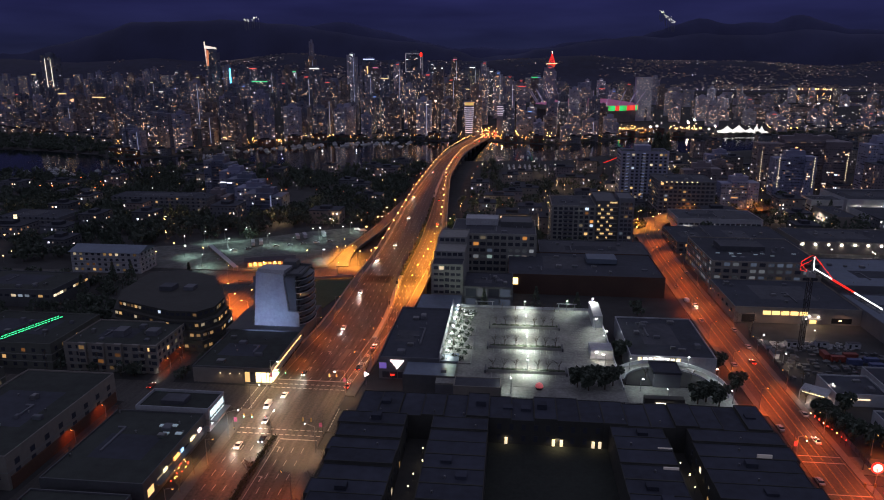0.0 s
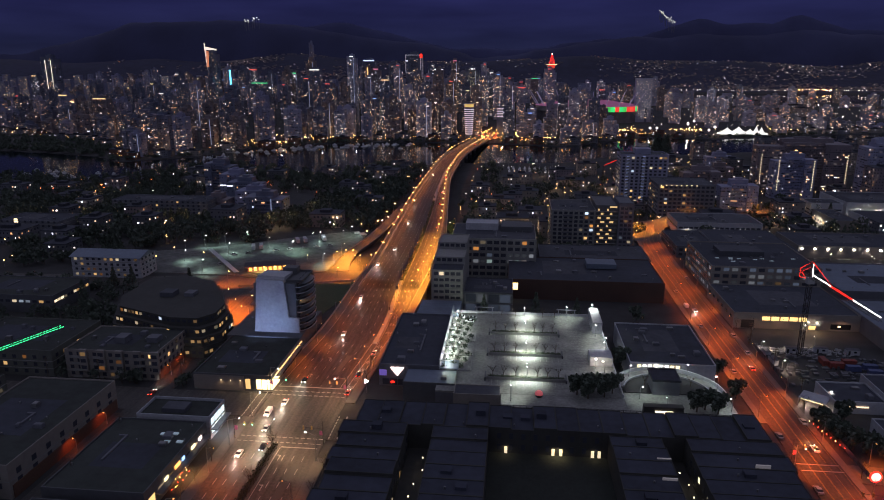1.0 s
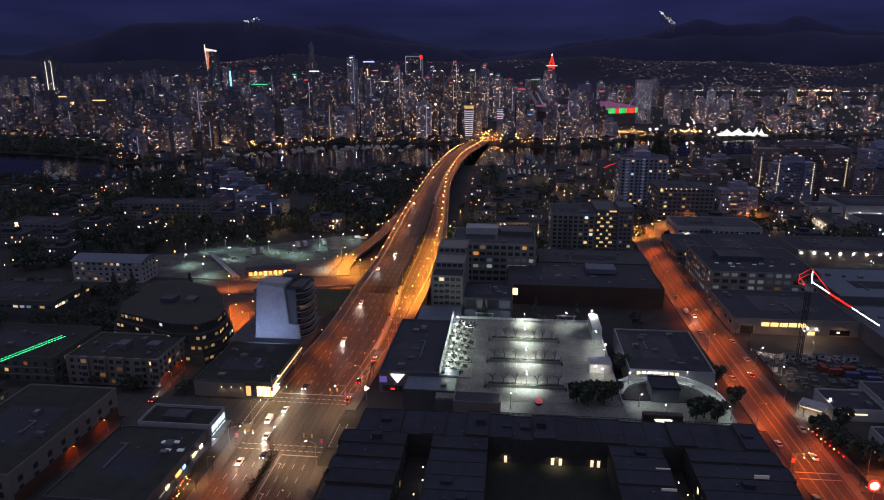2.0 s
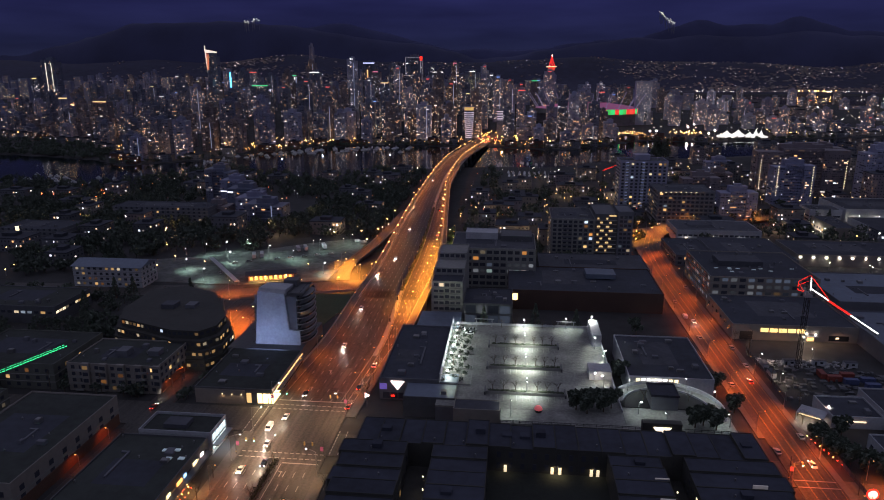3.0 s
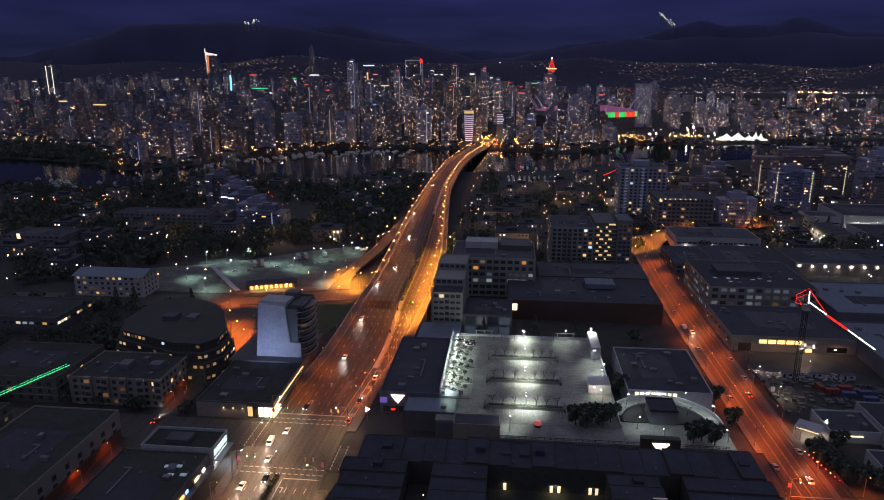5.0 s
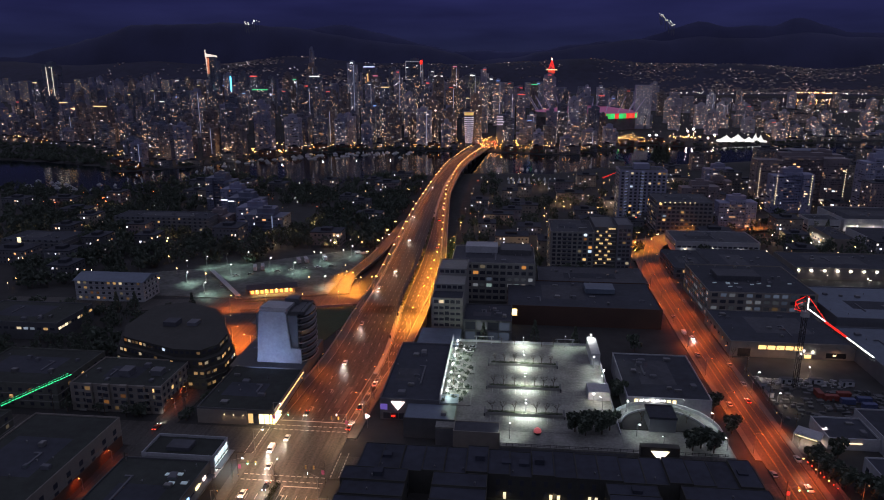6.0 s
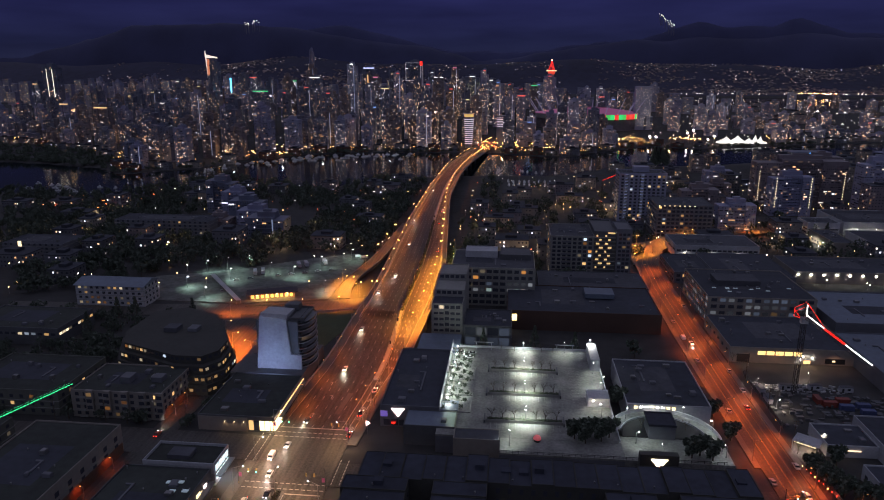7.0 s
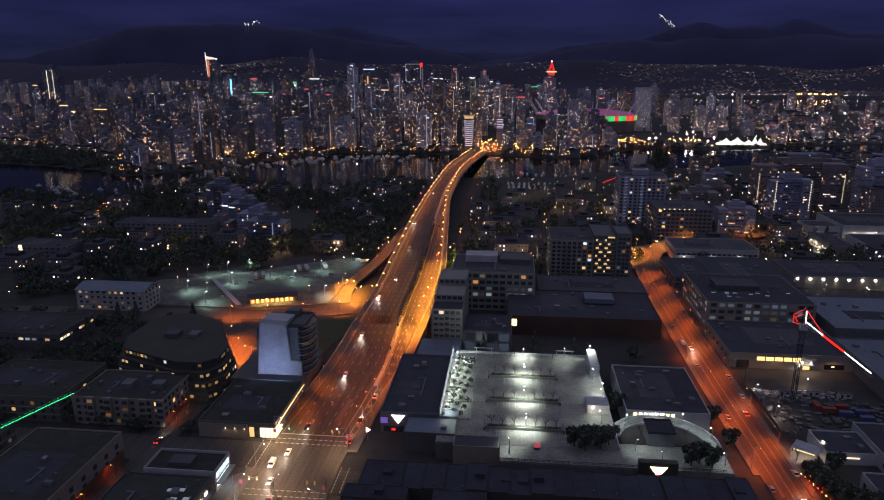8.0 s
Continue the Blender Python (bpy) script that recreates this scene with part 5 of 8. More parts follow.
for x in (119.5, 136.0):
    for i in range(14):
        part("balcony", Geo().box(x, 734.4, -6 + 3.5 * i, x + 3.6, 735.98, -5.7 + 3.5 * i).box(x, 734.4, -5.7 + 3.5 * i, x + 3.6, 734.5, -4.7 + 3.5 * i), WALL_WHITE, t, "white balcony")
        part("balcony_light", Geo().box(x + 0.4, 735.6, -3.9 + 3.5 * i, x + 3.2, 735.95, -3.3 + 3.5 * i), FACADE_GLOW, t, "pale glow that makes the balcony look lit")
t = block("grey_apartments", 138, 655, 190, 700, -6, 26, WALL_GREY, ROOF_GREY, "grey mid-rise apartment block", sides=(("S", 8, 12, 2.6, 1.9, WIN_NEAR, 1), ("W", 8, 9, 2.6, 1.9, WIN_NEAR, 1)), plant=4, fh=3.8)
for i in range(8):
    part("roof_lamp", Geo().box(140 + 4.6 * i, 654.5, 25.0, 140.8 + 4.6 * i, 654.95, 25.6), SHOP, t, "warm lamp under the roof edge")
# east of the east street
t = block("brick_lofts", 121.5, 411, 185, 472, 0, 17.2, WALL_BEIGE, ROOF_DARK, "four-storey loft building with rows of pale windows", sides=(("S", 4, 12, 3.4, 2.1, WIN_LOFT, 0.6), ("W", 4, 12, 3.2, 2.1, WIN_LOFT, 0.6)), plant=9, fh=4.1)
part("roof_hall", Geo().box(133, 436, 16.4, 160, 452, 20.0), ROOF_GREY, t, "low rooftop hall")
for i, x in enumerate((130, 147, 164)):
    part("wall_lamp", Geo().box(x - 0.25, 410.4, 4.6, x + 0.25, 410.84, 5.1), SODIUM, t, "warm wall lamp")
    lo = new("bulb", lamp_data("loft_wall_light", (1.0, 0.6, 0.3), 500, 0.2, 150) if i == 0 else bpy.data.lights["loft_wall_light"])
    lo.parent, lo.matrix_basis = t, pose(x, 410.0, 4.4)
for i in range(9):
    x, y = rng.uniform(126, 176), rng.uniform(418, 434)
    part("skylight", Geo().box(x, y, 16.6, x + 2.4, y + 0.7, 16.95), bpy.data.materials["skylight_glow"], t, "dimly lit skylight")
t = block("warehouse", 118.5, 354, 182, 404, 0, 8.4, WALL_BEIGE, ROOF_DARK, "low warehouse with warm lit office windows", sides=(("W", 1, 6, 3, 1.6, WIN_DARK, 3),), plant=8)
for i in range(5):
    part("window", Geo().box(133 + 4.6 * i, 353.7, 4.4, 136.8 + 4.6 * i, 353.98, 6.4), glow("office_yellow", (1.0, 0.66, 0.25), 1.6) if i == 0 else bpy.data.materials["office_yellow"], t, "warm lit window")
for x, z in ((156, 4.2), (160.5, 3.8), (154.6, 2.4)):
    part("wall_lamp", Geo().tube((x, 353.3, z), (x, 353.3, z + 0.4), 0.3, 0.25, 8), HEAD, t, "glowing wall lamp")
part("entrance", Geo().box(156.8, 353.7, 0.2, 160, 353.97, 2.8), bpy.data.materials["office_yellow"], t, "warm lit glazed entrance")
part("canopy", Geo().box(155.6, 351.4, 3.0, 161.4, 353.98, 3.3), WALL_DARK, t)
part("show_window", Geo().box(167.5, 353.75, 0.6, 177.5, 353.97, 3.4), GLASS, t, "wide dark show window")
part("window_lamp", Geo().box(171, 353.6, 1.8, 172.4, 353.74, 2.6), SHOP, t, "small lamp behind the window")
lo = new("bulb", lamp_data("entrance_light", (1.0, 0.62, 0.34), 2600, 0.3, 160))
lo.parent, lo.matrix_basis = t, pose(158, 350.4, 4.6)
# arms and bulbs added in place of street light on the front
for x in (127, 142, 172):
    lo = new("bulb", lamp_data("front_fill_light", (1.0, 0.5, 0.26), 1100, 0.3, 160) if "front_fill_light" not in bpy.data.lights else bpy.data.lights["front_fill_light"])
    lo.parent, lo.matrix_basis = t, pose(x, 349.5, 6.5)
    part("wall_lamp", Geo().box(x - 0.2, 349.3, 6.6, x + 0.2, 349.7, 6.8).box(x - 0.06, 349.4, 6.8, x + 0.06, 353.98, 6.9), DARK_STEEL, t, "arm lamp added to brighten the warehouse front")
part("loading_door", Geo().box(122.5, 353.75, 0, 129, 353.98, 4.5), DARK_STEEL, t)
block("corner_block", 120, 494, 148, 545, -0.5, 8, WALL_GREY, ROOF_DARK, "low grey corner block", sides=(("S", 2, 6, 2.6, 1.8, WIN_NEAR, 0.4), ("W", 2, 10, 2.6, 1.8, WIN_NEAR, 0.4)), plant=4)
t = block("white_depot", 138, 572, 206, 612, -2, 8.5, WALL_WHITE, ROOF_GREY, "white low depot with strip windows", sides=(("S", 1, 16, 3.2, 1.6, WIN_DARK, 4), ("W", 1, 9, 3.2, 1.6, WIN_DARK, 4)), plant=5)
for i, x in enumerate((146, 168, 190)):
    part("wall_lamp", Geo().box(x - 0.8, 571.2, 1.6, x + 0.8, 571.9, 2.0), SHOP, t, "warm wall lamp")
    # bulb added to replace the street light that falls on this wall
    lo = new("bulb", lamp_data("depot_front_fill", (0.9, 0.85, 0.8), 900, 0.3, 165) if i == 0 else bpy.data.lights["depot_front_fill"])
    lo.parent, lo.matrix_basis = t, pose(x, 569.5, 4.5)
block("dark_shed", 150, 490, 204, 555, -0.5, 7, WALL_GREY, ROOF_DARK, "long dark flat-roofed shed", plant=8)
t = block("lit_depot", 208, 504, 290, 548, -0.5, 8, WALL_BEIGE, ROOF_DARK, "long shed with a row of small wall lamps", plant=6)
for i in range(8):
    part("wall_lamp", Geo().box(210 + 9 * i, 503.4, 5.4, 211 + 9 * i, 503.97, 6.0), HEAD, t, "glowing wall lamp")
    if i % 2:
        lo = new("bulb", lamp_data("depot_wall_light", (1.0, 0.8, 0.62), 260, 0.2, 150) if i == 1 else bpy.data.lights["depot_wall_light"])
        lo.parent, lo.matrix_basis = t, pose(210.5 + 9 * i, 502.6, 5.3)
block("white_works", 290, 688, 320, 714, -9, 5, WALL_WHITE, ROOF_GREY, "white works building with small windows", sides=(("S", 2, 14, 2.0, 1.4, WIN_DARK, 2), ("W", 2, 10, 2.0, 1.4, WIN_DARK, 2)), plant=3)
block("yellow_works", 282, 612, 300, 664, -8, 4, WALL_BEIGE, ROOF_DARK, "low works building lit amber", sides=(("W", 1, 9, 2.4, 1.6, WIN_LIT, 2.5),), plant=3)
block("white_shed", 326, 694, 420, 756, -9, 5, WALL_WHITE, ROOF_DARK, "floodlit white-walled shed with a dark roof", plant=5)
block("amber_shed", 318, 628, 372, 672, -8, 2, WALL_WHITE, ROOF_DARK, "low white shed with a dark roof", plant=2)
block("blue_roof_shed", 190, 395, 270, 455, 0, 9, WALL_GREY, ROOF_BLUE, "wide shed with a blue-grey roof", plant=4)
block("grey_shed", 182, 318, 250, 380, 0, 9, WALL_GREY, ROOF_BLUE, "wide grey shed with blue roof", plant=4)
t = block("garage", 130, 262, 150, 280, 0, 5, WALL_WHITE, ROOF_DARK, "small low garage with a lit front", plant=2)
part("sign_light", Geo().box(132, 261.6, 2.6, 143, 261.97, 3.0), glow("orange_white_strip", (1.0, 0.7, 0.45), 1.6), t, "light strip")
block("small_house", 136, 224, 168, 246, 0, 6.5, WALL_WHITE, ROOF_DARK, "white-walled shop with a dark roof", plant=3, sides=(("W", 1, 4, 2, 1.6, WIN_DARK, 1),))
block("small_house", 150, 252, 190, 285, 0, 7, WALL_WHITE, ROOF_DARK, "pale-walled low building with dark roof", plant=3, sides=(("W", 1, 4, 2, 1.6, WIN_NEAR, 1),))
block("small_house", 128, 150, 170, 205, 0, 6, WALL_DARK, ROOF_DARK, "dark corner shop with a red sign", plant=3)

t = thing("carport", pose(124.5, 267, 0, rz=-35), "white steel carport lit from inside", "carport")
part("roof", Geo().box(-5, -4, 3.6, 5, 4, 3.8), WALL_WHITE, t)
for sx in (-4.8, 4.8):
    for sy in (-3.8, 3.8):
        part("post", Geo().box(sx - 0.12, sy - 0.12, 0, sx + 0.12, sy + 0.12, 3.6), WALL_WHITE, t)
part("lamp_strip", Geo().box(-4, -4.2, 3.3, 4, -4.05, 3.55), SHOP, t, "glowing lamp strip")
lo = new("bulb", lamp_data("carport_light", (1.0, 0.72, 0.55), 6500, 0.4, 165))
lo.parent, lo.matrix_basis = t, pose(0, -3.0, 3.4)
t = thing("light_string", pose(0, 0, 0), "red and amber light string along the street hedge", "light string")
for i in range(9):
    x, y = 115.6 + 0.55 * i, 249 - 2.4 * i
    part("stake", Geo().tube((x, y, 0), (x, y, 2.4), 0.05, 0.05, 5), DARK_STEEL, t)
    part("lamp", Geo().tube((x, y, 2.4), (x, y, 2.7), 0.14, 0.1, 8), TAIL if i % 3 else SODIUM, t, "glowing red lamp" if i % 3 else "glowing amber lamp")

for y in (244, 233):
    lo = new("bulb", lamp_data("red_string_light", (1.0, 0.07, 0.03), 900, 0.3, 170))
    lo.parent, lo.matrix_basis = t, pose(117.4 + (244 - y) * 0.2, y, 3.2)
t = thing("light_string", pose(-106.2, 190, 0), "red and orange light string on a street shrub", "light string")
for i in range(14):
    x, y = 1.1 * math.sin(2.3 * i), -6 + 0.9 * i
    part("stake", Geo().tube((x, y, 0), (x, y, 1.2 + 0.5 * (i % 3)), 0.04, 0.03, 4), DARK_STEEL, t)
    part("lamp", Geo().tube((x, y, 1.2 + 0.5 * (i % 3)), (x, y, 1.4 + 0.5 * (i % 3)), 0.12, 0.08, 6), SODIUM if i % 2 else TAIL, t, "glowing orange lamp" if i % 2 else "glowing red lamp")
lo = new("bulb", lamp_data("orange_string_light", (1.0, 0.16, 0.04), 500, 0.3, 170))
lo.parent, lo.matrix_basis = t, pose(0.4, 0, 3.0)

# yards and small things by the east street
t = thing("pole_sign", pose(119.5, 208, 0), "red and white glowing round sign on a pole", "sign")
part("post", Geo().tube((0, 0, 0), (0, 0, 4.2), 0.15, 0.12), DARK_STEEL, t)
part("panel", Geo().tube((0, -0.25, 5.3), (0, 0.25, 5.3), 1.5, 1.5, 16), glow("white_red_sign", (1.0, 0.55, 0.5), 2), t, "glowing pale panel")
part("rim", Geo().tube((0, -0.18, 5.3), (0, 0.18, 5.3), 1.9, 1.9, 16), RED_LAMP, t, "red glowing rim")
lo = new("bulb", lamp_data("red_sign_light", (1.0, 0.06, 0.03), 2500, 0.5, 170))
lo.parent, lo.matrix_basis = t, pose(0, -0.6, 4.0)


def cabin(label):
    t = thing("site_cabin", pose(0, 0, 0), label, "cabin", "site cabins by the east street")
    part("body", Geo().box(-3, -1.25, 0.3, 3, 1.25, 2.8), WALL_WHITE, t)
    part("roof", Geo().box(-3.1, -1.35, 2.8, 3.1, 1.35, 2.95), ROOF_GREY, t)
    part("door", Geo().box(-2.2, -1.32, 0.35, -1.3, -1.26, 2.3), DARK_STEEL, t)
    part("window", Geo().box(0.2, -1.32, 1.3, 1.6, -1.26, 2.2), GLASS, t)
    for x in (-2.6, 2.6):
        part("foot", Geo().box(x - 0.2, -1.1, 0, x + 0.2, 1.1, 0.3), CONCRETE, t)
    return t


place_all(cabin("pale site cabin beside the building site"), [pose(123, 318, 0, rz=90), pose(123, 308, 0, rz=90), pose(136, 322, 0), pose(150, 323, 0), pose(164, 322, 0)])
for y0, y1, x in ((282, 336, 120.5), (214, 258, 121.5)):
    t = thing("site_fence", pose(0, 0, 0), "dark mesh fence along the pavement", "fence", "site fences")
    n = int((y1 - y0) / 3)
    for i in range(n + 1):
        part("post", Geo().tube((x, y0 + 3 * i, 0), (x, y0 + 3 * i, 2.4), 0.06, 0.06, 5), DARK_STEEL, t)
    for i in range(n):
        part("panel", Geo().box(x - 0.02, y0 + 3 * i + 0.1, 0.2, x + 0.02, y0 + 3 * i + 2.9, 2.2), WALL_DARK, t)
BUILT.append((112, 280, 190, 354))
SHEETING = surface("pale_sheeting", (0.4, 0.4, 0.42), 0.35, vary=0.5, grain=1.2)
g = Geo()
for i in range(150):
    x, y = rng.uniform(120, 166), rng.uniform(319, 327)
    g.box(x, y, 0, x + rng.uniform(0.3, 1.6), y + rng.uniform(0.2, 0.7), rng.uniform(0.2, 1.1))
tagged(part("sheeting_heap", g, SHEETING, kind="stuff"), "row of pale wrapped building material in the yard", "building material")
g = Geo()
for i in range(160):
    x, y = rng.uniform(122, 178), rng.uniform(284, 316)
    g.box(x, y, -0.2, x + rng.uniform(0.5, 3.4), y + rng.uniform(0.4, 2.2), rng.uniform(0.2, 1.5))
tagged(part("material_heap", g, WALL_DARK, kind="stuff"), "dark stacked building material in the yard", "building material")


def container(paint, label):
    t = thing("shipping_container", pose(0, 0, 0), label, "container", "containers in the yard")
    g = Geo().box(-3.0, -1.2, 0.1, 3.0, 1.2, 2.6)
    for i in range(20):
        g.box(-2.95 + 0.3 * i, -1.26, 0.25, -2.8 + 0.3 * i, -1.2, 2.45)
    part("body", g, paint, t)
    part("top_rail", Geo().box(-3.05, -1.28, 2.5, 3.05, -1.18, 2.66).box(-3.05, 1.18, 2.5, 3.05, 1.28, 2.66), paint, t)
    for x in (-2.9, 2.9):
        part("door_post", Geo().box(x - 0.1, -1.3, 0, x + 0.1, -1.15, 2.66), paint, t)
    return t


place_all(container(surface("dull_red_paint", (0.22, 0.05, 0.04), 0.6), "dull red steel container in the yard"), [pose(150, 306, 0), pose(157, 309.5, 0), pose(146, 310, 0, rz=90)])
place_all(container(surface("dull_blue_paint", (0.07, 0.09, 0.2), 0.6), "dull blue steel container in the yard"), [pose(156, 303, 0), pose(164, 305, 0), pose(163.5, 299, 0)])
spots = [pose(133, 270, 0, rz=180), pose(122, 322, 0), pose(124, 300, 0), pose(150, 330, 0, rz=90), pose(160, 250, 0, rz=180)]
place_all(street_lamp(5, 0.9, LED, lamp_data("yard_light", (1.0, 0.72, 0.5), 2600, 0.3, 150), "white lamp in a yard"), spots)


def utility_pole(label):
    t = thing("utility_pole", pose(0, 0, 0), label, "pole", "utility poles")
    part("pole", Geo().tube((0, 0, 0), (0, 0, 11), 0.18, 0.12, 7), BARK, t)
    for z in (9.2, 10.3):
        part("crossarm", Geo().box(-1.3, -0.08, z, 1.3, 0.08, z + 0.16), BARK, t)
    part("transformer", Geo().tube((0.35, 0, 7.4), (0.35, 0, 8.5), 0.28, 0.28, 8), STEEL, t)
    return t


place_all(utility_pole("dark wooden utility pole beside a lane"), [pose(-140.5, y, 0) for y in (185, 214, 262, 290, 318)] + [pose(-200, 258, 0, rz=90), pose(-176, 258, 0, rz=90), pose(120.3, 270, 0), pose(120.3, 300, 0), pose(120.3, 332, 0)])


def trailer(label):
    t = thing("box_trailer", pose(0, 0, 0), label, "trailer", "trailers in the car lot")
    part("box", Geo().box(-1.25, -4.5, 1.0, 1.25, 4.5, 3.8), WALL_WHITE, t)
    part("chassis", Geo().box(-1.0, -4.4, 0.6, 1.0, 4.4, 0.99), DARK_STEEL, t)
    for x in (-1.1, 1.1):
        for y in (-3.2, -2.2):
            part("wheel", Geo().tube((x - 0.15, y, 0.48), (x + 0.15, y, 0.48), 0.48, 0.48, 10), RUBBER, t)
    part("leg", Geo().box(-0.7, 3.0, 0, -0.5, 3.2, 0.6), STEEL, t)
    part("leg", Geo().box(0.5, 3.0, 0, 0.7, 3.2, 0.6), STEEL, t)
    return t


place_all(trailer("pale box trailer parked in the car lot"), [pose(x, y, 0.03, rz=r) for x, y, r in ((-191, 481, 20), (-186, 484, 20), (-164, 504, 25), (-159, 507, 25), (-146, 514, 25))])
spots = [pose(302, 680, -7.5, rz=90), pose(336, 686, -7.5, rz=90), pose(354, 686, -7.5, rz=90), pose(372, 686, -7.5, rz=90), pose(392, 686, -7.5, rz=90), pose(228, 560, -2, rz=90), pose(276, 622, -6), pose(276, 646, -6), pose(340, 621, -6, rz=90)]
place_all(street_lamp(7, 1.0, LED, lamp_data("works_light", (1.0, 0.85, 0.65), 15000, 0.3, 155), "white lamp beside the works"), spots)

hall = thing("hall_front", pose(0, 0, 0), "white lit shop front below the dark hall", "shop front")
part("wall", Geo().box(53.2, 278.9, -0.5, 76, 279.9, 10.4), WALL_WHITE, hall)
for i in range(8):
    part("window", Geo().box(56 + 2.3 * i, 278.72, 8.2, 57.4 + 2.3 * i, 278.88, 9.6), WHITE_STRIP if i in (1, 2, 4, 5) else SHOP, hall, "lit window")
lo = new("bulb", lamp_data("front_light", (1.0, 0.98, 0.85), 1500, 0.4, 150))
lo.parent, lo.matrix_basis = hall, pose(64, 276.6, 11.4)
t = thing("gable_sign", pose(57, 231, 0), "glowing pale triangle sign with a red foot on a dark block", "sign")
part("block", Geo().box(-7, 0, -0.5, 7, 2.9, 14.5), WALL_BLACK, t)
g = Geo()
g.v += [(-3.2, -0.3, 13.0), (3.2, -0.3, 13.0), (0.9, -0.3, 10.0), (-0.9, -0.3, 10.0), (-3.2, -0.05, 13.0), (3.2, -0.05, 13.0), (0.9, -0.05, 10.0), (-0.9, -0.05, 10.0)]
g.f += [(0, 3, 2, 1), (4, 5, 6, 7), (0, 1, 5, 4), (1, 2, 6, 5), (2, 3, 7, 6), (3, 0, 4, 7)]
part("panel", g, glow("cream_triangle", (1.0, 0.82, 0.6), 3.0), t, "glowing cream panel")
part("foot", Geo().box(-1.0, -0.3, 9.2, 1.0, -0.05, 9.9), RED_LAMP, t, "red glowing foot")
t = thing("red_shop_sign", pose(-48.5, 266.6, 0), "small red glowing shop sign", "sign")
part("panel", Geo().box(-0.8, 0.3, 1.7, 0.8, 0.6, 2.3), RED_LAMP, t, "red glowing panel")
part("post", Geo().box(-0.1, 0.35, 0, 0.1, 0.55, 1.6), DARK_STEEL, t)


# ---- tower cranes ----
def lattice(g, p, q, size, n, r=0.12):
    """Four chords and diagonals between p and q."""
    p, q = Vector(p), Vector(q)
    a = (q - p).normalized()
    s = a.cross(Vector((0, 0, 1)) if abs(a.z) < 0.9 else Vector((1, 0, 0))).normalized() * size / 2
    c = a.cross(s).normalized() * size / 2
    corners = [s + c, s - c, -s - c, -s + c]
    for o in corners:
        g.tube(p + o, q + o, r, r, 4)
    for i in range(n):
        u, w = p.lerp(q, i / n), p.lerp(q, (i + 1) / n)
        for j in range(4):
            g.tube(u + corners[j], w + corners[(j + 1) % 4], r * 0.7, r * 0.7, 3)
    return g


t = thing("tower_crane", pose(138, 317, 0), "tower crane with red and white light tubes on its jib", "crane")
part("mast", lattice(Geo(), (0, 0, 0), (0, 0, 44), 1.8, 16, 0.15), DARK_STEEL, t)
part("jib", lattice(Geo(), (0, 0, 40), (1.5, -59, 41), 1.3, 26), DARK_STEEL, t)
part("apex", lattice(Geo(), (0, 0, 44), (0, 0, 47), 1.2, 3), DARK_STEEL, t)
part("counter_jib", lattice(Geo(), (0, 0, 40), (-2.5, 7, 40), 1.6, 4), DARK_STEEL, t)
part("cab", Geo().box(-1.6, -1.2, 36.5, 1.6, 1.2, 39.5), WALL_WHITE, t)
part("light_tube", Geo().tube((0.05, -2, 41.2), (0.4, -19, 41.5), 0.2, 0.2), WHITE_STRIP, t, "white light tube")
for o in (-0.45, 0.45):
    part("light_tube", Geo().tube((0.4 + o, -19.5, 41.4), (0.95 + o, -38, 41.7), 0.1, 0.1), RED_LAMP, t, "red light tube")
part("light_tube", Geo().tube((0.95, -38.5, 41.7), (1.5, -59, 42), 0.22, 0.22), WHITE_STRIP, t, "white light tube")
part("tie_light", Geo().tube((0, -1, 46.8), (0.4, -20, 41.8), 0.1, 0.1), RED_LAMP, t, "red light line")
part("mast_light", Geo().tube((0.3, -1.3, 40), (0, -1.3, 46), 0.2, 0.2), WHITE_STRIP, t, "white light tube")
for a, c in (((-2.4, 6, 38), (-2.4, 6, 42)), ((-2.4, 6, 42), (0, 0, 47)), ((-2.4, 6, 38), (0, 2, 38)), ((-0.6, 3, 38), (-2.3, 6, 41)), ((-2.4, 6, 40), (0, 1, 44))):
    part("tie_light", Geo().tube(a, c, 0.08, 0.08), RED_LAMP, t, "red light line")
t = thing("tower_crane", pose(-158, 128, 0), "tower crane with green light strings along its jib", "crane")
part("mast", lattice(Geo(), (0, 0, 0), (0, 0, 56), 1.8, 18, 0.15), DARK_STEEL, t)
part("jib", lattice(Geo(), (0, 0, 55), (20, 60, 55), 1.4, 26, 0.1), DARK_STEEL, t)
for o in ((-0.7, 0.25), (0.7, -0.25)):
    g = Geo()
    for i in range(60):
        p, q = Vector((0, 0, 54.9)).lerp(Vector((20, 60, 54.9)), i / 60), Vector((0, 0, 54.9)).lerp(Vector((20, 60, 54.9)), (i + 0.7) / 60)
        g.tube(p + Vector((*o, 0)), q + Vector((*o, 0)), 0.1, 0.1, 4)
    part("light_string", g, GREEN_LAMP, t, "green light string", kind="stuff")


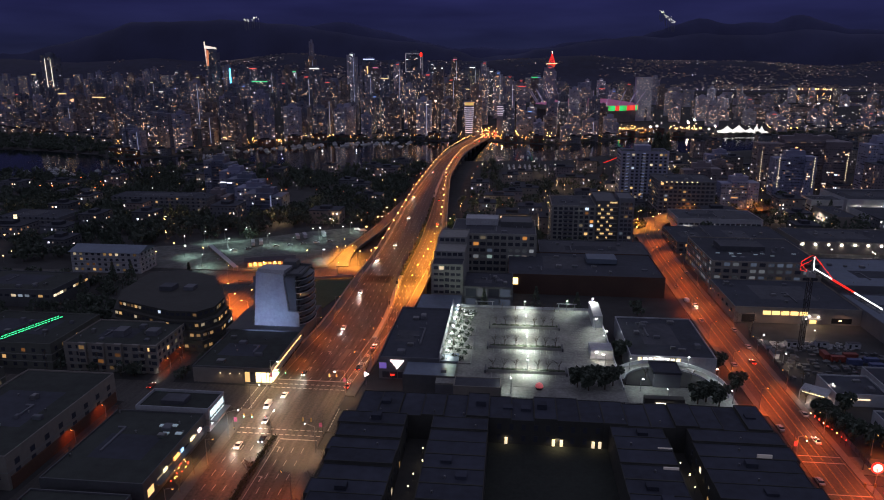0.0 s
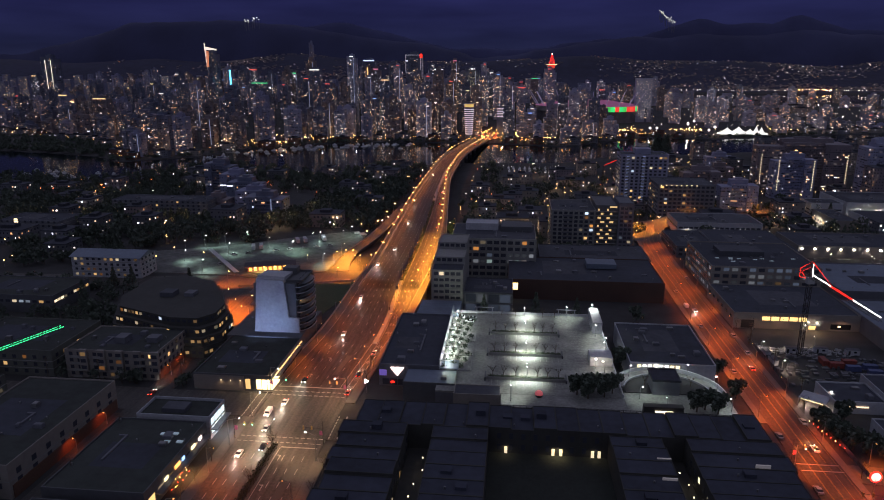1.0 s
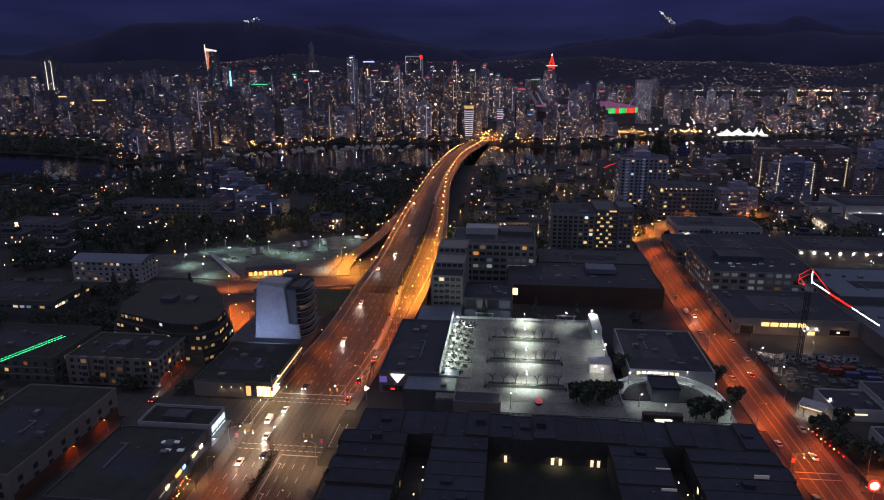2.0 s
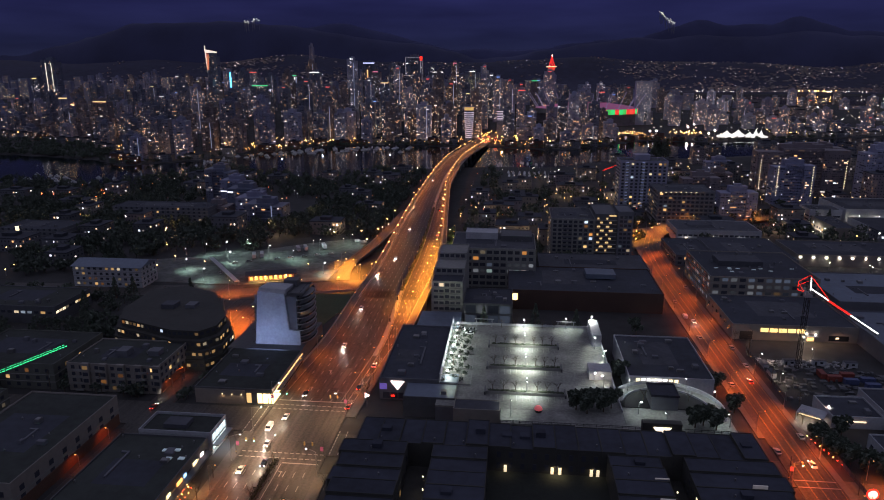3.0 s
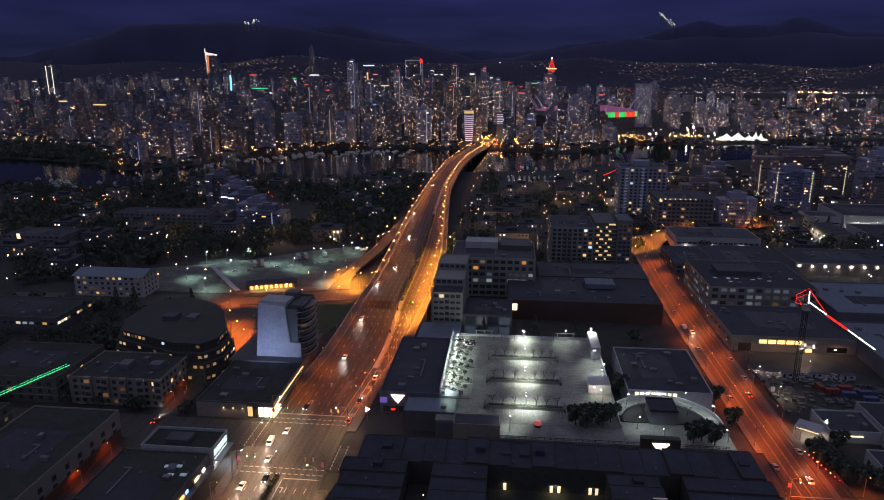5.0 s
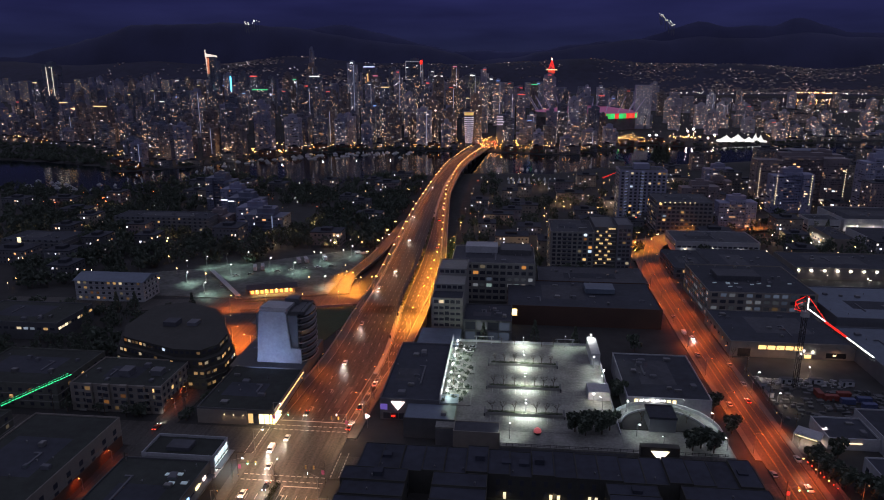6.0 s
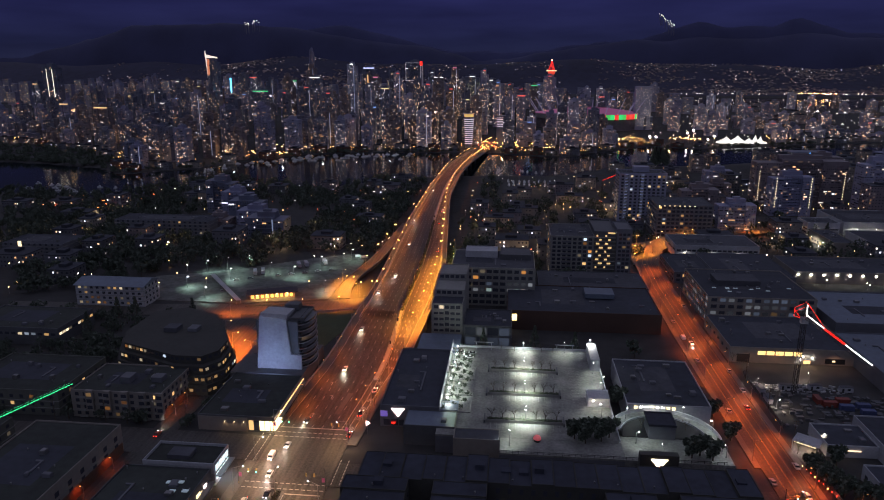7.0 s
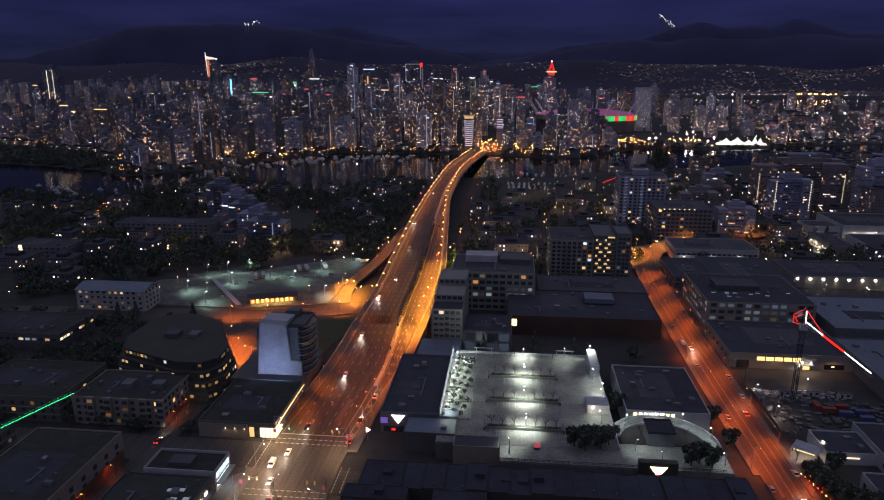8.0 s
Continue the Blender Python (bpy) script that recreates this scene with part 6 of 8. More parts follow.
# ---- traffic signals and banners ----
def signal_pole(arm, label):
    t = thing("traffic_signal", pose(0, 0, 0), label, "traffic signal", "traffic signals at the junctions")
    part("pole", Geo().tube((0, 0, 0), (0, 0, 9.5), 0.16, 0.1, 6), DARK_STEEL, t)
    part("arm", Geo().tube((0, 0, 6.2), (arm, 0, 6.6), 0.1, 0.07, 5), DARK_STEEL, t)
    for u in (0.55, 0.95):
        h = part("signal_head", Geo().box(arm * u - 0.25, -0.2, 5.7, arm * u + 0.25, 0.2, 7.1), YELLOW, t)
        part("lens", Geo().tube((arm * u, -0.28, 6.0), (arm * u, -0.2, 6.0), 0.2, 0.2, 8), GREEN_SIGNAL, h, "green lens")
    part("banner", Geo().box(0.2, -0.04, 3.6, 1.3, 0.04, 5.4), BANNER, t, "blue and red street banner")
    part("push_button", Geo().box(-0.15, -0.3, 1.0, 0.15, -0.1, 1.4), YELLOW, t)
    return t


BANNER = surface("banner_cloth", (0.30, 0.08, 0.22), 0.8, vary=0.4, grain=2)
place_all(signal_pole(7.5, "dark traffic signal pole with a street banner"), [pose(-99.3, 218.8, 0), pose(-65.6, 218, 0, rz=180), pose(-65.6, 255, 0, rz=180), pose(-99, 256.5, 0), pose(99, 222, 0), pose(117, 196, 0, rz=180)])


# ---- vehicles ----
def car(name, paint, label, lights=True, van=False):
    t = thing(name, pose(0, 0, 0), label, "car", "vehicles")
    L, Wd = (5.4, 2.0) if van else (4.5, 1.8)
    prof = [(-L / 2, 0.35), (L / 2, 0.35), (L / 2, 0.75), (L / 2 - 0.9, 0.95), (L / 2 - 1.5, 1.9), (-L / 2 + 0.1, 1.95), (-L / 2, 1.0)] if van else [(-L / 2, 0.35), (L / 2, 0.35), (L / 2, 0.72), (L / 2 - 1.1, 0.92), (-L / 2 + 0.6, 0.95), (-L / 2, 0.85)]

    def extrude(pr, w):
        g = Geo()
        n = len(pr)
        g.v += [(-w / 2, y, z) for y, z in pr] + [(w / 2, y, z) for y, z in pr]
        g.f += [tuple(range(n)), tuple(reversed(range(n, 2 * n)))] + [(i, (i + 1) % n, n + (i + 1) % n, n + i) for i in range(n)]
        return g
    part("body", extrude(prof, Wd), paint, t)
    if van:
        part("window", extrude([(L / 2 - 1.02, 1.05), (L / 2 - 1.45, 1.75), (L / 2 - 1.40, 1.78), (L / 2 - 0.95, 1.05)], Wd * 0.9), GLASS, t)
    else:
        part("window", extrude([(L / 2 - 1.15, 0.9), (L / 2 - 1.9, 1.38), (-L / 2 + 1.3, 1.4), (-L / 2 + 0.55, 0.93)], Wd * 0.88), GLASS, t)
        part("roof", extrude([(L / 2 - 1.95, 1.36), (L / 2 - 2.0, 1.44), (-L / 2 + 1.35, 1.45), (-L / 2 + 1.3, 1.37)], Wd * 0.84), paint, t)
    for sx in (-1, 1):
        for wy in (-L / 2 + 0.85, L / 2 - 0.85):
            part("wheel", Geo().tube((sx * (Wd / 2 - 0.18), wy, 0.33), (sx * (Wd / 2 + 0.01), wy, 0.33), 0.33, 0.33, 10), RUBBER, t)
        part("headlight", Geo().box(sx * Wd * 0.36 - 0.2, L / 2 - 0.05, 0.58, sx * Wd * 0.36 + 0.2, L / 2 + 0.04, 0.74), HEAD if lights else STEEL, t)
        part("taillight", Geo().box(sx * Wd * 0.38 - 0.22, -L / 2 - 0.04, 0.68, sx * Wd * 0.38 + 0.22, -L / 2 + 0.05, 0.84), TAIL if lights else BRICK, t)
    if lights:
        lo = new("beam", BEAM)
        lo.parent, lo.matrix_basis = t, pose(0, L / 2 + 0.2, 0.7, 80, 0, 0)
    return t


BEAM = lamp_data("headlight_beam", (1.0, 0.92, 0.8), 4500, 0.15, 60)
CAR_WHITE = surface("white_car_paint", (0.7, 0.7, 0.7), 0.3, vary=0.05, bump=0)
CAR_DARK = surface("black_car_paint", (0.02, 0.02, 0.025), 0.25, vary=0.1, bump=0)
CAR_GREY = surface("silver_car_paint", (0.35, 0.36, 0.38), 0.3, 0.5, vary=0.05, bump=0)
CAR_RED = surface("red_car_paint", (0.3, 0.03, 0.02), 0.3, vary=0.05, bump=0)


def on_avenue(o, y, back=True):
    o = o if y < 250 else (lane(0.5 + o / 26.0, True)(y) - deck_x(y) if back else lane(o / 14.0, False)(y) - deck_x(y))
    o += (-0.2 if y < 250 else 0)
    slope = math.degrees(math.atan2(deck_z(y + 2) - deck_z(y - 2), 4))
    return pose(deck_x(y) + o, y, deck_z(y) + 0.01, slope if not back else -slope, 0, 180 if back else 0)


place_all(car("car", CAR_WHITE, "white car with headlights on"), [on_avenue(-11, 208), on_avenue(-7.5, 247), on_avenue(-4, 322), on_avenue(-11, 430), on_avenue(-4, 560), on_avenue(-7.5, 820)])
place_all(car("car", CAR_GREY, "silver car with headlights on"), [on_avenue(-7.5, 226), on_avenue(-7.5, 368), on_avenue(-4, 470), on_avenue(-11, 655), on_avenue(7, 300, False), on_avenue(10.5, 540, False)])
place_all(car("car", CAR_DARK, "black car with headlights on"), [on_avenue(-4, 213), on_avenue(-4, 268), on_avenue(7, 276, False), on_avenue(7, 640, False), on_avenue(10.5, 800, False), on_avenue(7, 960, False), on_avenue(10, 1210, False), on_avenue(4, 1240, False), on_avenue(10, 1268, False), on_avenue(7, 1290, False)])
place_all(car("van", CAR_WHITE, "white van with headlights on", van=True), [on_avenue(-11, 238), on_avenue(10.5, 700, False)])
place_all(car("car", CAR_RED, "red car with tail lights on"), [on_avenue(10.5, 258, False), pose(111, 300, 0.01), pose(-148, 250, 0.01), pose(-145, 392, 0.01, rz=80)])
place_all(car("car", CAR_WHITE, "white car on the east street"), [pose(104.5, 376, 0.01, rz=180), pose(111, 232, 0.01)])
place_all(car("car", CAR_WHITE, "parked white car without lights", lights=False), [pose(-200 + 9 * i, 466 + 4.6 * i, 0.03, rz=-60) for i in (0, 3, 4, 6)] + [pose(-19, 326, 8.02, rz=90), pose(-24, 332, 8.02, rz=90)])
place_all(car("car", CAR_GREY, "parked grey car without lights", lights=False), [pose(-200 + 9 * i, 466 + 4.6 * i, 0.03, rz=-60) for i in (1, 5, 7)] + [pose(-200, 440, 0.03, rz=30), pose(-18, 331, 8.02, rz=90)] + [pose(101.6, y, 0.01) for y in (206, 240, 296, 352, 410)] + [pose(114.6, y, 0.01) for y in (252, 318, 340, 440)])
place_all(car("van", CAR_WHITE, "parked white van without lights", lights=False, van=True), [pose(-124, 538, 0.03, rz=-60), pose(-119, 535, 0.03, rz=-60), pose(101.6, 384, 0.01)])


# ---- trees ----
def branchy(g, p, d, length, r, depth, r_):
    q = p + d * length
    g.tube(p, q, r, r * 0.65, 5 if depth > 1 else 3)
    if depth:
        for i in range(3 if depth > 1 else 4):
            nd = (d + Vector((r_.uniform(-1, 1), r_.uniform(-1, 1), r_.uniform(-0.2, 0.7))) * 0.75).normalized()
            branchy(g, p.lerp(q, r_.uniform(0.55, 1.0)), nd, length * r_.uniform(0.55, 0.8), r * 0.5, depth - 1, r_)


def bare_tree(height, seed, label):
    r_ = random.Random(seed)
    t = thing("bare_tree", pose(0, 0, 0), label, "tree", "bare street trees")
    part("trunk", Geo().tube((0, 0, 0), (0, 0, height * 0.35), 0.16, 0.11, 7), BARK, t)
    g = Geo()
    for i in range(5):
        a = 2 * math.pi * i / 5 + r_.random()
        branchy(g, Vector((0, 0, height * (0.27 + 0.03 * i))), Vector((math.cos(a) * 0.55, math.sin(a) * 0.55, 1)).normalized(), height * 0.28, 0.07, 2, r_)
    part("crown", g, BARK, t, "bare leafless twigs")
    return t


def leafy_tree(height, spread, seed, label, name="evergreen_tree", n=520, conifer=False):
    r_ = random.Random(seed)
    t = thing(name, pose(0, 0, 0), label, "tree", "evergreen trees")
    g = Geo().tube((0, 0, 0), (0, 0, height * 0.6), 0.3, 0.12, 7)
    for i in range(7):
        a = 2.4 * i
        g.tube((0, 0, height * (0.25 + 0.05 * i)), (math.cos(a) * spread * 0.6, math.sin(a) * spread * 0.6, height * (0.45 + 0.05 * i)), 0.1, 0.03, 4)
    part("trunk", g, BARK, t)
    v, f = [], []
    lumps = [(r_.uniform(-0.55, 0.55) * spread, r_.uniform(-0.55, 0.55) * spread, height * r_.uniform(0.45, 0.85), r_.uniform(0.3, 0.5) * spread) for _ in range(9)]
    for i in range(n):
        if conifer:
            u = r_.random() ** 0.7
            a = r_.uniform(0, 2 * math.pi)
            rad = spread * (1 - u) * r_.uniform(0.55, 1.05)
            c = Vector((math.cos(a) * rad, math.sin(a) * rad, height * (0.1 + 0.9 * u)))
        else:
            lx, ly, lz, lr = r_.choice(lumps)
            d = Vector((r_.gauss(0, 1), r_.gauss(0, 1), r_.gauss(0, 0.8))).normalized()
            c = Vector((lx, ly, lz)) + d * lr * r_.uniform(0.6, 1.1)
        s = r_.uniform(0.35, 0.8) * spread / 4
        e = Euler((r_.uniform(0, 6), r_.uniform(0, 6), r_.uniform(0, 6))).to_matrix()
        k = len(v)
        for px, py, pz in ((-s, -s * 0.6, 0), (s, -s * 0.5, 0.1 * s), (s * 0.7, s * 0.6, 0), (-s * 0.6, s * 0.7, 0.25 * s)):
            v.append(tuple(c + e @ Vector((px, py, pz))))
        f += [(k, k + 1, k + 2), (k, k + 2, k + 3)]
    me = bpy.data.meshes.new("crown")
    me.from_pydata(v, [], f)
    me.materials.append(LEAF)
    part("crown", me, LEAF, t, "dense dark leaves")
    return t


place_all(bare_tree(6, 3, "leafless tree in a planter on the deck"), [pose(x, y + 1.2, 9.05, rz=x * 40 + y) for y in PLANTERS for x in (-5.5, -1, 4, 13, 17, 21.5)] + [pose(-24, y, 8, rz=y) for y in (288, 311, 328)] + [pose(x, 337, 8, rz=x * 9) for x in (-3, 4, 18, 24)] + [pose(x, y, 7.9) for x, y in ((56, 262), (64, 264), (74, 262))])
place_all(bare_tree(8, 5, "leafless street tree beside the road"), [pose(edge(-1, 1.5)(y), y, 0.15, rz=y * 7) for y in (180, 190, 203, 270, 283, 297)] + [pose(-82.8, y, 0.5, rz=y) for y in (212, 190)] + [pose(-60.5, y, 0.15, rz=y) for y in (160, 172, 186, 200, 270, 285)] + [pose(edge(1, 1.5)(y), y, deck_z(y), rz=y) for y in (400, 408, 417, 428, 440)] + [pose(119, y, 0.15, rz=y * 3) for y in (215, 245, 262, 330, 350)])
place_all(leafy_tree(8, 4.6, 11, "dense dark evergreen beside the parking deck"), [pose(*p) for p in ((28, 251, 8), (34, 253, 8), (38.5, 250, 8), (42, 253.5, 8), (32, 248, 8), (52, 300, 0), (75, 243.5, 7.9), (79, 240.5, 7.9), (71.5, 241.5, 7.9), (95, 270, 0), (93, 290, 0), (51, 290, 4), (119, 248, 0), (120, 242.5, 0), (122, 238, 0), (124.5, 233.5, 0), (128.5, 230.5, 0), (133, 228.5, 0), (131, 255, 0))])

place_all(leafy_tree(6, 3.0, 31, "bushy street tree lit yellow-green beside the bridge", n=200), [pose(edge(1, -3.4)(y), y, land(-45, y), rz=7 * y) for y in (482, 492, 502, 513, 524, 536, 549, 562, 576, 590)])
# lamps added beside the trees to turn them yellow-green
spots = [pose(edge(1, -7)(y), y, land(-45, y), rz=180) for y in (486, 508, 530, 555, 580)]
place_all(street_lamp(9, 1.2, SODIUM_NEAR, lamp_data("tree_fill_light", (0.85, 0.9, 0.16), 5500, cone=150), "yellow lamp in the lane below the bridge", tilt=10), spots)

place_all(leafy_tree(34, 9, 41, "tall dark tree on the creek shore", "poplar_tree", n=700, conifer=True), [pose(x, y, -11, rz=31 * x) for x, y in ((243, 1180), (252, 1184), (236, 1176), (259, 1190))])

# wooded, low-built land on both banks
ROAD_KEEP = [(deck_x(y), y, 30) for y in range(100, 1450, 25)] + [(x, y, 16) for x, y, z in east_pts] + [(107, y, 16) for y in range(120, 560, 20)] + [(-110 - 20 * i, 408, 16) for i in range(11)]
BUILT += [(-268, 396, -106, 492), (-196, 490, -106, 552), (185, 455, 300, 504), (-14, 950, 84, 1058), (-350, 600, -206, 765), (-140, 298, -98, 340), (-206, 284, -134, 366), (-60, 230, 100, 350), (-190, 374, -100, 404)]


def clear(x, y, r):
    if any((x - a) ** 2 + (y - c) ** 2 < (r + d) ** 2 for a, c, d in ROAD_KEEP):
        return False
    return not any(a - r < x < d + r and c - r < y < e + r for a, c, d, e in BUILT)


def joined_windows(t, faces, mat, name="glazing", runs=0.0):
    """faces: (side, x0, x1, y, z0, z1, columns, floors, share)"""
    g = Geo()
    for side, a, c, fixed, z0, z1, cols, floors, share in faces:
        for i in range(floors):
            skip = 0
            for j in range(cols):
                if skip or rng.random() > share:
                    skip = max(0, skip - 1)
                    continue
                if runs and rng.random() < runs:
                    skip = min(cols - 1 - j, rng.choice((1, 1, 2)))
                u0 = a + (c - a) * (j + 0.18) / cols
                u1 = a + (c - a) * (j + skip + rng.uniform(0.42, 0.66)) / cols
                w0 = z0 + (z1 - z0) * (i + 0.25) / floors
                w1 = z0 + (z1 - z0) * (i + 0.62) / floors
                if side == "S":
                    g.box(u0, fixed - 0.12, w0, u1, fixed - 0.01, w1)
                elif side == "N":
                    g.box(u0, fixed + 0.01, w0, u1, fixed + 0.12, w1)
                elif side == "W":
                    g.box(fixed - 0.12, u0, w0, fixed - 0.01, u1, w1)
                else:
                    g.box(fixed + 0.01, u0, w0, fixed + 0.12, u1, w1)
    if g.f:
        part(name, g, mat, t, kind="stuff")


def midrise(x, y, w, d, h, wall, label):
    z = land(x, y)
    t = thing("low_building", pose(x, y, z), label, "building", "low buildings on the banks")
    part("wall", Geo().box(-w / 2, -d / 2, -2, w / 2, d / 2, h), wall, t)
    part("roof", Geo().box(-w / 2 - 0.2, -d / 2 - 0.2, h, w / 2 + 0.2, d / 2 + 0.2, h + 0.6).box(-w * 0.2, -d * 0.2, h + 0.6, w * 0.15, d * 0.2, h + 3), ROOF_DARK, t)
    fl = max(1, int(h / 3.1))
    joined_windows(t, [("S", -w / 2, w / 2, -d / 2, 0, h, int(w / 3), fl, 0.8), ("W", -d / 2, d / 2, -w / 2, 0, h, int(d / 3.4), fl, 0.7), ("E", -d / 2, d / 2, w / 2, 0, h, int(d / 3.4), fl, 0.7)], WIN_MID)


for tries in range(520):
    y = rng.uniform(400, 1250)
    x = rng.uniform(-0.85 * y, 0.68 * y)
    if y > lerp(SHORE_S, x) - 40 or not clear(x, y, 15) or (x < -100 and y < 800 and rng.random() < 0.45):
        continue
    w, d = rng.uniform(16, 34), rng.uniform(14, 24)
    BUILT.append((x - w / 2 - 3, y - d / 2 - 3, x + w / 2 + 3, y + d / 2 + 3))
    tall = x > 250 and y > 700 and rng.random() < 0.55
    h = rng.uniform(24, 42) if tall else rng.uniform(7, 16)
    midrise(x, y, w, d, h, rng.choice((WALL_GREY, WALL_BEIGE, WALL_DARK, TOWER_C, WALL_GREY)), "dim mid-rise block near the creek with lit windows" if tall else "dim low-rise housing block with a few lit windows")
tree_spots, small_lamps = [], []
while len(tree_spots) < 110:
    y = rng.uniform(310, 900)
    x = rng.uniform(-0.85 * y, 0.62 * y)
    if y > lerp(SHORE_S, x) - 8 or not clear(x, y, 3) or (x > 0 and rng.random() < 0.55):
        continue
    tree_spots.append(pose(x, y, land(x, y) - 0.2, rz=rng.uniform(0, 360)))
place_all(leafy_tree(10, 5, 21, "dark evergreen tree among the houses", n=260), tree_spots[:62])
place_all(leafy_tree(14, 4, 23, "tall dark conifer among the houses", "conifer_tree", n=260, conifer=True), tree_spots[62:])


def woods(name, label, spots):
    """Dense dark trees nobody could count: trunks and clumps of leaves."""
    t = thing(name, pose(0, 0, 0), label, "trees")
    tr, v, f = Geo(), [], []
    for x, y, h, sp in spots:
        z = land(x, y)
        tr.tube((x, y, z - 0.3), (x, y, z + h * 0.6), 0.25, 0.1, 5)
        for i in range(60):
            d = Vector((rng.gauss(0, 1), rng.gauss(0, 1), rng.gauss(0, 1))).normalized() * rng.uniform(0.55, 1.1)
            c = Vector((x + d.x * sp, y + d.y * sp, z + h * 0.6 + d.z * h * 0.38))
            e = Euler((rng.uniform(0, 6), rng.uniform(0, 6), rng.uniform(0, 6))).to_matrix()
            s_ = sp * rng.uniform(0.16, 0.36)
            k = len(v)
            v += [tuple(c + e @ Vector(p)) for p in ((-s_, -s_ * 0.6, 0), (s_, -s_ * 0.4, 0), (0.2 * s_, s_, 0.2 * s_))]
            f.append((k, k + 1, k + 2))
    me = bpy.data.meshes.new("foliage")
    me.from_pydata(v, [], f)
    me.materials.append(LEAF)
    part("trunk_cluster", tr, BARK, t, kind="stuff")
    part("foliage", me, LEAF, t, "dark dense leaves", kind="stuff")


grove = []
while len(grove) < 1250:
    y = rng.uniform(400, 1000)
    x = rng.uniform(-0.8 * y, -100) if rng.random() < 0.8 else rng.uniform(-40, 300)
    if y > lerp(SHORE_S, x) - 6 or not clear(x, y, 4):
        continue
    grove.append((x, y, rng.uniform(7, 15), rng.uniform(3, 6)))
while len(grove) < 1430:
    y = rng.uniform(236, 400)
    x = rng.uniform(-0.85 * y - 20, -104)
    if clear(x, y, 2.5) and not -154 < x < -140 and not (y < 258 and x > -262) and not (-200 < x < -136 and y > 368) and not (x > -142 and y > 300):
        grove.append((x, y, rng.uniform(4, 8), rng.uniform(1.8, 3.4)))
woods("bank_woods", "dark dense trees on the near bank", grove)
grove = []
for i in range(260):
    x = rng.uniform(-1250, 700)
    grove.append((x, lerp(SHORE_N, x) + rng.uniform(4, 22), rng.uniform(5, 10), rng.uniform(3, 5)))
for i in range(420):
    x = rng.uniform(-1500, -690)
    grove.append((x, rng.uniform(lerp(SHORE_N, x) + 6, max(lerp(CITY_N, x) + 20, lerp(SHORE_N, x) + 30)), rng.uniform(6, 12), rng.uniform(4, 7)))
woods("shore_woods", "dark trees along the far shore path", [p for p in grove if abs(p[0] + 66) > 34])


# ---- far lamps along streets and shores ----
def far_lamps(name, spots, color_mat, label, height=7, size=0.8):
    """Small street lamps too far off to tell apart."""
    t = thing(name, pose(0, 0, 0), label, "street lamps")
    g, hd = Geo(), Geo()
    for x, y, z in spots:
        g.tube((x, y, z - 0.3), (x, y, z + height), 0.15, 0.1, 4)
        hd.tube((x, y, z + height), (x, y, z + height + size), size * 0.7, size * 0.5, 6)
    part("pole_cluster", g, STEEL, t, kind="stuff")
    part("lamp_cluster", hd, color_mat, t, kind="stuff")


def scatter(n, x0, x1, y0, y1, north=None):
    out = []
    while len(out) < n:
        x, y = rng.uniform(x0, x1), rng.uniform(y0, y1)
        if north is True:
            y = lerp(CITY_N, x) + abs(rng.gauss(0, 1)) * (y1 - y0) + 10
        elif north is False and (y > lerp(SHORE_S, x) - 12 or abs(x - deck_x(y)) < 24):
            continue
        out.append((x, y, land(x, y)))
    return out


AMBER_FAR = glow("far_sodium_lamp", (1.0, 0.38, 0.09), 12)
WHITE_FAR = glow("far_white_lamp", (1.0, 0.85, 0.62), 6)
far_lamps("shore_lamps", scatter(330, -1100, 320, 0, 40, True), AMBER_FAR, "orange lamps along the far shore streets", 6, 0.6)
far_lamps("city_lamps", scatter(120, -1400, 1200, 0, 240, True), WHITE_FAR, "white lamps in the far streets", 6, 0.6)
far_lamps("bank_lamps", scatter(300, -750, 850, 420, 1300, False), glow("bank_lamp", (1.0, 0.5, 0.17), 14), "small warm lamps among the dark housing", 4.5, 0.5)
far_lamps("bank_white_lamps", scatter(280, -750, 850, 430, 1300, False), glow("bank_white", (1.0, 0.86, 0.66), 14), "small white lamps among the dark housing", 5, 0.4)
far_lamps("bank_red_lamps", scatter(110, -720, 300, 560, 1000, False), glow("bank_red", (1.0, 0.14, 0.05), 10), "small red lights among the dark housing", 2, 0.45)
far_lamps("junction_lamps", [(rng.uniform(-100, 15), rng.uniform(1345, 1520), -7.5) for i in range(60)], glow("junction_sodium", (1.0, 0.42, 0.08), 25), "orange lamps at the bridge end", 7, 1.0)
far_lamps("traffic_lights", [(rng.uniform(-70, -30), rng.uniform(1350, 1480), -6.5) for i in range(24)], glow("red_traffic", (1.0, 0.08, 0.04), 14), "red lights in the queue at the bridge end", 1.5, 0.8)
far_lamps("marina_lamps", [(x, y, land(x, y)) for x, y in [(rng.uniform(-560, -440), rng.uniform(720, 830)) for i in range(16)]], glow("marina_red", (1.0, 0.16, 0.05), 12), "small red lamps near the marina", 5, 0.6)
far_lamps("port_lamps", [(rng.uniform(1480, 1720), 3935 + rng.uniform(0, 20), -6) for i in range(14)], glow("port_amber", (1.0, 0.42, 0.12), 30), "amber lamps of the far port", 16, 3.0)
far_lamps("inlet_shore_lamps", [(rng.uniform(560, 2700), 3940 + rng.uniform(0, 40), -6) for i in range(80)], glow("inlet_white", (1.0, 0.85, 0.65), 14), "white lamps on the far inlet shore", 12, 2.0)
far_lamps("flats_lamps", [(x, y, land(x, y)) for x, y in [(rng.uniform(330, 2000), rng.uniform(1650, 2640)) for i in range(150)]], glow("flats_white", (1.0, 0.84, 0.66), 16), "lamps on the far rail flats", 8, 0.6)
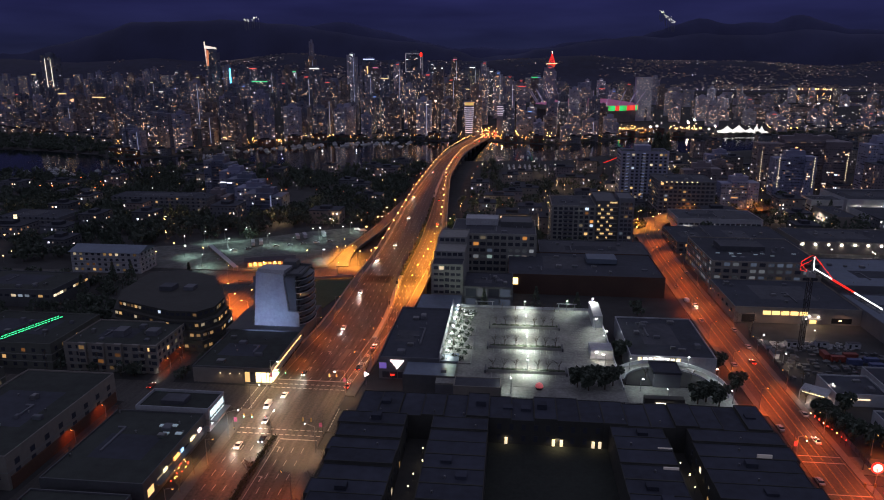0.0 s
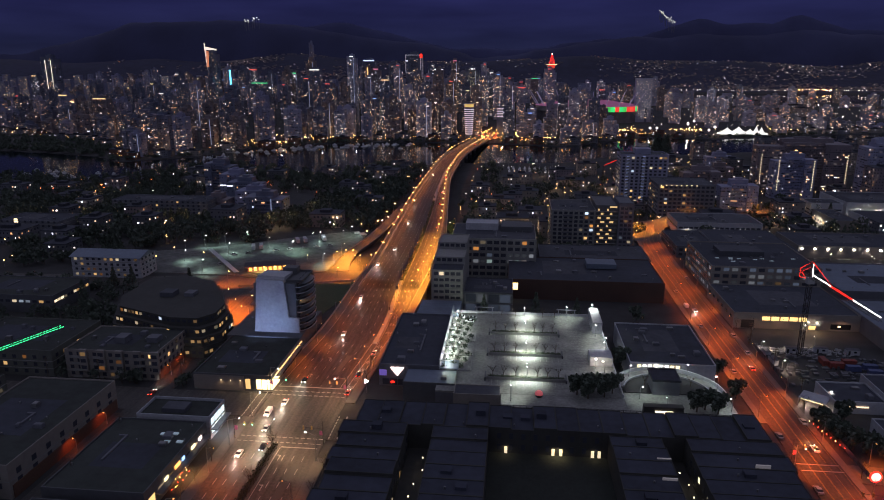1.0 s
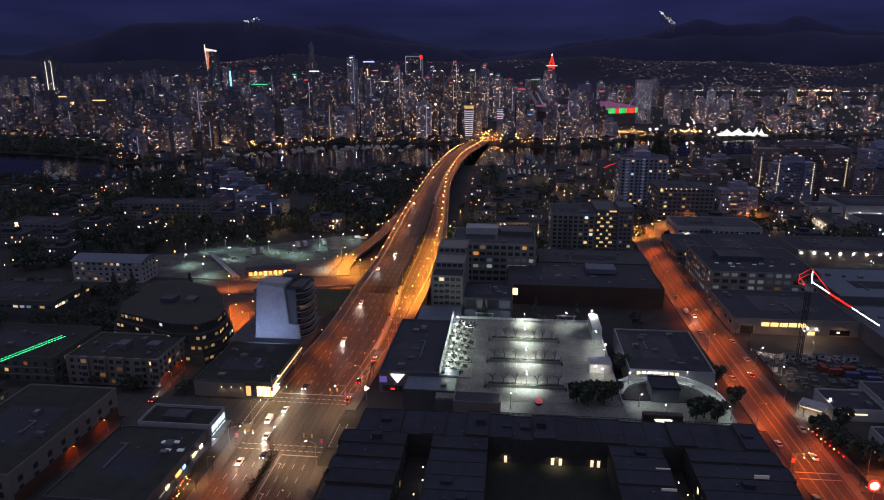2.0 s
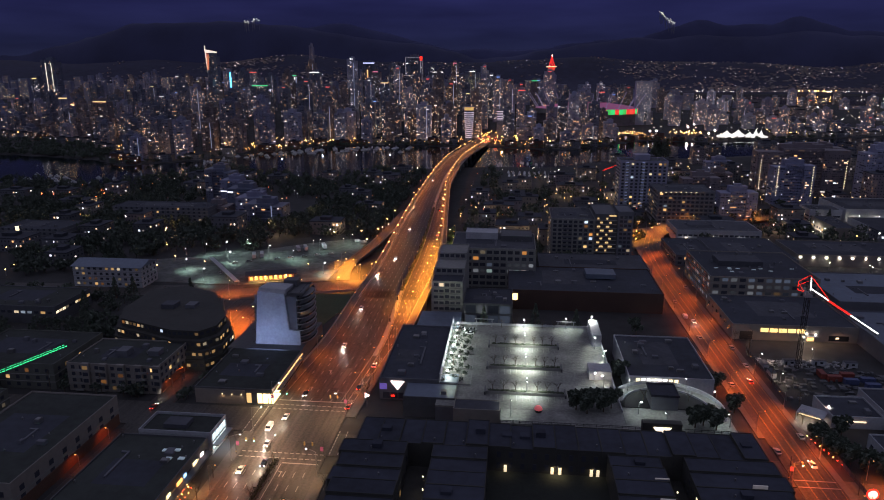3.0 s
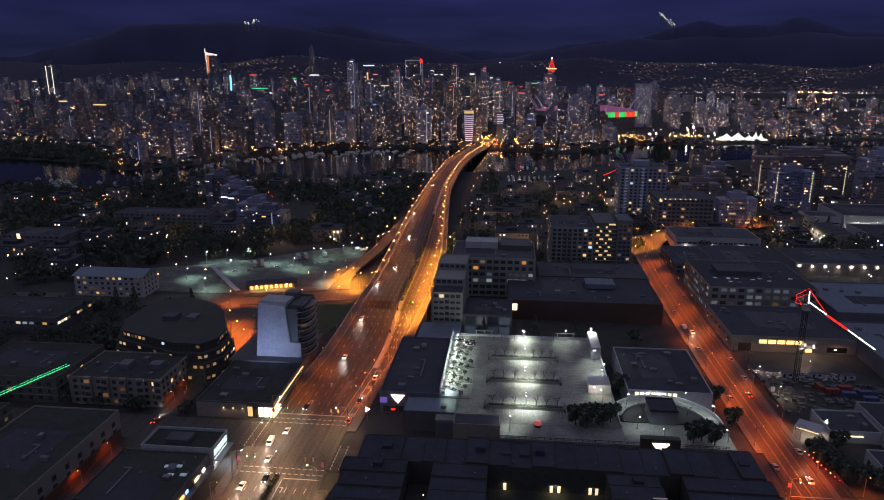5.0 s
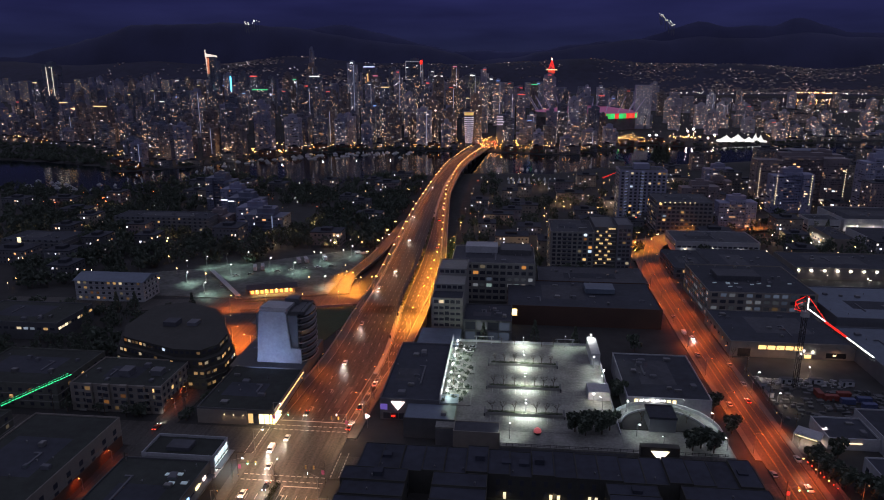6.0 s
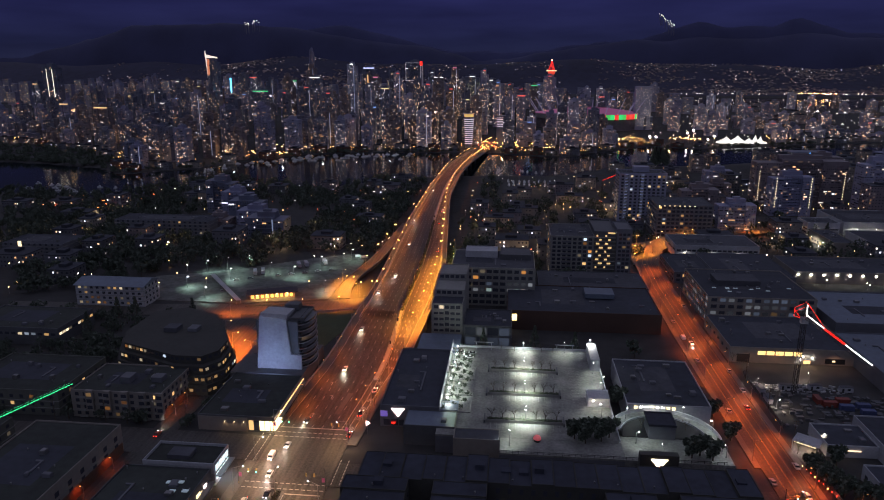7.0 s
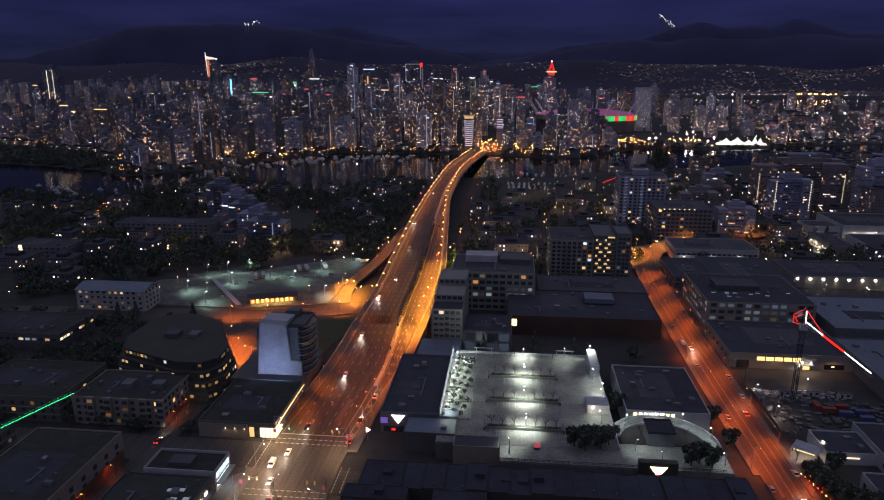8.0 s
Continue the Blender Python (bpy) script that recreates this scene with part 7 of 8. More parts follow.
far_lamps("flats_amber_lamps", [(x, y, land(x, y)) for x, y in [(rng.uniform(330, 2000), rng.uniform(1650, 2640)) for i in range(110)]], glow("flats_amber", (1.0, 0.45, 0.14), 18), "amber lamps on the far rail flats", 8, 0.6)
far_lamps("east_flats_lamps", scatter(150, 300, 2000, 0, 300, True), WHITE_FAR, "white lamps on the far flats", 7, 1.0)
spots = []
for cx, cy, n, sx, sy in ((-1080, 1425, 26, 60, 12), (-880, 1330, 14, 30, 12), (-470, 1250, 22, 40, 25), (-380, 1360, 26, 45, 20), (-260, 1400, 18, 50, 20), (-150, 1420, 16, 30, 20), (60, 1400, 20, 30, 40), (250, 1560, 34, 45, 40), (390, 1590, 30, 40, 30), (620, 1620, 20, 60, 20)):
    for i in range(n):
        x = cx + rng.gauss(0, 0.6) * sx
        y = max(cy + rng.gauss(0, 0.6) * sy, lerp(CITY_N, x) + 12)
        spots.append((x, y, land(x, y)))
far_lamps("street_corner_lamps", spots, glow("corner_sodium", (1.0, 0.48, 0.14), 20), "bright orange lamps at the downtown street corners", 7, 0.8)
spots = []
while len(spots) < 110:
    x, y = rng.uniform(-35, 420), rng.uniform(480, 1050)
    if x < 0.5 * y and y < lerp(SHORE_S, x) - 12 and clear(x, y, 1):
        spots.append((x, y, land(x, y)))
far_lamps("lane_lamps", spots, bpy.data.materials["bank_lamp"], "warm lamps in the lanes east of the bridge", 5, 0.5)
DOWN = bpy.data.lights.new("downtown_street_light", "POINT")
DOWN.energy, DOWN.color, DOWN.shadow_soft_size = 9000, (1.0, 0.5, 0.2), 1.0
for x, y in [(-1000, 1480), (-860, 1370), (-700, 1240), (-600, 1120), (-520, 1210), (-440, 1290), (-370, 1370), (-300, 1390), (-230, 1390), (-170, 1390), (-110, 1390), (-20, 1390), (40, 1380), (110, 1370), (190, 1480), (260, 1560), (340, 1540), (430, 1530), (560, 1600), (-55, 1440), (-45, 1490)]:
    lm = thing("street_lamp", pose(x, y, land(x, y)), "tall lamp lighting a downtown shore street", "street lamp", "downtown street lamps")
    part("pole", Geo().tube((0, 0, 0), (0, 0, 14), 0.2, 0.12), STEEL, lm)
    part("lamp_head", Geo().tube((0, 0, 14.1), (0, 0, 14.6), 1.0, 0.6, 8), SODIUM, lm)
    lo = new("bulb", DOWN)
    lo.parent, lo.matrix_basis = lm, pose(0, 0, 12.5)
spots = []
for x, y in ((-470, 560), (-400, 585), (-300, 560), (-250, 575), (-205, 570), (-190, 640), (-340, 760), (-150, 700), (-440, 700), (-150, 560), (-10, 600), (40, 640), (90, 690), (10, 720), (60, 820), (200, 800), (230, 720), (330, 740), (-30, 520), (250, 900), (20, 560), (70, 575), (-20, 660), (120, 790), (30, 760), (95, 850), (160, 860), (-5, 860), (45, 930), (200, 960), (240, 640), (350, 660)):
    spots.append(pose(x, y, land(x, y), rz=40 * x))
# strong lamps added at chosen spots to lift the dim banks
BANK = bpy.data.lights.new("bank_fill_light", "POINT")
BANK.energy, BANK.color, BANK.shadow_soft_size = 5500, (1.0, 0.62, 0.3), 0.4
bank = thing("post_lamp", pose(0, 0, 0), "warm post lamp added to brighten trees and walls", "street lamp", "post lamps among the housing")
part("post", Geo().tube((0, 0, 0), (0, 0, 5), 0.12, 0.08), STEEL, bank)
part("globe", Geo().tube((0, 0, 5), (0, 0, 5.5), 0.4, 0.3, 8), WHITE_FAR, bank, "glowing globe")
lo = new("bulb", BANK)
lo.parent, lo.matrix_basis = bank, pose(0, 0, 5.9)
place_all(bank, spots)
# cold lamps added only to make the boats brighter and bluer
pier = thing("pier_lamp", pose(0, 0, 0), "cold white lamp added to brighten the boats", "lamp", "marina pier lamps")
part("post", Geo().tube((0, 0, -2), (0, 0, 9), 0.2, 0.12), STEEL, pier)
part("head", Geo().tube((0, 0, 9), (0, 0, 9.5), 0.3, 0.25, 8), WHITE_FAR, pier, "glowing head")
PIER = bpy.data.lights.new("boat_fill_light", "POINT")
PIER.energy, PIER.color, PIER.shadow_soft_size = 900, (0.6, 0.75, 1.0), 0.5
lo = new("bulb", PIER)
lo.parent, lo.matrix_basis = pier, pose(0, 0, 10.2)
place_all(pier, [pose(x, lerp(SHORE_N, x) - 48, WATER_Z) for x in (-470, -410, -350, -290, -230)] + [pose(0, 955, land(0, 955)), pose(30, 984, land(30, 984)), pose(60, 958, land(60, 958))])
FLOOD = glow("floodlight", (1.0, 0.93, 0.8), 80)
for x, y, z in ((300, 1560, 12), (405, 1610, 22), (425, 1560, 8), (390, 1600, 18), (440, 1570, 14), (320, 1590, 10), (640, 2000, 14), (930, 2250, 18), (1010, 2250, 16), (1120, 2300, 18)):
    lm = thing("floodlight_mast", pose(x, y, land(x, y)), "bright white floodlight mast on the far shore", "floodlight", "floodlight masts")
    part("mast", Geo().tube((0, 0, 0), (0, 0, z), 0.3, 0.2), STEEL, lm)
    part("lamp", Geo().tube((0, -0.4, z + 0.6), (0, 0.4, z + 0.6), 1.3, 1.3, 10), FLOOD, lm)

# ---- downtown towers ----
# dim glow stands in for the pale lit edges of some towers
FIN = glow("fin_glow", (0.6, 0.7, 1.0), 0.22)


def tower(x, y, w, d, top, wall, lit, label, seed, crown=None, kind=0):
    """A residential tower with slab edges, a recessed bay, balconies and a roof room."""
    z = land(x, y)
    h = top - z
    t = thing("apartment_tower", pose(x, y, z), label, "tower", "downtown towers")
    notch = w * 0.28
    g = Geo().box(-w / 2, -d / 2, -3, -w / 2 + notch, d / 2, h * (0.93 if kind == 1 else 1.0)).box(-w / 2 + notch, -d / 2 + 2.0, -3, w / 2 - notch, d / 2 - 1, h).box(w / 2 - notch, -d / 2 + (1.0 if kind == 2 else 0), -3, w / 2, d / 2, h * (0.9 if kind == 2 else 0.97))
    g.box(-w * 0.24, -d * 0.2, h, w * 0.24, d * 0.25, h + 4.5).box(-w * 0.1, -d * 0.1, h + 4.5, w * 0.1, d * 0.1, h + 6.5)
    fl = max(3, int(h / 3.1))
    for i in range(1, fl, 1 if h < 60 else 2):
        zz = h * i / fl
        g.box(-w / 2 + notch, -d / 2 + 0.4, zz, w / 2 - notch, -d / 2 + 2.0, zz + 0.35)
    part("wall", g, wall, t)
    if rng.random() < 0.16:
        part("light_fin", Geo().box(w / 2 - notch - 0.5, -d / 2 - 0.25, h * 0.1, w / 2 - notch + 0.5, -d / 2 - 0.02, h * 0.95), FIN, t, "pale vertical edge given a dim glow")
    c = max(2, int(notch / 2.2))
    share = 0.6
    joined_windows(t, [("S", -w / 2, -w / 2 + notch, -d / 2, 2, h * 0.92, c, fl, share), ("S", -w / 2 + notch, w / 2 - notch, -d / 2 + 2, 2, h * 0.98, max(2, int((w - 2 * notch) / 2.3)), fl, share), ("S", w / 2 - notch, w / 2, -d / 2 + (1.0 if kind == 2 else 0), 2, h * 0.89, c, fl, share), ("W", -d / 2, d / 2, -w / 2, 2, h * 0.9, 4, fl, 0.45), ("E", -d / 2, d / 2, w / 2, 2, h * 0.88, 4, fl, 0.45), ("N", -w / 2 + notch, w / 2 - notch, d / 2 - 1, 2, h * 0.9, 2, fl, 0.3)], lit, runs=0.14)
    if crown:
        part("crown_light", Geo().box(-w * 0.16, -d / 2 + 1.7, h - 1.3, w * 0.16, -d / 2 + 1.98, h - 0.2), crown, t, "light strip at the roof")
    return t


CROWNS = [None] * 9 + [glow("white_crown", (1.0, 0.95, 0.9), 1.6), glow("gold_crown", (1.0, 0.8, 0.35), 1.6), glow("red_crown", (1.0, 0.1, 0.08), 2), glow("blue_crown", (0.2, 0.4, 1.0), 2)]
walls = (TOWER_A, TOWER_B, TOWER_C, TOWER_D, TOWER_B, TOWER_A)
KEEP = [(-88, 1400, 34), (190, 1880, 150), (500, 1570, 80)]


def skyline(x, y):
    """How high towers grow there."""
    base = lerp([(-1500, 45), (-1000, 62), (-750, 85), (-300, 105), (-60, 105), (120, 80), (300, 60), (420, 55), (700, 38), (1500, 25)], x * 1500 / y)
    return base


GLAZING = ((WIN_FAR_DIM, WIN_FAR_DIM, WIN_FAR_DIM, WIN_FAR_FAINT, WIN_FAR_FAINT, WIN_FAR_COOL, WIN_FAR), (WIN_FAR, WIN_FAR, WIN_FAR_DIM, WIN_FAR_FAINT, WIN_FAR_COOL, WIN_FAR_WARM, WIN_FAR_WARM))
count = 0
for row, (off, step, grow) in enumerate(((55, 46, 0.72), (140, 47, 0.9), (240, 50, 1.0), (360, 56, 1.1), (520, 66, 1.2), (720, 80, 1.3), (960, 100, 1.4))):
    x = -1400.0 - 40 * row
    while x < 1150 + 60 * row:
        x += step * rng.uniform(0.7, 1.35)
        y = lerp(CITY_N, x) + off + rng.uniform(-16, 16)
        if x < -650 and row < 1 and rng.random() < 0.4:
            continue
        if any((x - a) ** 2 + (y - c) ** 2 < r * r for a, c, r in KEEP) or abs(x - lerp([(1300, -68), (1420, -58), (1900, -10)], y)) < 24 and y < 1750:
            continue
        if x > 330 and rng.random() < 0.22:
            continue
        if 230 < x < 420 and y < 1760:
            continue
        w, d = rng.uniform(19, 29), rng.uniform(18, 25)
        hgt = skyline(x, y) * grow * rng.uniform(0.55, 1.12)
        if x > 500:
            hgt *= 0.8
        if y < 1850 and (0.012 < x / y < 0.085 or 0.122 < x / y < 0.19):
            hgt = min(hgt, rng.uniform(22, 46))
        hgt = max(10, hgt)
        far = "distant " if row > 3 else ""
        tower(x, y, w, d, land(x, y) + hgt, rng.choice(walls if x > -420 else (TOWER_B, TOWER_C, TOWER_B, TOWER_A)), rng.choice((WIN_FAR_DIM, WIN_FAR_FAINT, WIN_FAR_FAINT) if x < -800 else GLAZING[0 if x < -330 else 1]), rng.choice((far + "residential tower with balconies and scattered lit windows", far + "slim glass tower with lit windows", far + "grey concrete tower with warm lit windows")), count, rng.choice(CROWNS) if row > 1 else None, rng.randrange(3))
        count += 1
# stepped housing on the near bank, west
for x, y, w, d, top, wall in ((-328, 748, 30, 24, 28, TOWER_B), (-300, 722, 30, 22, 20, TOWER_A), (-276, 690, 34, 24, 17, TOWER_B), (-252, 652, 34, 24, 15, TOWER_A), (-228, 616, 36, 24, 16, TOWER_B), (-286, 640, 24, 20, 9, TOWER_C)):
    tower(x, y, w, d, top, wall, WIN_MID, "pale stepped apartment block on the near bank", 0, None, 2)
# slab blocks on the near bank, east
for x, y, w, d, top, wall, lab in ((312, 800, 44, 18, 35, TOWER_A, "pale-walled slab block with lit stair windows"), (342, 858, 104, 22, 46, TOWER_C, "wide dark slab block under construction"), (412, 820, 36, 24, 50, TOWER_D, "pale-framed tower near the creek"), (225, 705, 36, 18, 20, TOWER_A, "glazed mid-rise block near the creek"), (205, 770, 40, 18, 24, TOWER_C, "grey mid-rise block near the creek"), (285, 985, 36, 20, 14, TOWER_A, "low slab block near the creek"), (470, 900, 40, 22, 40, TOWER_B, "dark slab block near the creek"), (430, 1010, 50, 22, 32, TOWER_C, "wide mid-rise block near the creek"), (540, 1040, 46, 22, 38, TOWER_A, "mid-rise block near the creek shore"), (250, 860, 30, 18, 16, TOWER_C, "low block near the creek shore")):
    t = tower(x, y, w, d, top, wall, WIN_MID, lab, 0, None, 1)
    if "construction" in lab or "stair" in lab:
        for u in (-w / 2 + 4, w / 2 - 3):
            g = Geo()
            for i in range(12):
                g.box(u, -d / 2 - 0.3, 10 + 2.9 * i, u + 0.7, -d / 2 - 0.05, 11 + 2.9 * i)
            part("stair_light", g, SHOP, t, "column of small stair lights")
# flats east of downtown
for i in range(60):
    x, y = rng.uniform(620, 2100), rng.uniform(1850, 2660)
    if x > y * 0.8:
        continue
    midrise(x, y, rng.uniform(24, 60), rng.uniform(18, 40), rng.uniform(7, 26), rng.choice((TOWER_A, TOWER_C, WALL_GREY)), "low building on the far flats with lit windows")
# the farthest part of downtown, too far off to tell apart
t = thing("far_city_blocks", pose(0, 0, 0), "remote downtown blocks with tiny lit windows", "buildings")
wall_mass, faces = Geo(), []
for i in range(330):
    y = rng.uniform(2300, 3250)
    x = rng.uniform(-0.85 * y, 0.3 * y)
    if x > 520 and y > 2620:
        continue
    w, h, z = rng.uniform(18, 40), rng.uniform(18, 95) * (1 if x < 200 else 0.6), land(x, y)
    wall_mass.box(x - w / 2, y, z - 2, x + w / 2, y + 22, z + h)
    faces.append(("S", x - w / 2, x + w / 2, y, z + 2, z + h, int(w / 4), int(h / 4.2), 0.55))
part("wall_mass", wall_mass, TOWER_A, t, kind="stuff")
joined_windows(t, faces, panes("far_city_glass", 0.4, 3.2))
# podium houses along the shore
for i in range(60):
    x = -1250 + 38 * i + rng.uniform(-8, 8)
    y = lerp(CITY_N, x) + 24
    if abs(x + 66) < 40 or x > 900 or 400 < x < 600:
        continue
    midrise(x, y, rng.uniform(16, 30), 14, rng.uniform(7, 14), rng.choice((BRICK, WALL_GREY, WALL_BEIGE)), "low shore-side building with warm lit windows")

# ---- landmarks ----
t = thing("round_tower", pose(-88, 1405, -4), "round flared tower ringed with white light bands", "tower")
part("core", Geo().tube((0, 0, -4), (0, 0, 58), 6.6, 10.0, 24), TOWER_B, t)
for i in range(13):
    z = 4 + 4.05 * i
    r = 6.9 + 3.3 * z / 58
    part("ring", Geo().tube((0, 0, z), (0, 0, z + 1.5), r, r + 0.15, 24), glow("band_white", (0.9, 0.8, 1.0), 0.5) if i == 0 else bpy.data.materials["band_white"], t, "white light band")
part("crown", Geo().tube((0, 0, 58), (0, 0, 64), 9.2, 9.2, 24), glow("crown_yellow", (1.0, 0.6, 0.2), 0.6), t, "yellow lit crown")
part("cap", Geo().tube((0, 0, 64), (0, 0, 65), 9.9, 9.9, 24), TOWER_A, t)
t = thing("banded_block", pose(-24, 1440, -4), "block with a white-lit stack of floors", "tower")
part("wall", Geo().box(-9, 0, -4, 9, 18, 58), TOWER_B, t)
for i in range(6):
    part("band", Geo().box(-8.5, -0.4, 36 + 3.4 * i, 8.5, -0.02, 37.2 + 3.4 * i), bpy.data.materials["band_white"], t, "white light band")

# stadium with masts
t = thing("stadium", pose(196, 1880, 5), "stadium with a pink cable roof, leaning masts and coloured light panels", "stadium")
ell = [(138 * math.cos(2 * math.pi * i / 72), 105 * math.sin(2 * math.pi * i / 72)) for i in range(72)]
part("bowl", Geo().prism([(x * 0.97, y * 0.97) for x, y in ell], -14, 17), TOWER_C, t)
RG = [glow("panel_red", (1.0, 0.05, 0.04), 0.9), glow("panel_green", (0.05, 0.8, 0.2), 0.9), glow("panel_green_2", (0.1, 0.8, 0.15), 0.6), glow("panel_red_2", (1.0, 0.1, 0.06), 0.8)]
for i in range(36, 72):
    p, q = Vector(ell[i]), Vector(ell[(i + 1) % 72])
    g = Geo()
    k = [(p.x, p.y, 17), (q.x, q.y, 17), (q.x, q.y, 29), (p.x, p.y, 29)]
    k += [(x * 0.985, y * 0.985, z) for x, y, z in k]
    g.v += k
    g.f += [(0, 1, 2, 3), (7, 6, 5, 4), (0, 4, 5, 1), (1, 5, 6, 2), (2, 6, 7, 3), (3, 7, 4, 0)]
    part("light_panel", g, RG[(1, 2, 0, 3, 0, 1, 0, 2, 1, 0)[i % 10]] if i > 54 or i in (46, 47) else CONCRETE, t, "coloured light panel" if i > 54 or i in (46, 47) else "plain facade panel")
g = Geo()
for i in range(72):
    p, q = ell[i], ell[(i + 1) % 72]
    k = len(g.v)
    g.v += [(p[0], p[1], 29.2), (q[0], q[1], 29.2), (q[0] * 0.35, q[1] * 0.35, 42), (p[0] * 0.35, p[1] * 0.35, 42)]
    g.f.append((k, k + 1, k + 2, k + 3))
# the roof's pink light is put in as a weak glow of the fabric
part("roof", g, glow("pink_roof_glow", (0.55, 0.14, 0.32), 0.14), t, "fabric roof with its pink light put into a glow")
# light falling on the masts is put into a faint glow
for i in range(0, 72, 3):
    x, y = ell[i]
    part("mast", Geo().tube((x * 0.96, y * 0.96, 29), (x * 1.14, y * 1.14, 66), 0.8, 0.5), glow("mast_glow", (0.45, 0.4, 0.65), 0.22) if "mast_glow" not in bpy.data.materials else bpy.data.materials["mast_glow"], t, "leaning mast, its light put into a faint glow")
# lookout tower with a red cone of lights
CONE_RED = glow("cone_red", (1.0, 0.04, 0.03), 0.9)
t = thing("lookout_tower", pose(120, 2300, 5), "lookout tower topped by a red cone of lights", "tower")
part("shaft", Geo().box(-24, 0, -5, 16, 40, 108), TOWER_A, t)
part("stem", Geo().tube((0, 6, 108), (0, 6, 122), 8, 8, 16), TOWER_A, t)
part("pod", Geo().tube((0, 6, 122), (0, 6, 132), 9, 12, 24), glow("pod_red", (1.0, 0.08, 0.05), 0.6), t, "red lit pod")
part("rim", Geo().tube((0, 6, 132), (0, 6, 134), 17, 17, 24), glow("rim_gold", (1.0, 0.75, 0.4), 1.5), t, "golden rim light")
for i in range(14):
    a = 2 * math.pi * i / 14
    part("light_line", Geo().tube((10 * math.cos(a), 6 + 10 * math.sin(a), 135), (0, 6, 168), 0.3, 0.25, 4), CONE_RED, t, "red light line")
part("light_top", Geo().tube((0, 6, 164), (0, 6, 170), 1.8, 0.6, 6), glow("star", (1.0, 0.5, 0.4), 8), t)
joined_windows(t, [("S", -24, 16, 0, 4, 106, 10, 30, 0.5)], WIN_FAR)
part("sign", Geo().box(-22, -0.5, 98, -4, -0.02, 104), glow("cream_sign", (1.0, 0.9, 0.6), 1.5), t, "glowing cream sign")
# white tent peaks; the floodlight on them is put into the material's glow
t = thing("white_tent", pose(500, 1570, land(500, 1570)), "white tents with tall peaks and a glow for floodlight", "tent")
TENT_GLOW = glow("floodlit_tent_glow", (1.0, 0.98, 0.92), 0.9)
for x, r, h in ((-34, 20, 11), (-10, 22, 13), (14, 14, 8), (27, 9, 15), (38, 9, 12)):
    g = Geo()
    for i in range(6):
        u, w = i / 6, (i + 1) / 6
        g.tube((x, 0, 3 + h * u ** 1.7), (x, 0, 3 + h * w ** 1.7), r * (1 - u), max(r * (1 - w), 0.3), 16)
    part("canopy", g, TENT_GLOW, t, "white canopy with a glow for floodlight")
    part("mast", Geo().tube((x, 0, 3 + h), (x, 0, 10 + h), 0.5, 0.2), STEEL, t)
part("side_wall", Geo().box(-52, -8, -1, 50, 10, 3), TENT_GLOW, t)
# tower under construction with a lit crane
t = tower(-760, 1740, 25, 24, 168, TOWER_B, WIN_FAR_DIM, "dark tower with an orange light column and a lit crane", 900)
g = Geo()
for i in range(22):
    g.box(-12.4, -12.5, 130 + 1.8 * i, -7.5 + 0.08 * i, -12.05, 131.1 + 1.8 * i)
part("light_column", g, glow("orange_column", (1.0, 0.3, 0.14), 0.9), t, "orange light column")
part("crane_mast", lattice(Geo(), (-14.5, -4, 120), (-19, -4, 189), 1.6, 20, 0.25), glow("mast_white", (1.0, 0.85, 0.75), 0.8), t)
g = Geo()
g.v += [(-19, -4.6, 172), (12, -4.6, 171), (12, -4.6, 174), (-19, -4.6, 180), (-19, -3.4, 172), (12, -3.4, 171), (12, -3.4, 174), (-19, -3.4, 180)]
g.f += [(0, 1, 2, 3), (7, 6, 5, 4), (0, 4, 5, 1), (1, 5, 6, 2), (2, 6, 7, 3), (3, 7, 4, 0)]
part("crane_jib", g, glow("crane_white", (1.0, 0.86, 0.74), 1.0), t, "white lit crane jib")
t = tower(-1076, 1560, 34, 24, 154, TOWER_B, WIN_FAR_DIM, "tall tower with two vertical light lines", 901)
LINE_WHITE = glow("line_white", (1.0, 0.92, 0.74), 1.8)
for x in (-6.5, 7.5):
    g = Geo()
    for i in range(28):
        g.box(x - 0.6, -12.6, 88 + 2.3 * i, x + 0.6, -12.05, 89.3 + 2.3 * i)
    part("light_line", g, LINE_WHITE, t, "vertical light line")
t = tower(-731, 1760, 22, 22, 128, TOWER_D, WIN_FAR, "tower with a blue light strip", 902)
part("light_line", Geo().box(7.5, -11.8, 86, 10, -11.05, 122), CYAN_STRIP, t, "blue light strip")
t = tower(-260, 1850, 44, 28, 164, TOWER_B, WIN_FAR_DIM, "tall dark slab with a red sign", 903)
part("sign", Geo().box(16, -14.6, 156, 22, -14.05, 166), RED_LAMP, t, "red sign")
EDGE_DIM = glow("edge_dim", (0.9, 0.85, 0.95), 0.28)
for x0, x1, z0, z1 in ((-22, 22, 162.4, 163.2), (-22, 22, 118, 118.8), (-22, -21.2, 118, 163), (21.2, 22, 92, 163), (17, 17.8, 92, 156)):
    part("edge_light", Geo().box(x0, -14.4, z0, x1, -14.05, z1), EDGE_DIM, t)
t = tower(-579, 2000, 11, 14, 198, TOWER_A, WIN_FAR_FAINT, "thin tall tower above the skyline", 904)
t = tower(-415, 1800, 24, 24, 158, TOWER_D, WIN_FAR_COOL, "pale tower with a lit top", 905, WHITE_STRIP)
t = tower(-390, 1900, 36, 26, 149, TOWER_B, WIN_FAR_DIM, "dark tower with a blue-white roof strip", 906)
part("roof_strip", Geo().box(-15, -13.5, 146, 15, -13.05, 148.4), glow("blue_white_strip", (0.55, 0.6, 1.0), 1.6), t, "blue-white light strip")
t = tower(-384, 1850, 16, 18, 132, TOWER_C, WIN_FAR_WARM, "slim tower with a golden light line", 908)
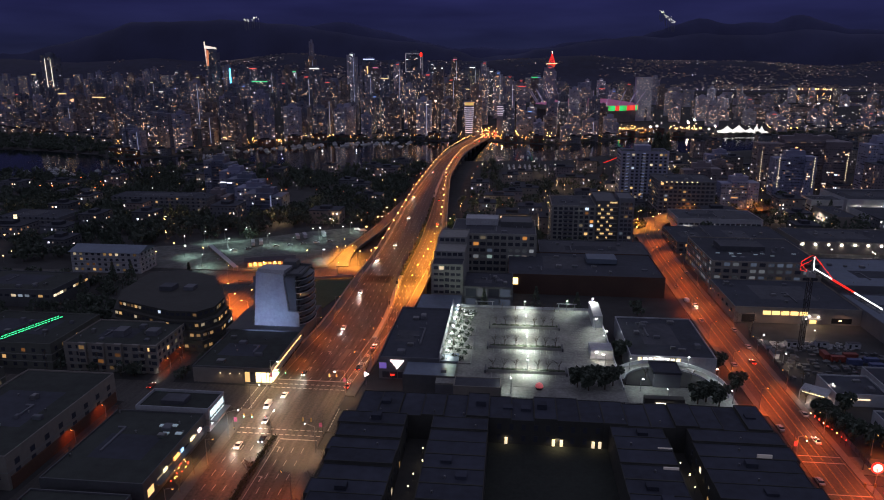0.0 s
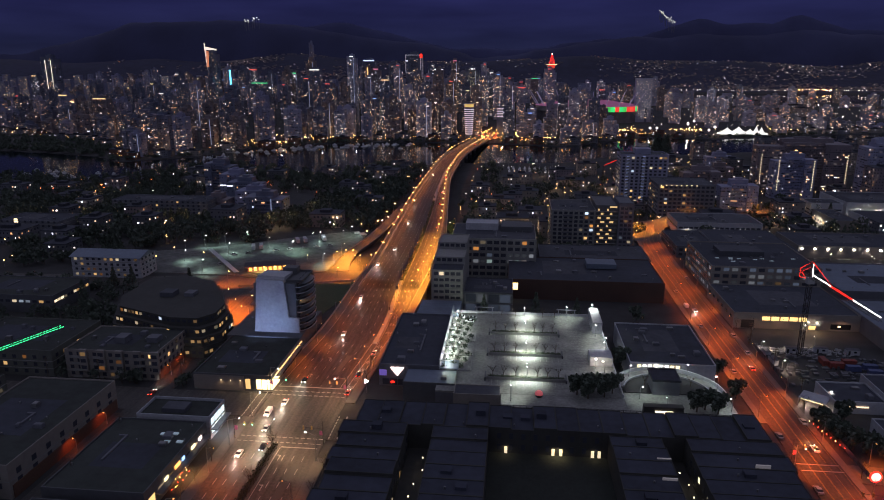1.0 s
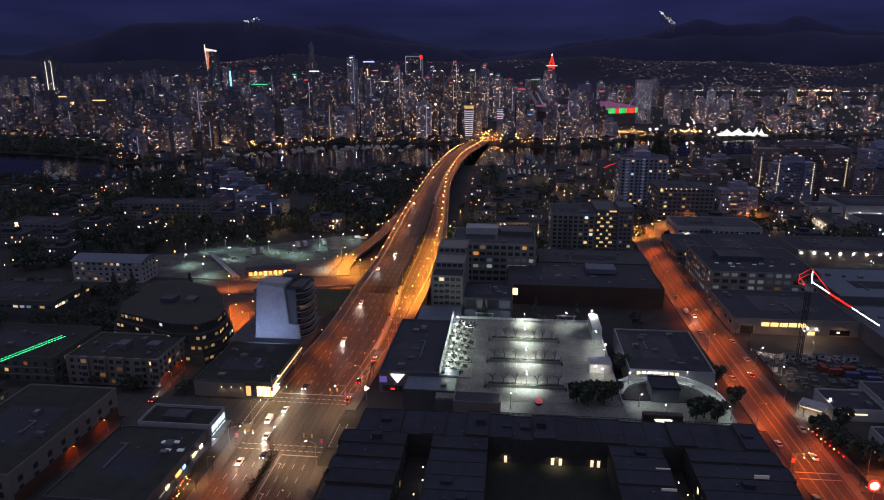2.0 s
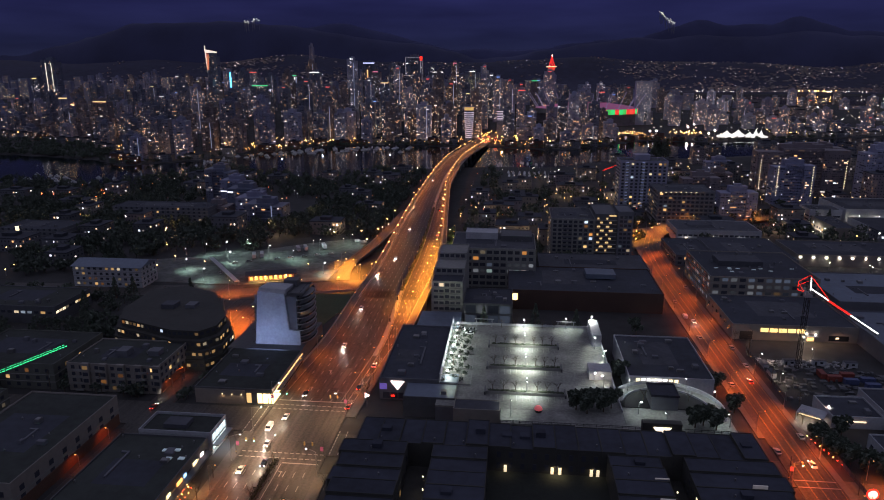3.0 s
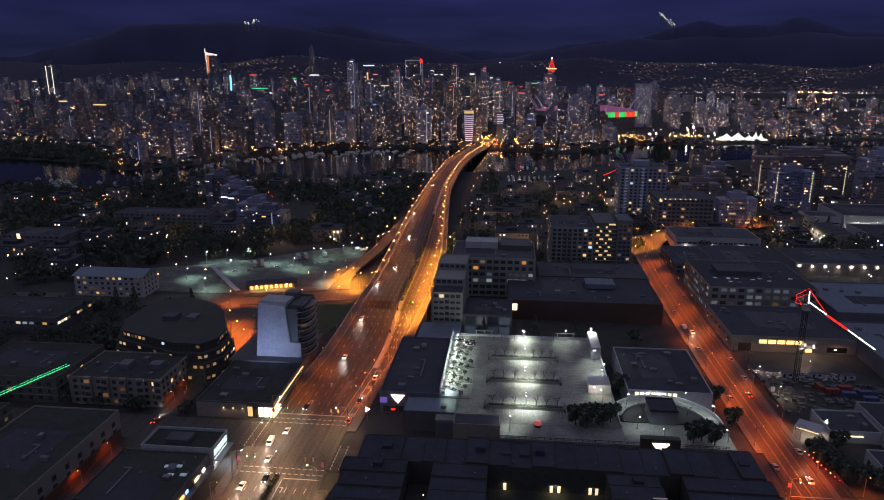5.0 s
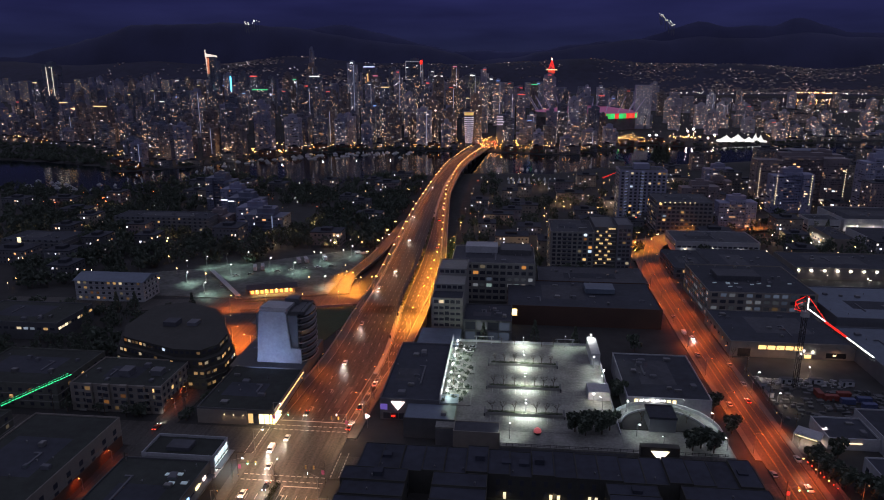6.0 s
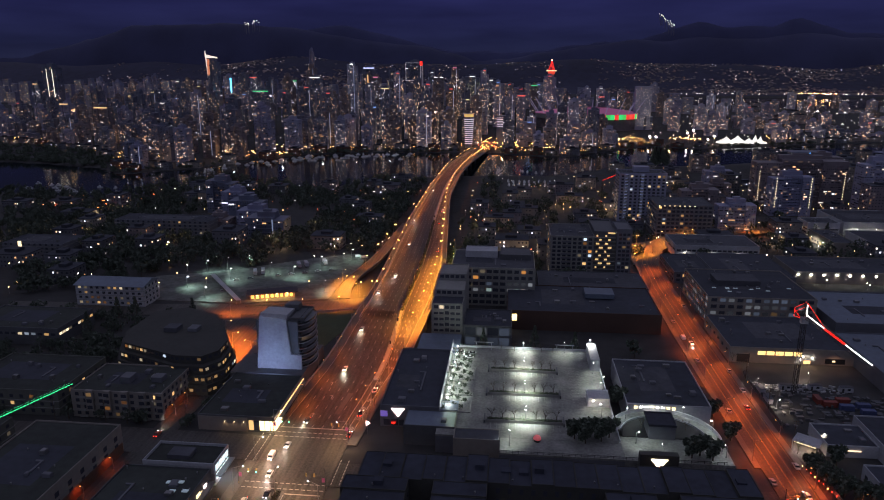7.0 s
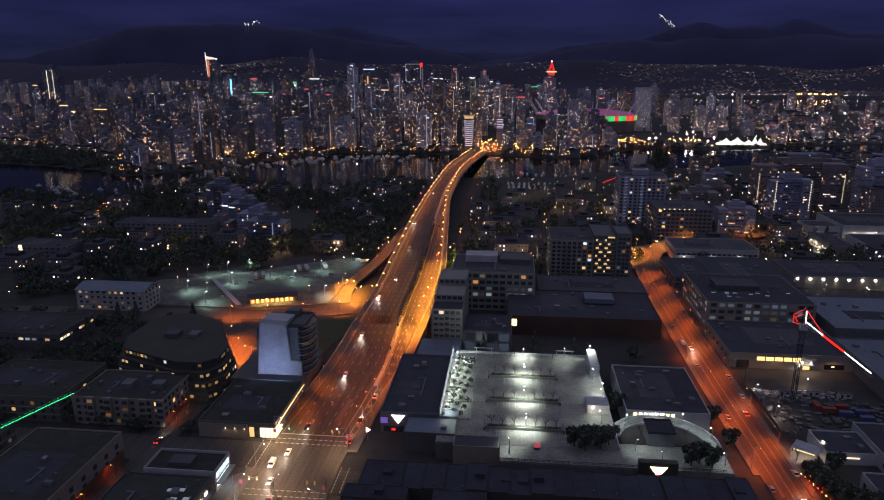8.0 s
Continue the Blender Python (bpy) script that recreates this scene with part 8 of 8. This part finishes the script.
part("light_line", Geo().box(-0.9, -9.5, 101, 0.9, -9.05, 131), glow("gold_line", (1.0, 0.55, 0.2), 1.5), t, "golden light line")
t = tower(-108, 1850, 38, 26, 127, TOWER_B, panes("yellow_office_glass", 0.75, 1.5, tones=((1.0, 0.85, 0.5), (0.9, 1.0, 0.5), WHITE_LIT, (1.0, 0.8, 0.4), (0.95, 0.95, 0.5), GOLD)), "office tower with yellow-green lit floors", 907, WHITE_STRIP)
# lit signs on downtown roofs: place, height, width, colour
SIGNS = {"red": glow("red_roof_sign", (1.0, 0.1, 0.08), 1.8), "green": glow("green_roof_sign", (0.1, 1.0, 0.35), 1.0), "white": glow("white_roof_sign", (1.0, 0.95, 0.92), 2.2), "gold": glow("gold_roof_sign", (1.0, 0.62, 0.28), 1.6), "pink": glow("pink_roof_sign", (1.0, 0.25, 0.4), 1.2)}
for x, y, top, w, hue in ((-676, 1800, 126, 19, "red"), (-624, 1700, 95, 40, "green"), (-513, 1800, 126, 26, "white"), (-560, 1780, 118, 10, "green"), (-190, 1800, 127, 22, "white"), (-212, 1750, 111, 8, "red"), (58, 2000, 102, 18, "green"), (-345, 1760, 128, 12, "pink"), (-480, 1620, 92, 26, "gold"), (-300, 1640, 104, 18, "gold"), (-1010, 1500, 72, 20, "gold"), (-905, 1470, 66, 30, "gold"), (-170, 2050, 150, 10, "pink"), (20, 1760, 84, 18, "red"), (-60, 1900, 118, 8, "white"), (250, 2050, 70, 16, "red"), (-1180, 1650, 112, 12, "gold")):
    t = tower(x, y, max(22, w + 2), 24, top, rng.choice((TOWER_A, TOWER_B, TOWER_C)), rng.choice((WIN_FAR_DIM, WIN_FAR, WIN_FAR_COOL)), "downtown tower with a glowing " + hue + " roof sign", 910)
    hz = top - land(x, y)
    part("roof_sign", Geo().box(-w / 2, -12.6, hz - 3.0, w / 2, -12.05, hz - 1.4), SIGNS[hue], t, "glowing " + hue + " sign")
# towers standing before the stadium
for x, y, w, top, wall, lit in ((80, 1470, 22, 60, TOWER_A, WIN_FAR_DIM), (104, 1500, 20, 74, TOWER_B, WIN_FAR_COOL), (125, 1470, 21, 84, TOWER_D, WIN_FAR_COOL), (146, 1510, 20, 90, TOWER_A, WIN_FAR), (166, 1470, 22, 66, TOWER_B, WIN_FAR_DIM), (188, 1490, 18, 50, TOWER_C, WIN_FAR_DIM)):
    tower(x, y, w, 20, top, wall, lit, "slim residential tower before the stadium", 920)
t = thing("white_office", pose(330, 1830, -3), "pale office block with bright white floors", "tower")
part("wall", Geo().box(-20, 0, -4, 20, 24, 106), TOWER_D, t)
joined_windows(t, [("S", -19.5, 19.5, 0, 6, 104, 14, 26, 0.7)], panes("office_floor_glass", 0.95, 1.6, tones=(WHITE_LIT, LILAC, WHITE_LIT, SOFT, WHITE_LIT, (1.0, 0.7, 0.7))))
t = thing("red_boom_crane", pose(118, 900, land(118, 900)), "crane boom outlined with a red light", "crane")
part("mast", lattice(Geo(), (0, 0, 0), (0, 0, 20), 1.4, 8), DARK_STEEL, t)
part("boom", Geo().tube((0, 0, 20), (24, 12, 28), 0.25, 0.2), RED_LAMP, t, "red light tube")
t = thing("rooftop_sign", pose(455, 1100, land(455, 1100)), "dark building with a blue roof light", "building")
part("wall", Geo().box(-30, 0, -3, 30, 30, 36), TOWER_B, t)
part("roof_light", Geo().box(-4, -0.5, 34.6, 14, -0.02, 35.2), BLUE_STRIP, t, "blue light strip")
joined_windows(t, [("S", -30, 30, 0, 1, 29, 18, 9, 0.6)], WIN_MID)

# ---- far hillside houses ----
def settled(x, y):
    """Where the hillside is built up."""
    return noise.noise(Vector((x / 330, y / 120, 1.7))) + 0.6 * noise.noise(Vector((x / 90, y / 60, 5.1)))


t = thing("hillside_houses", pose(0, 0, 0), "far hillside houses with tiny lights", "houses")
g, lg, rg = Geo(), Geo(), Geo()
for i in range(9000):
    x = rng.choice((rng.uniform(-2700, 300), rng.uniform(-2100, -300), rng.uniform(500, 3000), rng.uniform(700, 3000)))
    y = rng.uniform(3960, 4790) if rng.random() < 0.8 else rng.uniform(3940, 4150)
    if settled(x, y) < rng.uniform(-0.25, 0.45):
        continue
    z = land(x, y)
    s = rng.uniform(4, 8)
    g.box(x - s, y, z - 3, x + s, y + 8, z + 6)
    w = rng.uniform(0.3, 0.8)
    (rg if rng.random() < 0.12 else lg).box(x - w, y - 0.6, z + 2, x + w, y - 0.1, z + 2 + 1.5 * w)
part("housing", g, TOWER_C, t, kind="stuff")
part("window_cluster", lg, panes("hill_window", 0.95, 12.0, tones=(WHITE_LIT, (1.0, 0.6, 0.48), LILAC, WHITE_LIT, (1.0, 0.62, 0.42), (1.0, 0.7, 0.66)), contrast=2.6), t, kind="stuff")
part("light_cluster", rg, glow("hill_orange", (1.0, 0.4, 0.15), 1.6), t, kind="stuff")
for nm, cx, cy, w, n in (("west", -1808, 4800, 100, 14), ("east", 1000, 4880, 115, 20)):
    t = thing("ski_run_lamps", pose(0, 0, 0), "bright white lamps on a mountain ski run", "ski run lamps", "ski run lamps")
    hd, pl = Geo(), Geo()
    for i in range(n):
        x = cx + w * (i / n - 0.5) + rng.uniform(-16, 16)
        z = 440 + (14 if nm == "west" else -42) * (i / n - 0.5) * 2 + rng.uniform(-12, 12)
        pl.tube((x, cy + 20, z - 60), (x, cy + 20, z), 1.0, 1.0, 4)
        hd.tube((x, cy + 20, z), (x, cy + 20, z + 4), 1.9, 1.5, 6)
    part("pole_cluster", pl, STEEL, t, kind="stuff")
    part("lamp_cluster", hd, glow("ski_lamp", (1.0, 0.95, 0.85), 2.2) if nm == "west" else bpy.data.materials["ski_lamp"], t, kind="stuff")


# ---- boats ----
def boat(name, length, label, sail):
    t = thing(name, pose(0, 0, 0), label, "boat", "moored boats")
    w = length * 0.16
    hull = [(-w, -length / 2), (w, -length / 2), (w, length * 0.2), (w * 0.5, length * 0.42), (0, length / 2), (-w * 0.5, length * 0.42), (-w, length * 0.2)]
    part("hull", Geo().prism(hull, -0.4, 1.3), BOAT_WHITE, t)
    part("cabin", Geo().box(-w * 0.6, -length * 0.25, 1.3, w * 0.6, length * 0.15, 2.5).box(-w * 0.45, -length * 0.2, 2.5, w * 0.45, length * 0.02, 3.3), BOAT_WHITE, t)
    part("cabin_window", Geo().box(-w * 0.62, -length * 0.2, 1.7, w * 0.62, length * 0.1, 2.2), GLASS, t)
    if sail:
        part("mast", Geo().tube((0, 0, 1.3), (0, 0, length * 1.2), 0.12, 0.08, 5), STEEL, t)
        part("boom", Geo().tube((0, 0, 3), (0, -length * 0.4, 3), 0.1, 0.1, 5), WALL_WHITE, t)
    return t


berths = []
for i in range(70):
    x = rng.uniform(-500, -190)
    y = lerp(SHORE_N, x) - 16 - 13 * rng.randrange(7) - rng.uniform(0, 3)
    berths.append(pose(x, y, WATER_Z, rz=rng.choice((80, 95, -85, 10))))
for i in range(12):
    x = rng.uniform(10, 140)
    berths.append(pose(x, lerp(SHORE_S, x) + rng.uniform(12, 45), WATER_Z, rz=rng.choice((0, 180, 5))))
berths += [pose(-690 + 9.5 * i + rng.uniform(-2, 2), lerp(SHORE_S, -690 + 9.5 * i) + rng.uniform(12, 70), WATER_Z, rz=rng.choice((80, -95, 10))) for i in range(18)]
berths += [pose(-4 + 7.5 * (i % 10) + rng.uniform(-1, 1), 968 + 27 * (i // 10) + rng.uniform(-3, 3), land(20, 1000) + 0.35, rz=rng.choice((5, -4, 176))) for i in range(20)]
place_all(boat("sailing_boat", 9, "white sailing boat with a bare mast at its berth", True), berths[0::2])
place_all(boat("motor_boat", 9, "white motor boat at its berth", False), berths[1::2])
t = thing("lit_ferry", pose(-205, 985, WATER_Z), "small ferry outlined with orange lights", "boat")
part("hull", Geo().box(-10, -3, -0.4, 10, 3, 1.5), BOAT_WHITE, t)
part("light_line", Geo().box(-9, -3.2, 2.0, 9, -3.02, 2.7).box(-7, -2.2, 4, 7, -2.0, 4.5), glow("ferry_glow", (1.0, 0.45, 0.15), 3), t, "orange light lines")
part("cabin", Geo().box(-8, -2.0, 1.5, 8, 2.0, 4), WALL_DARK, t)
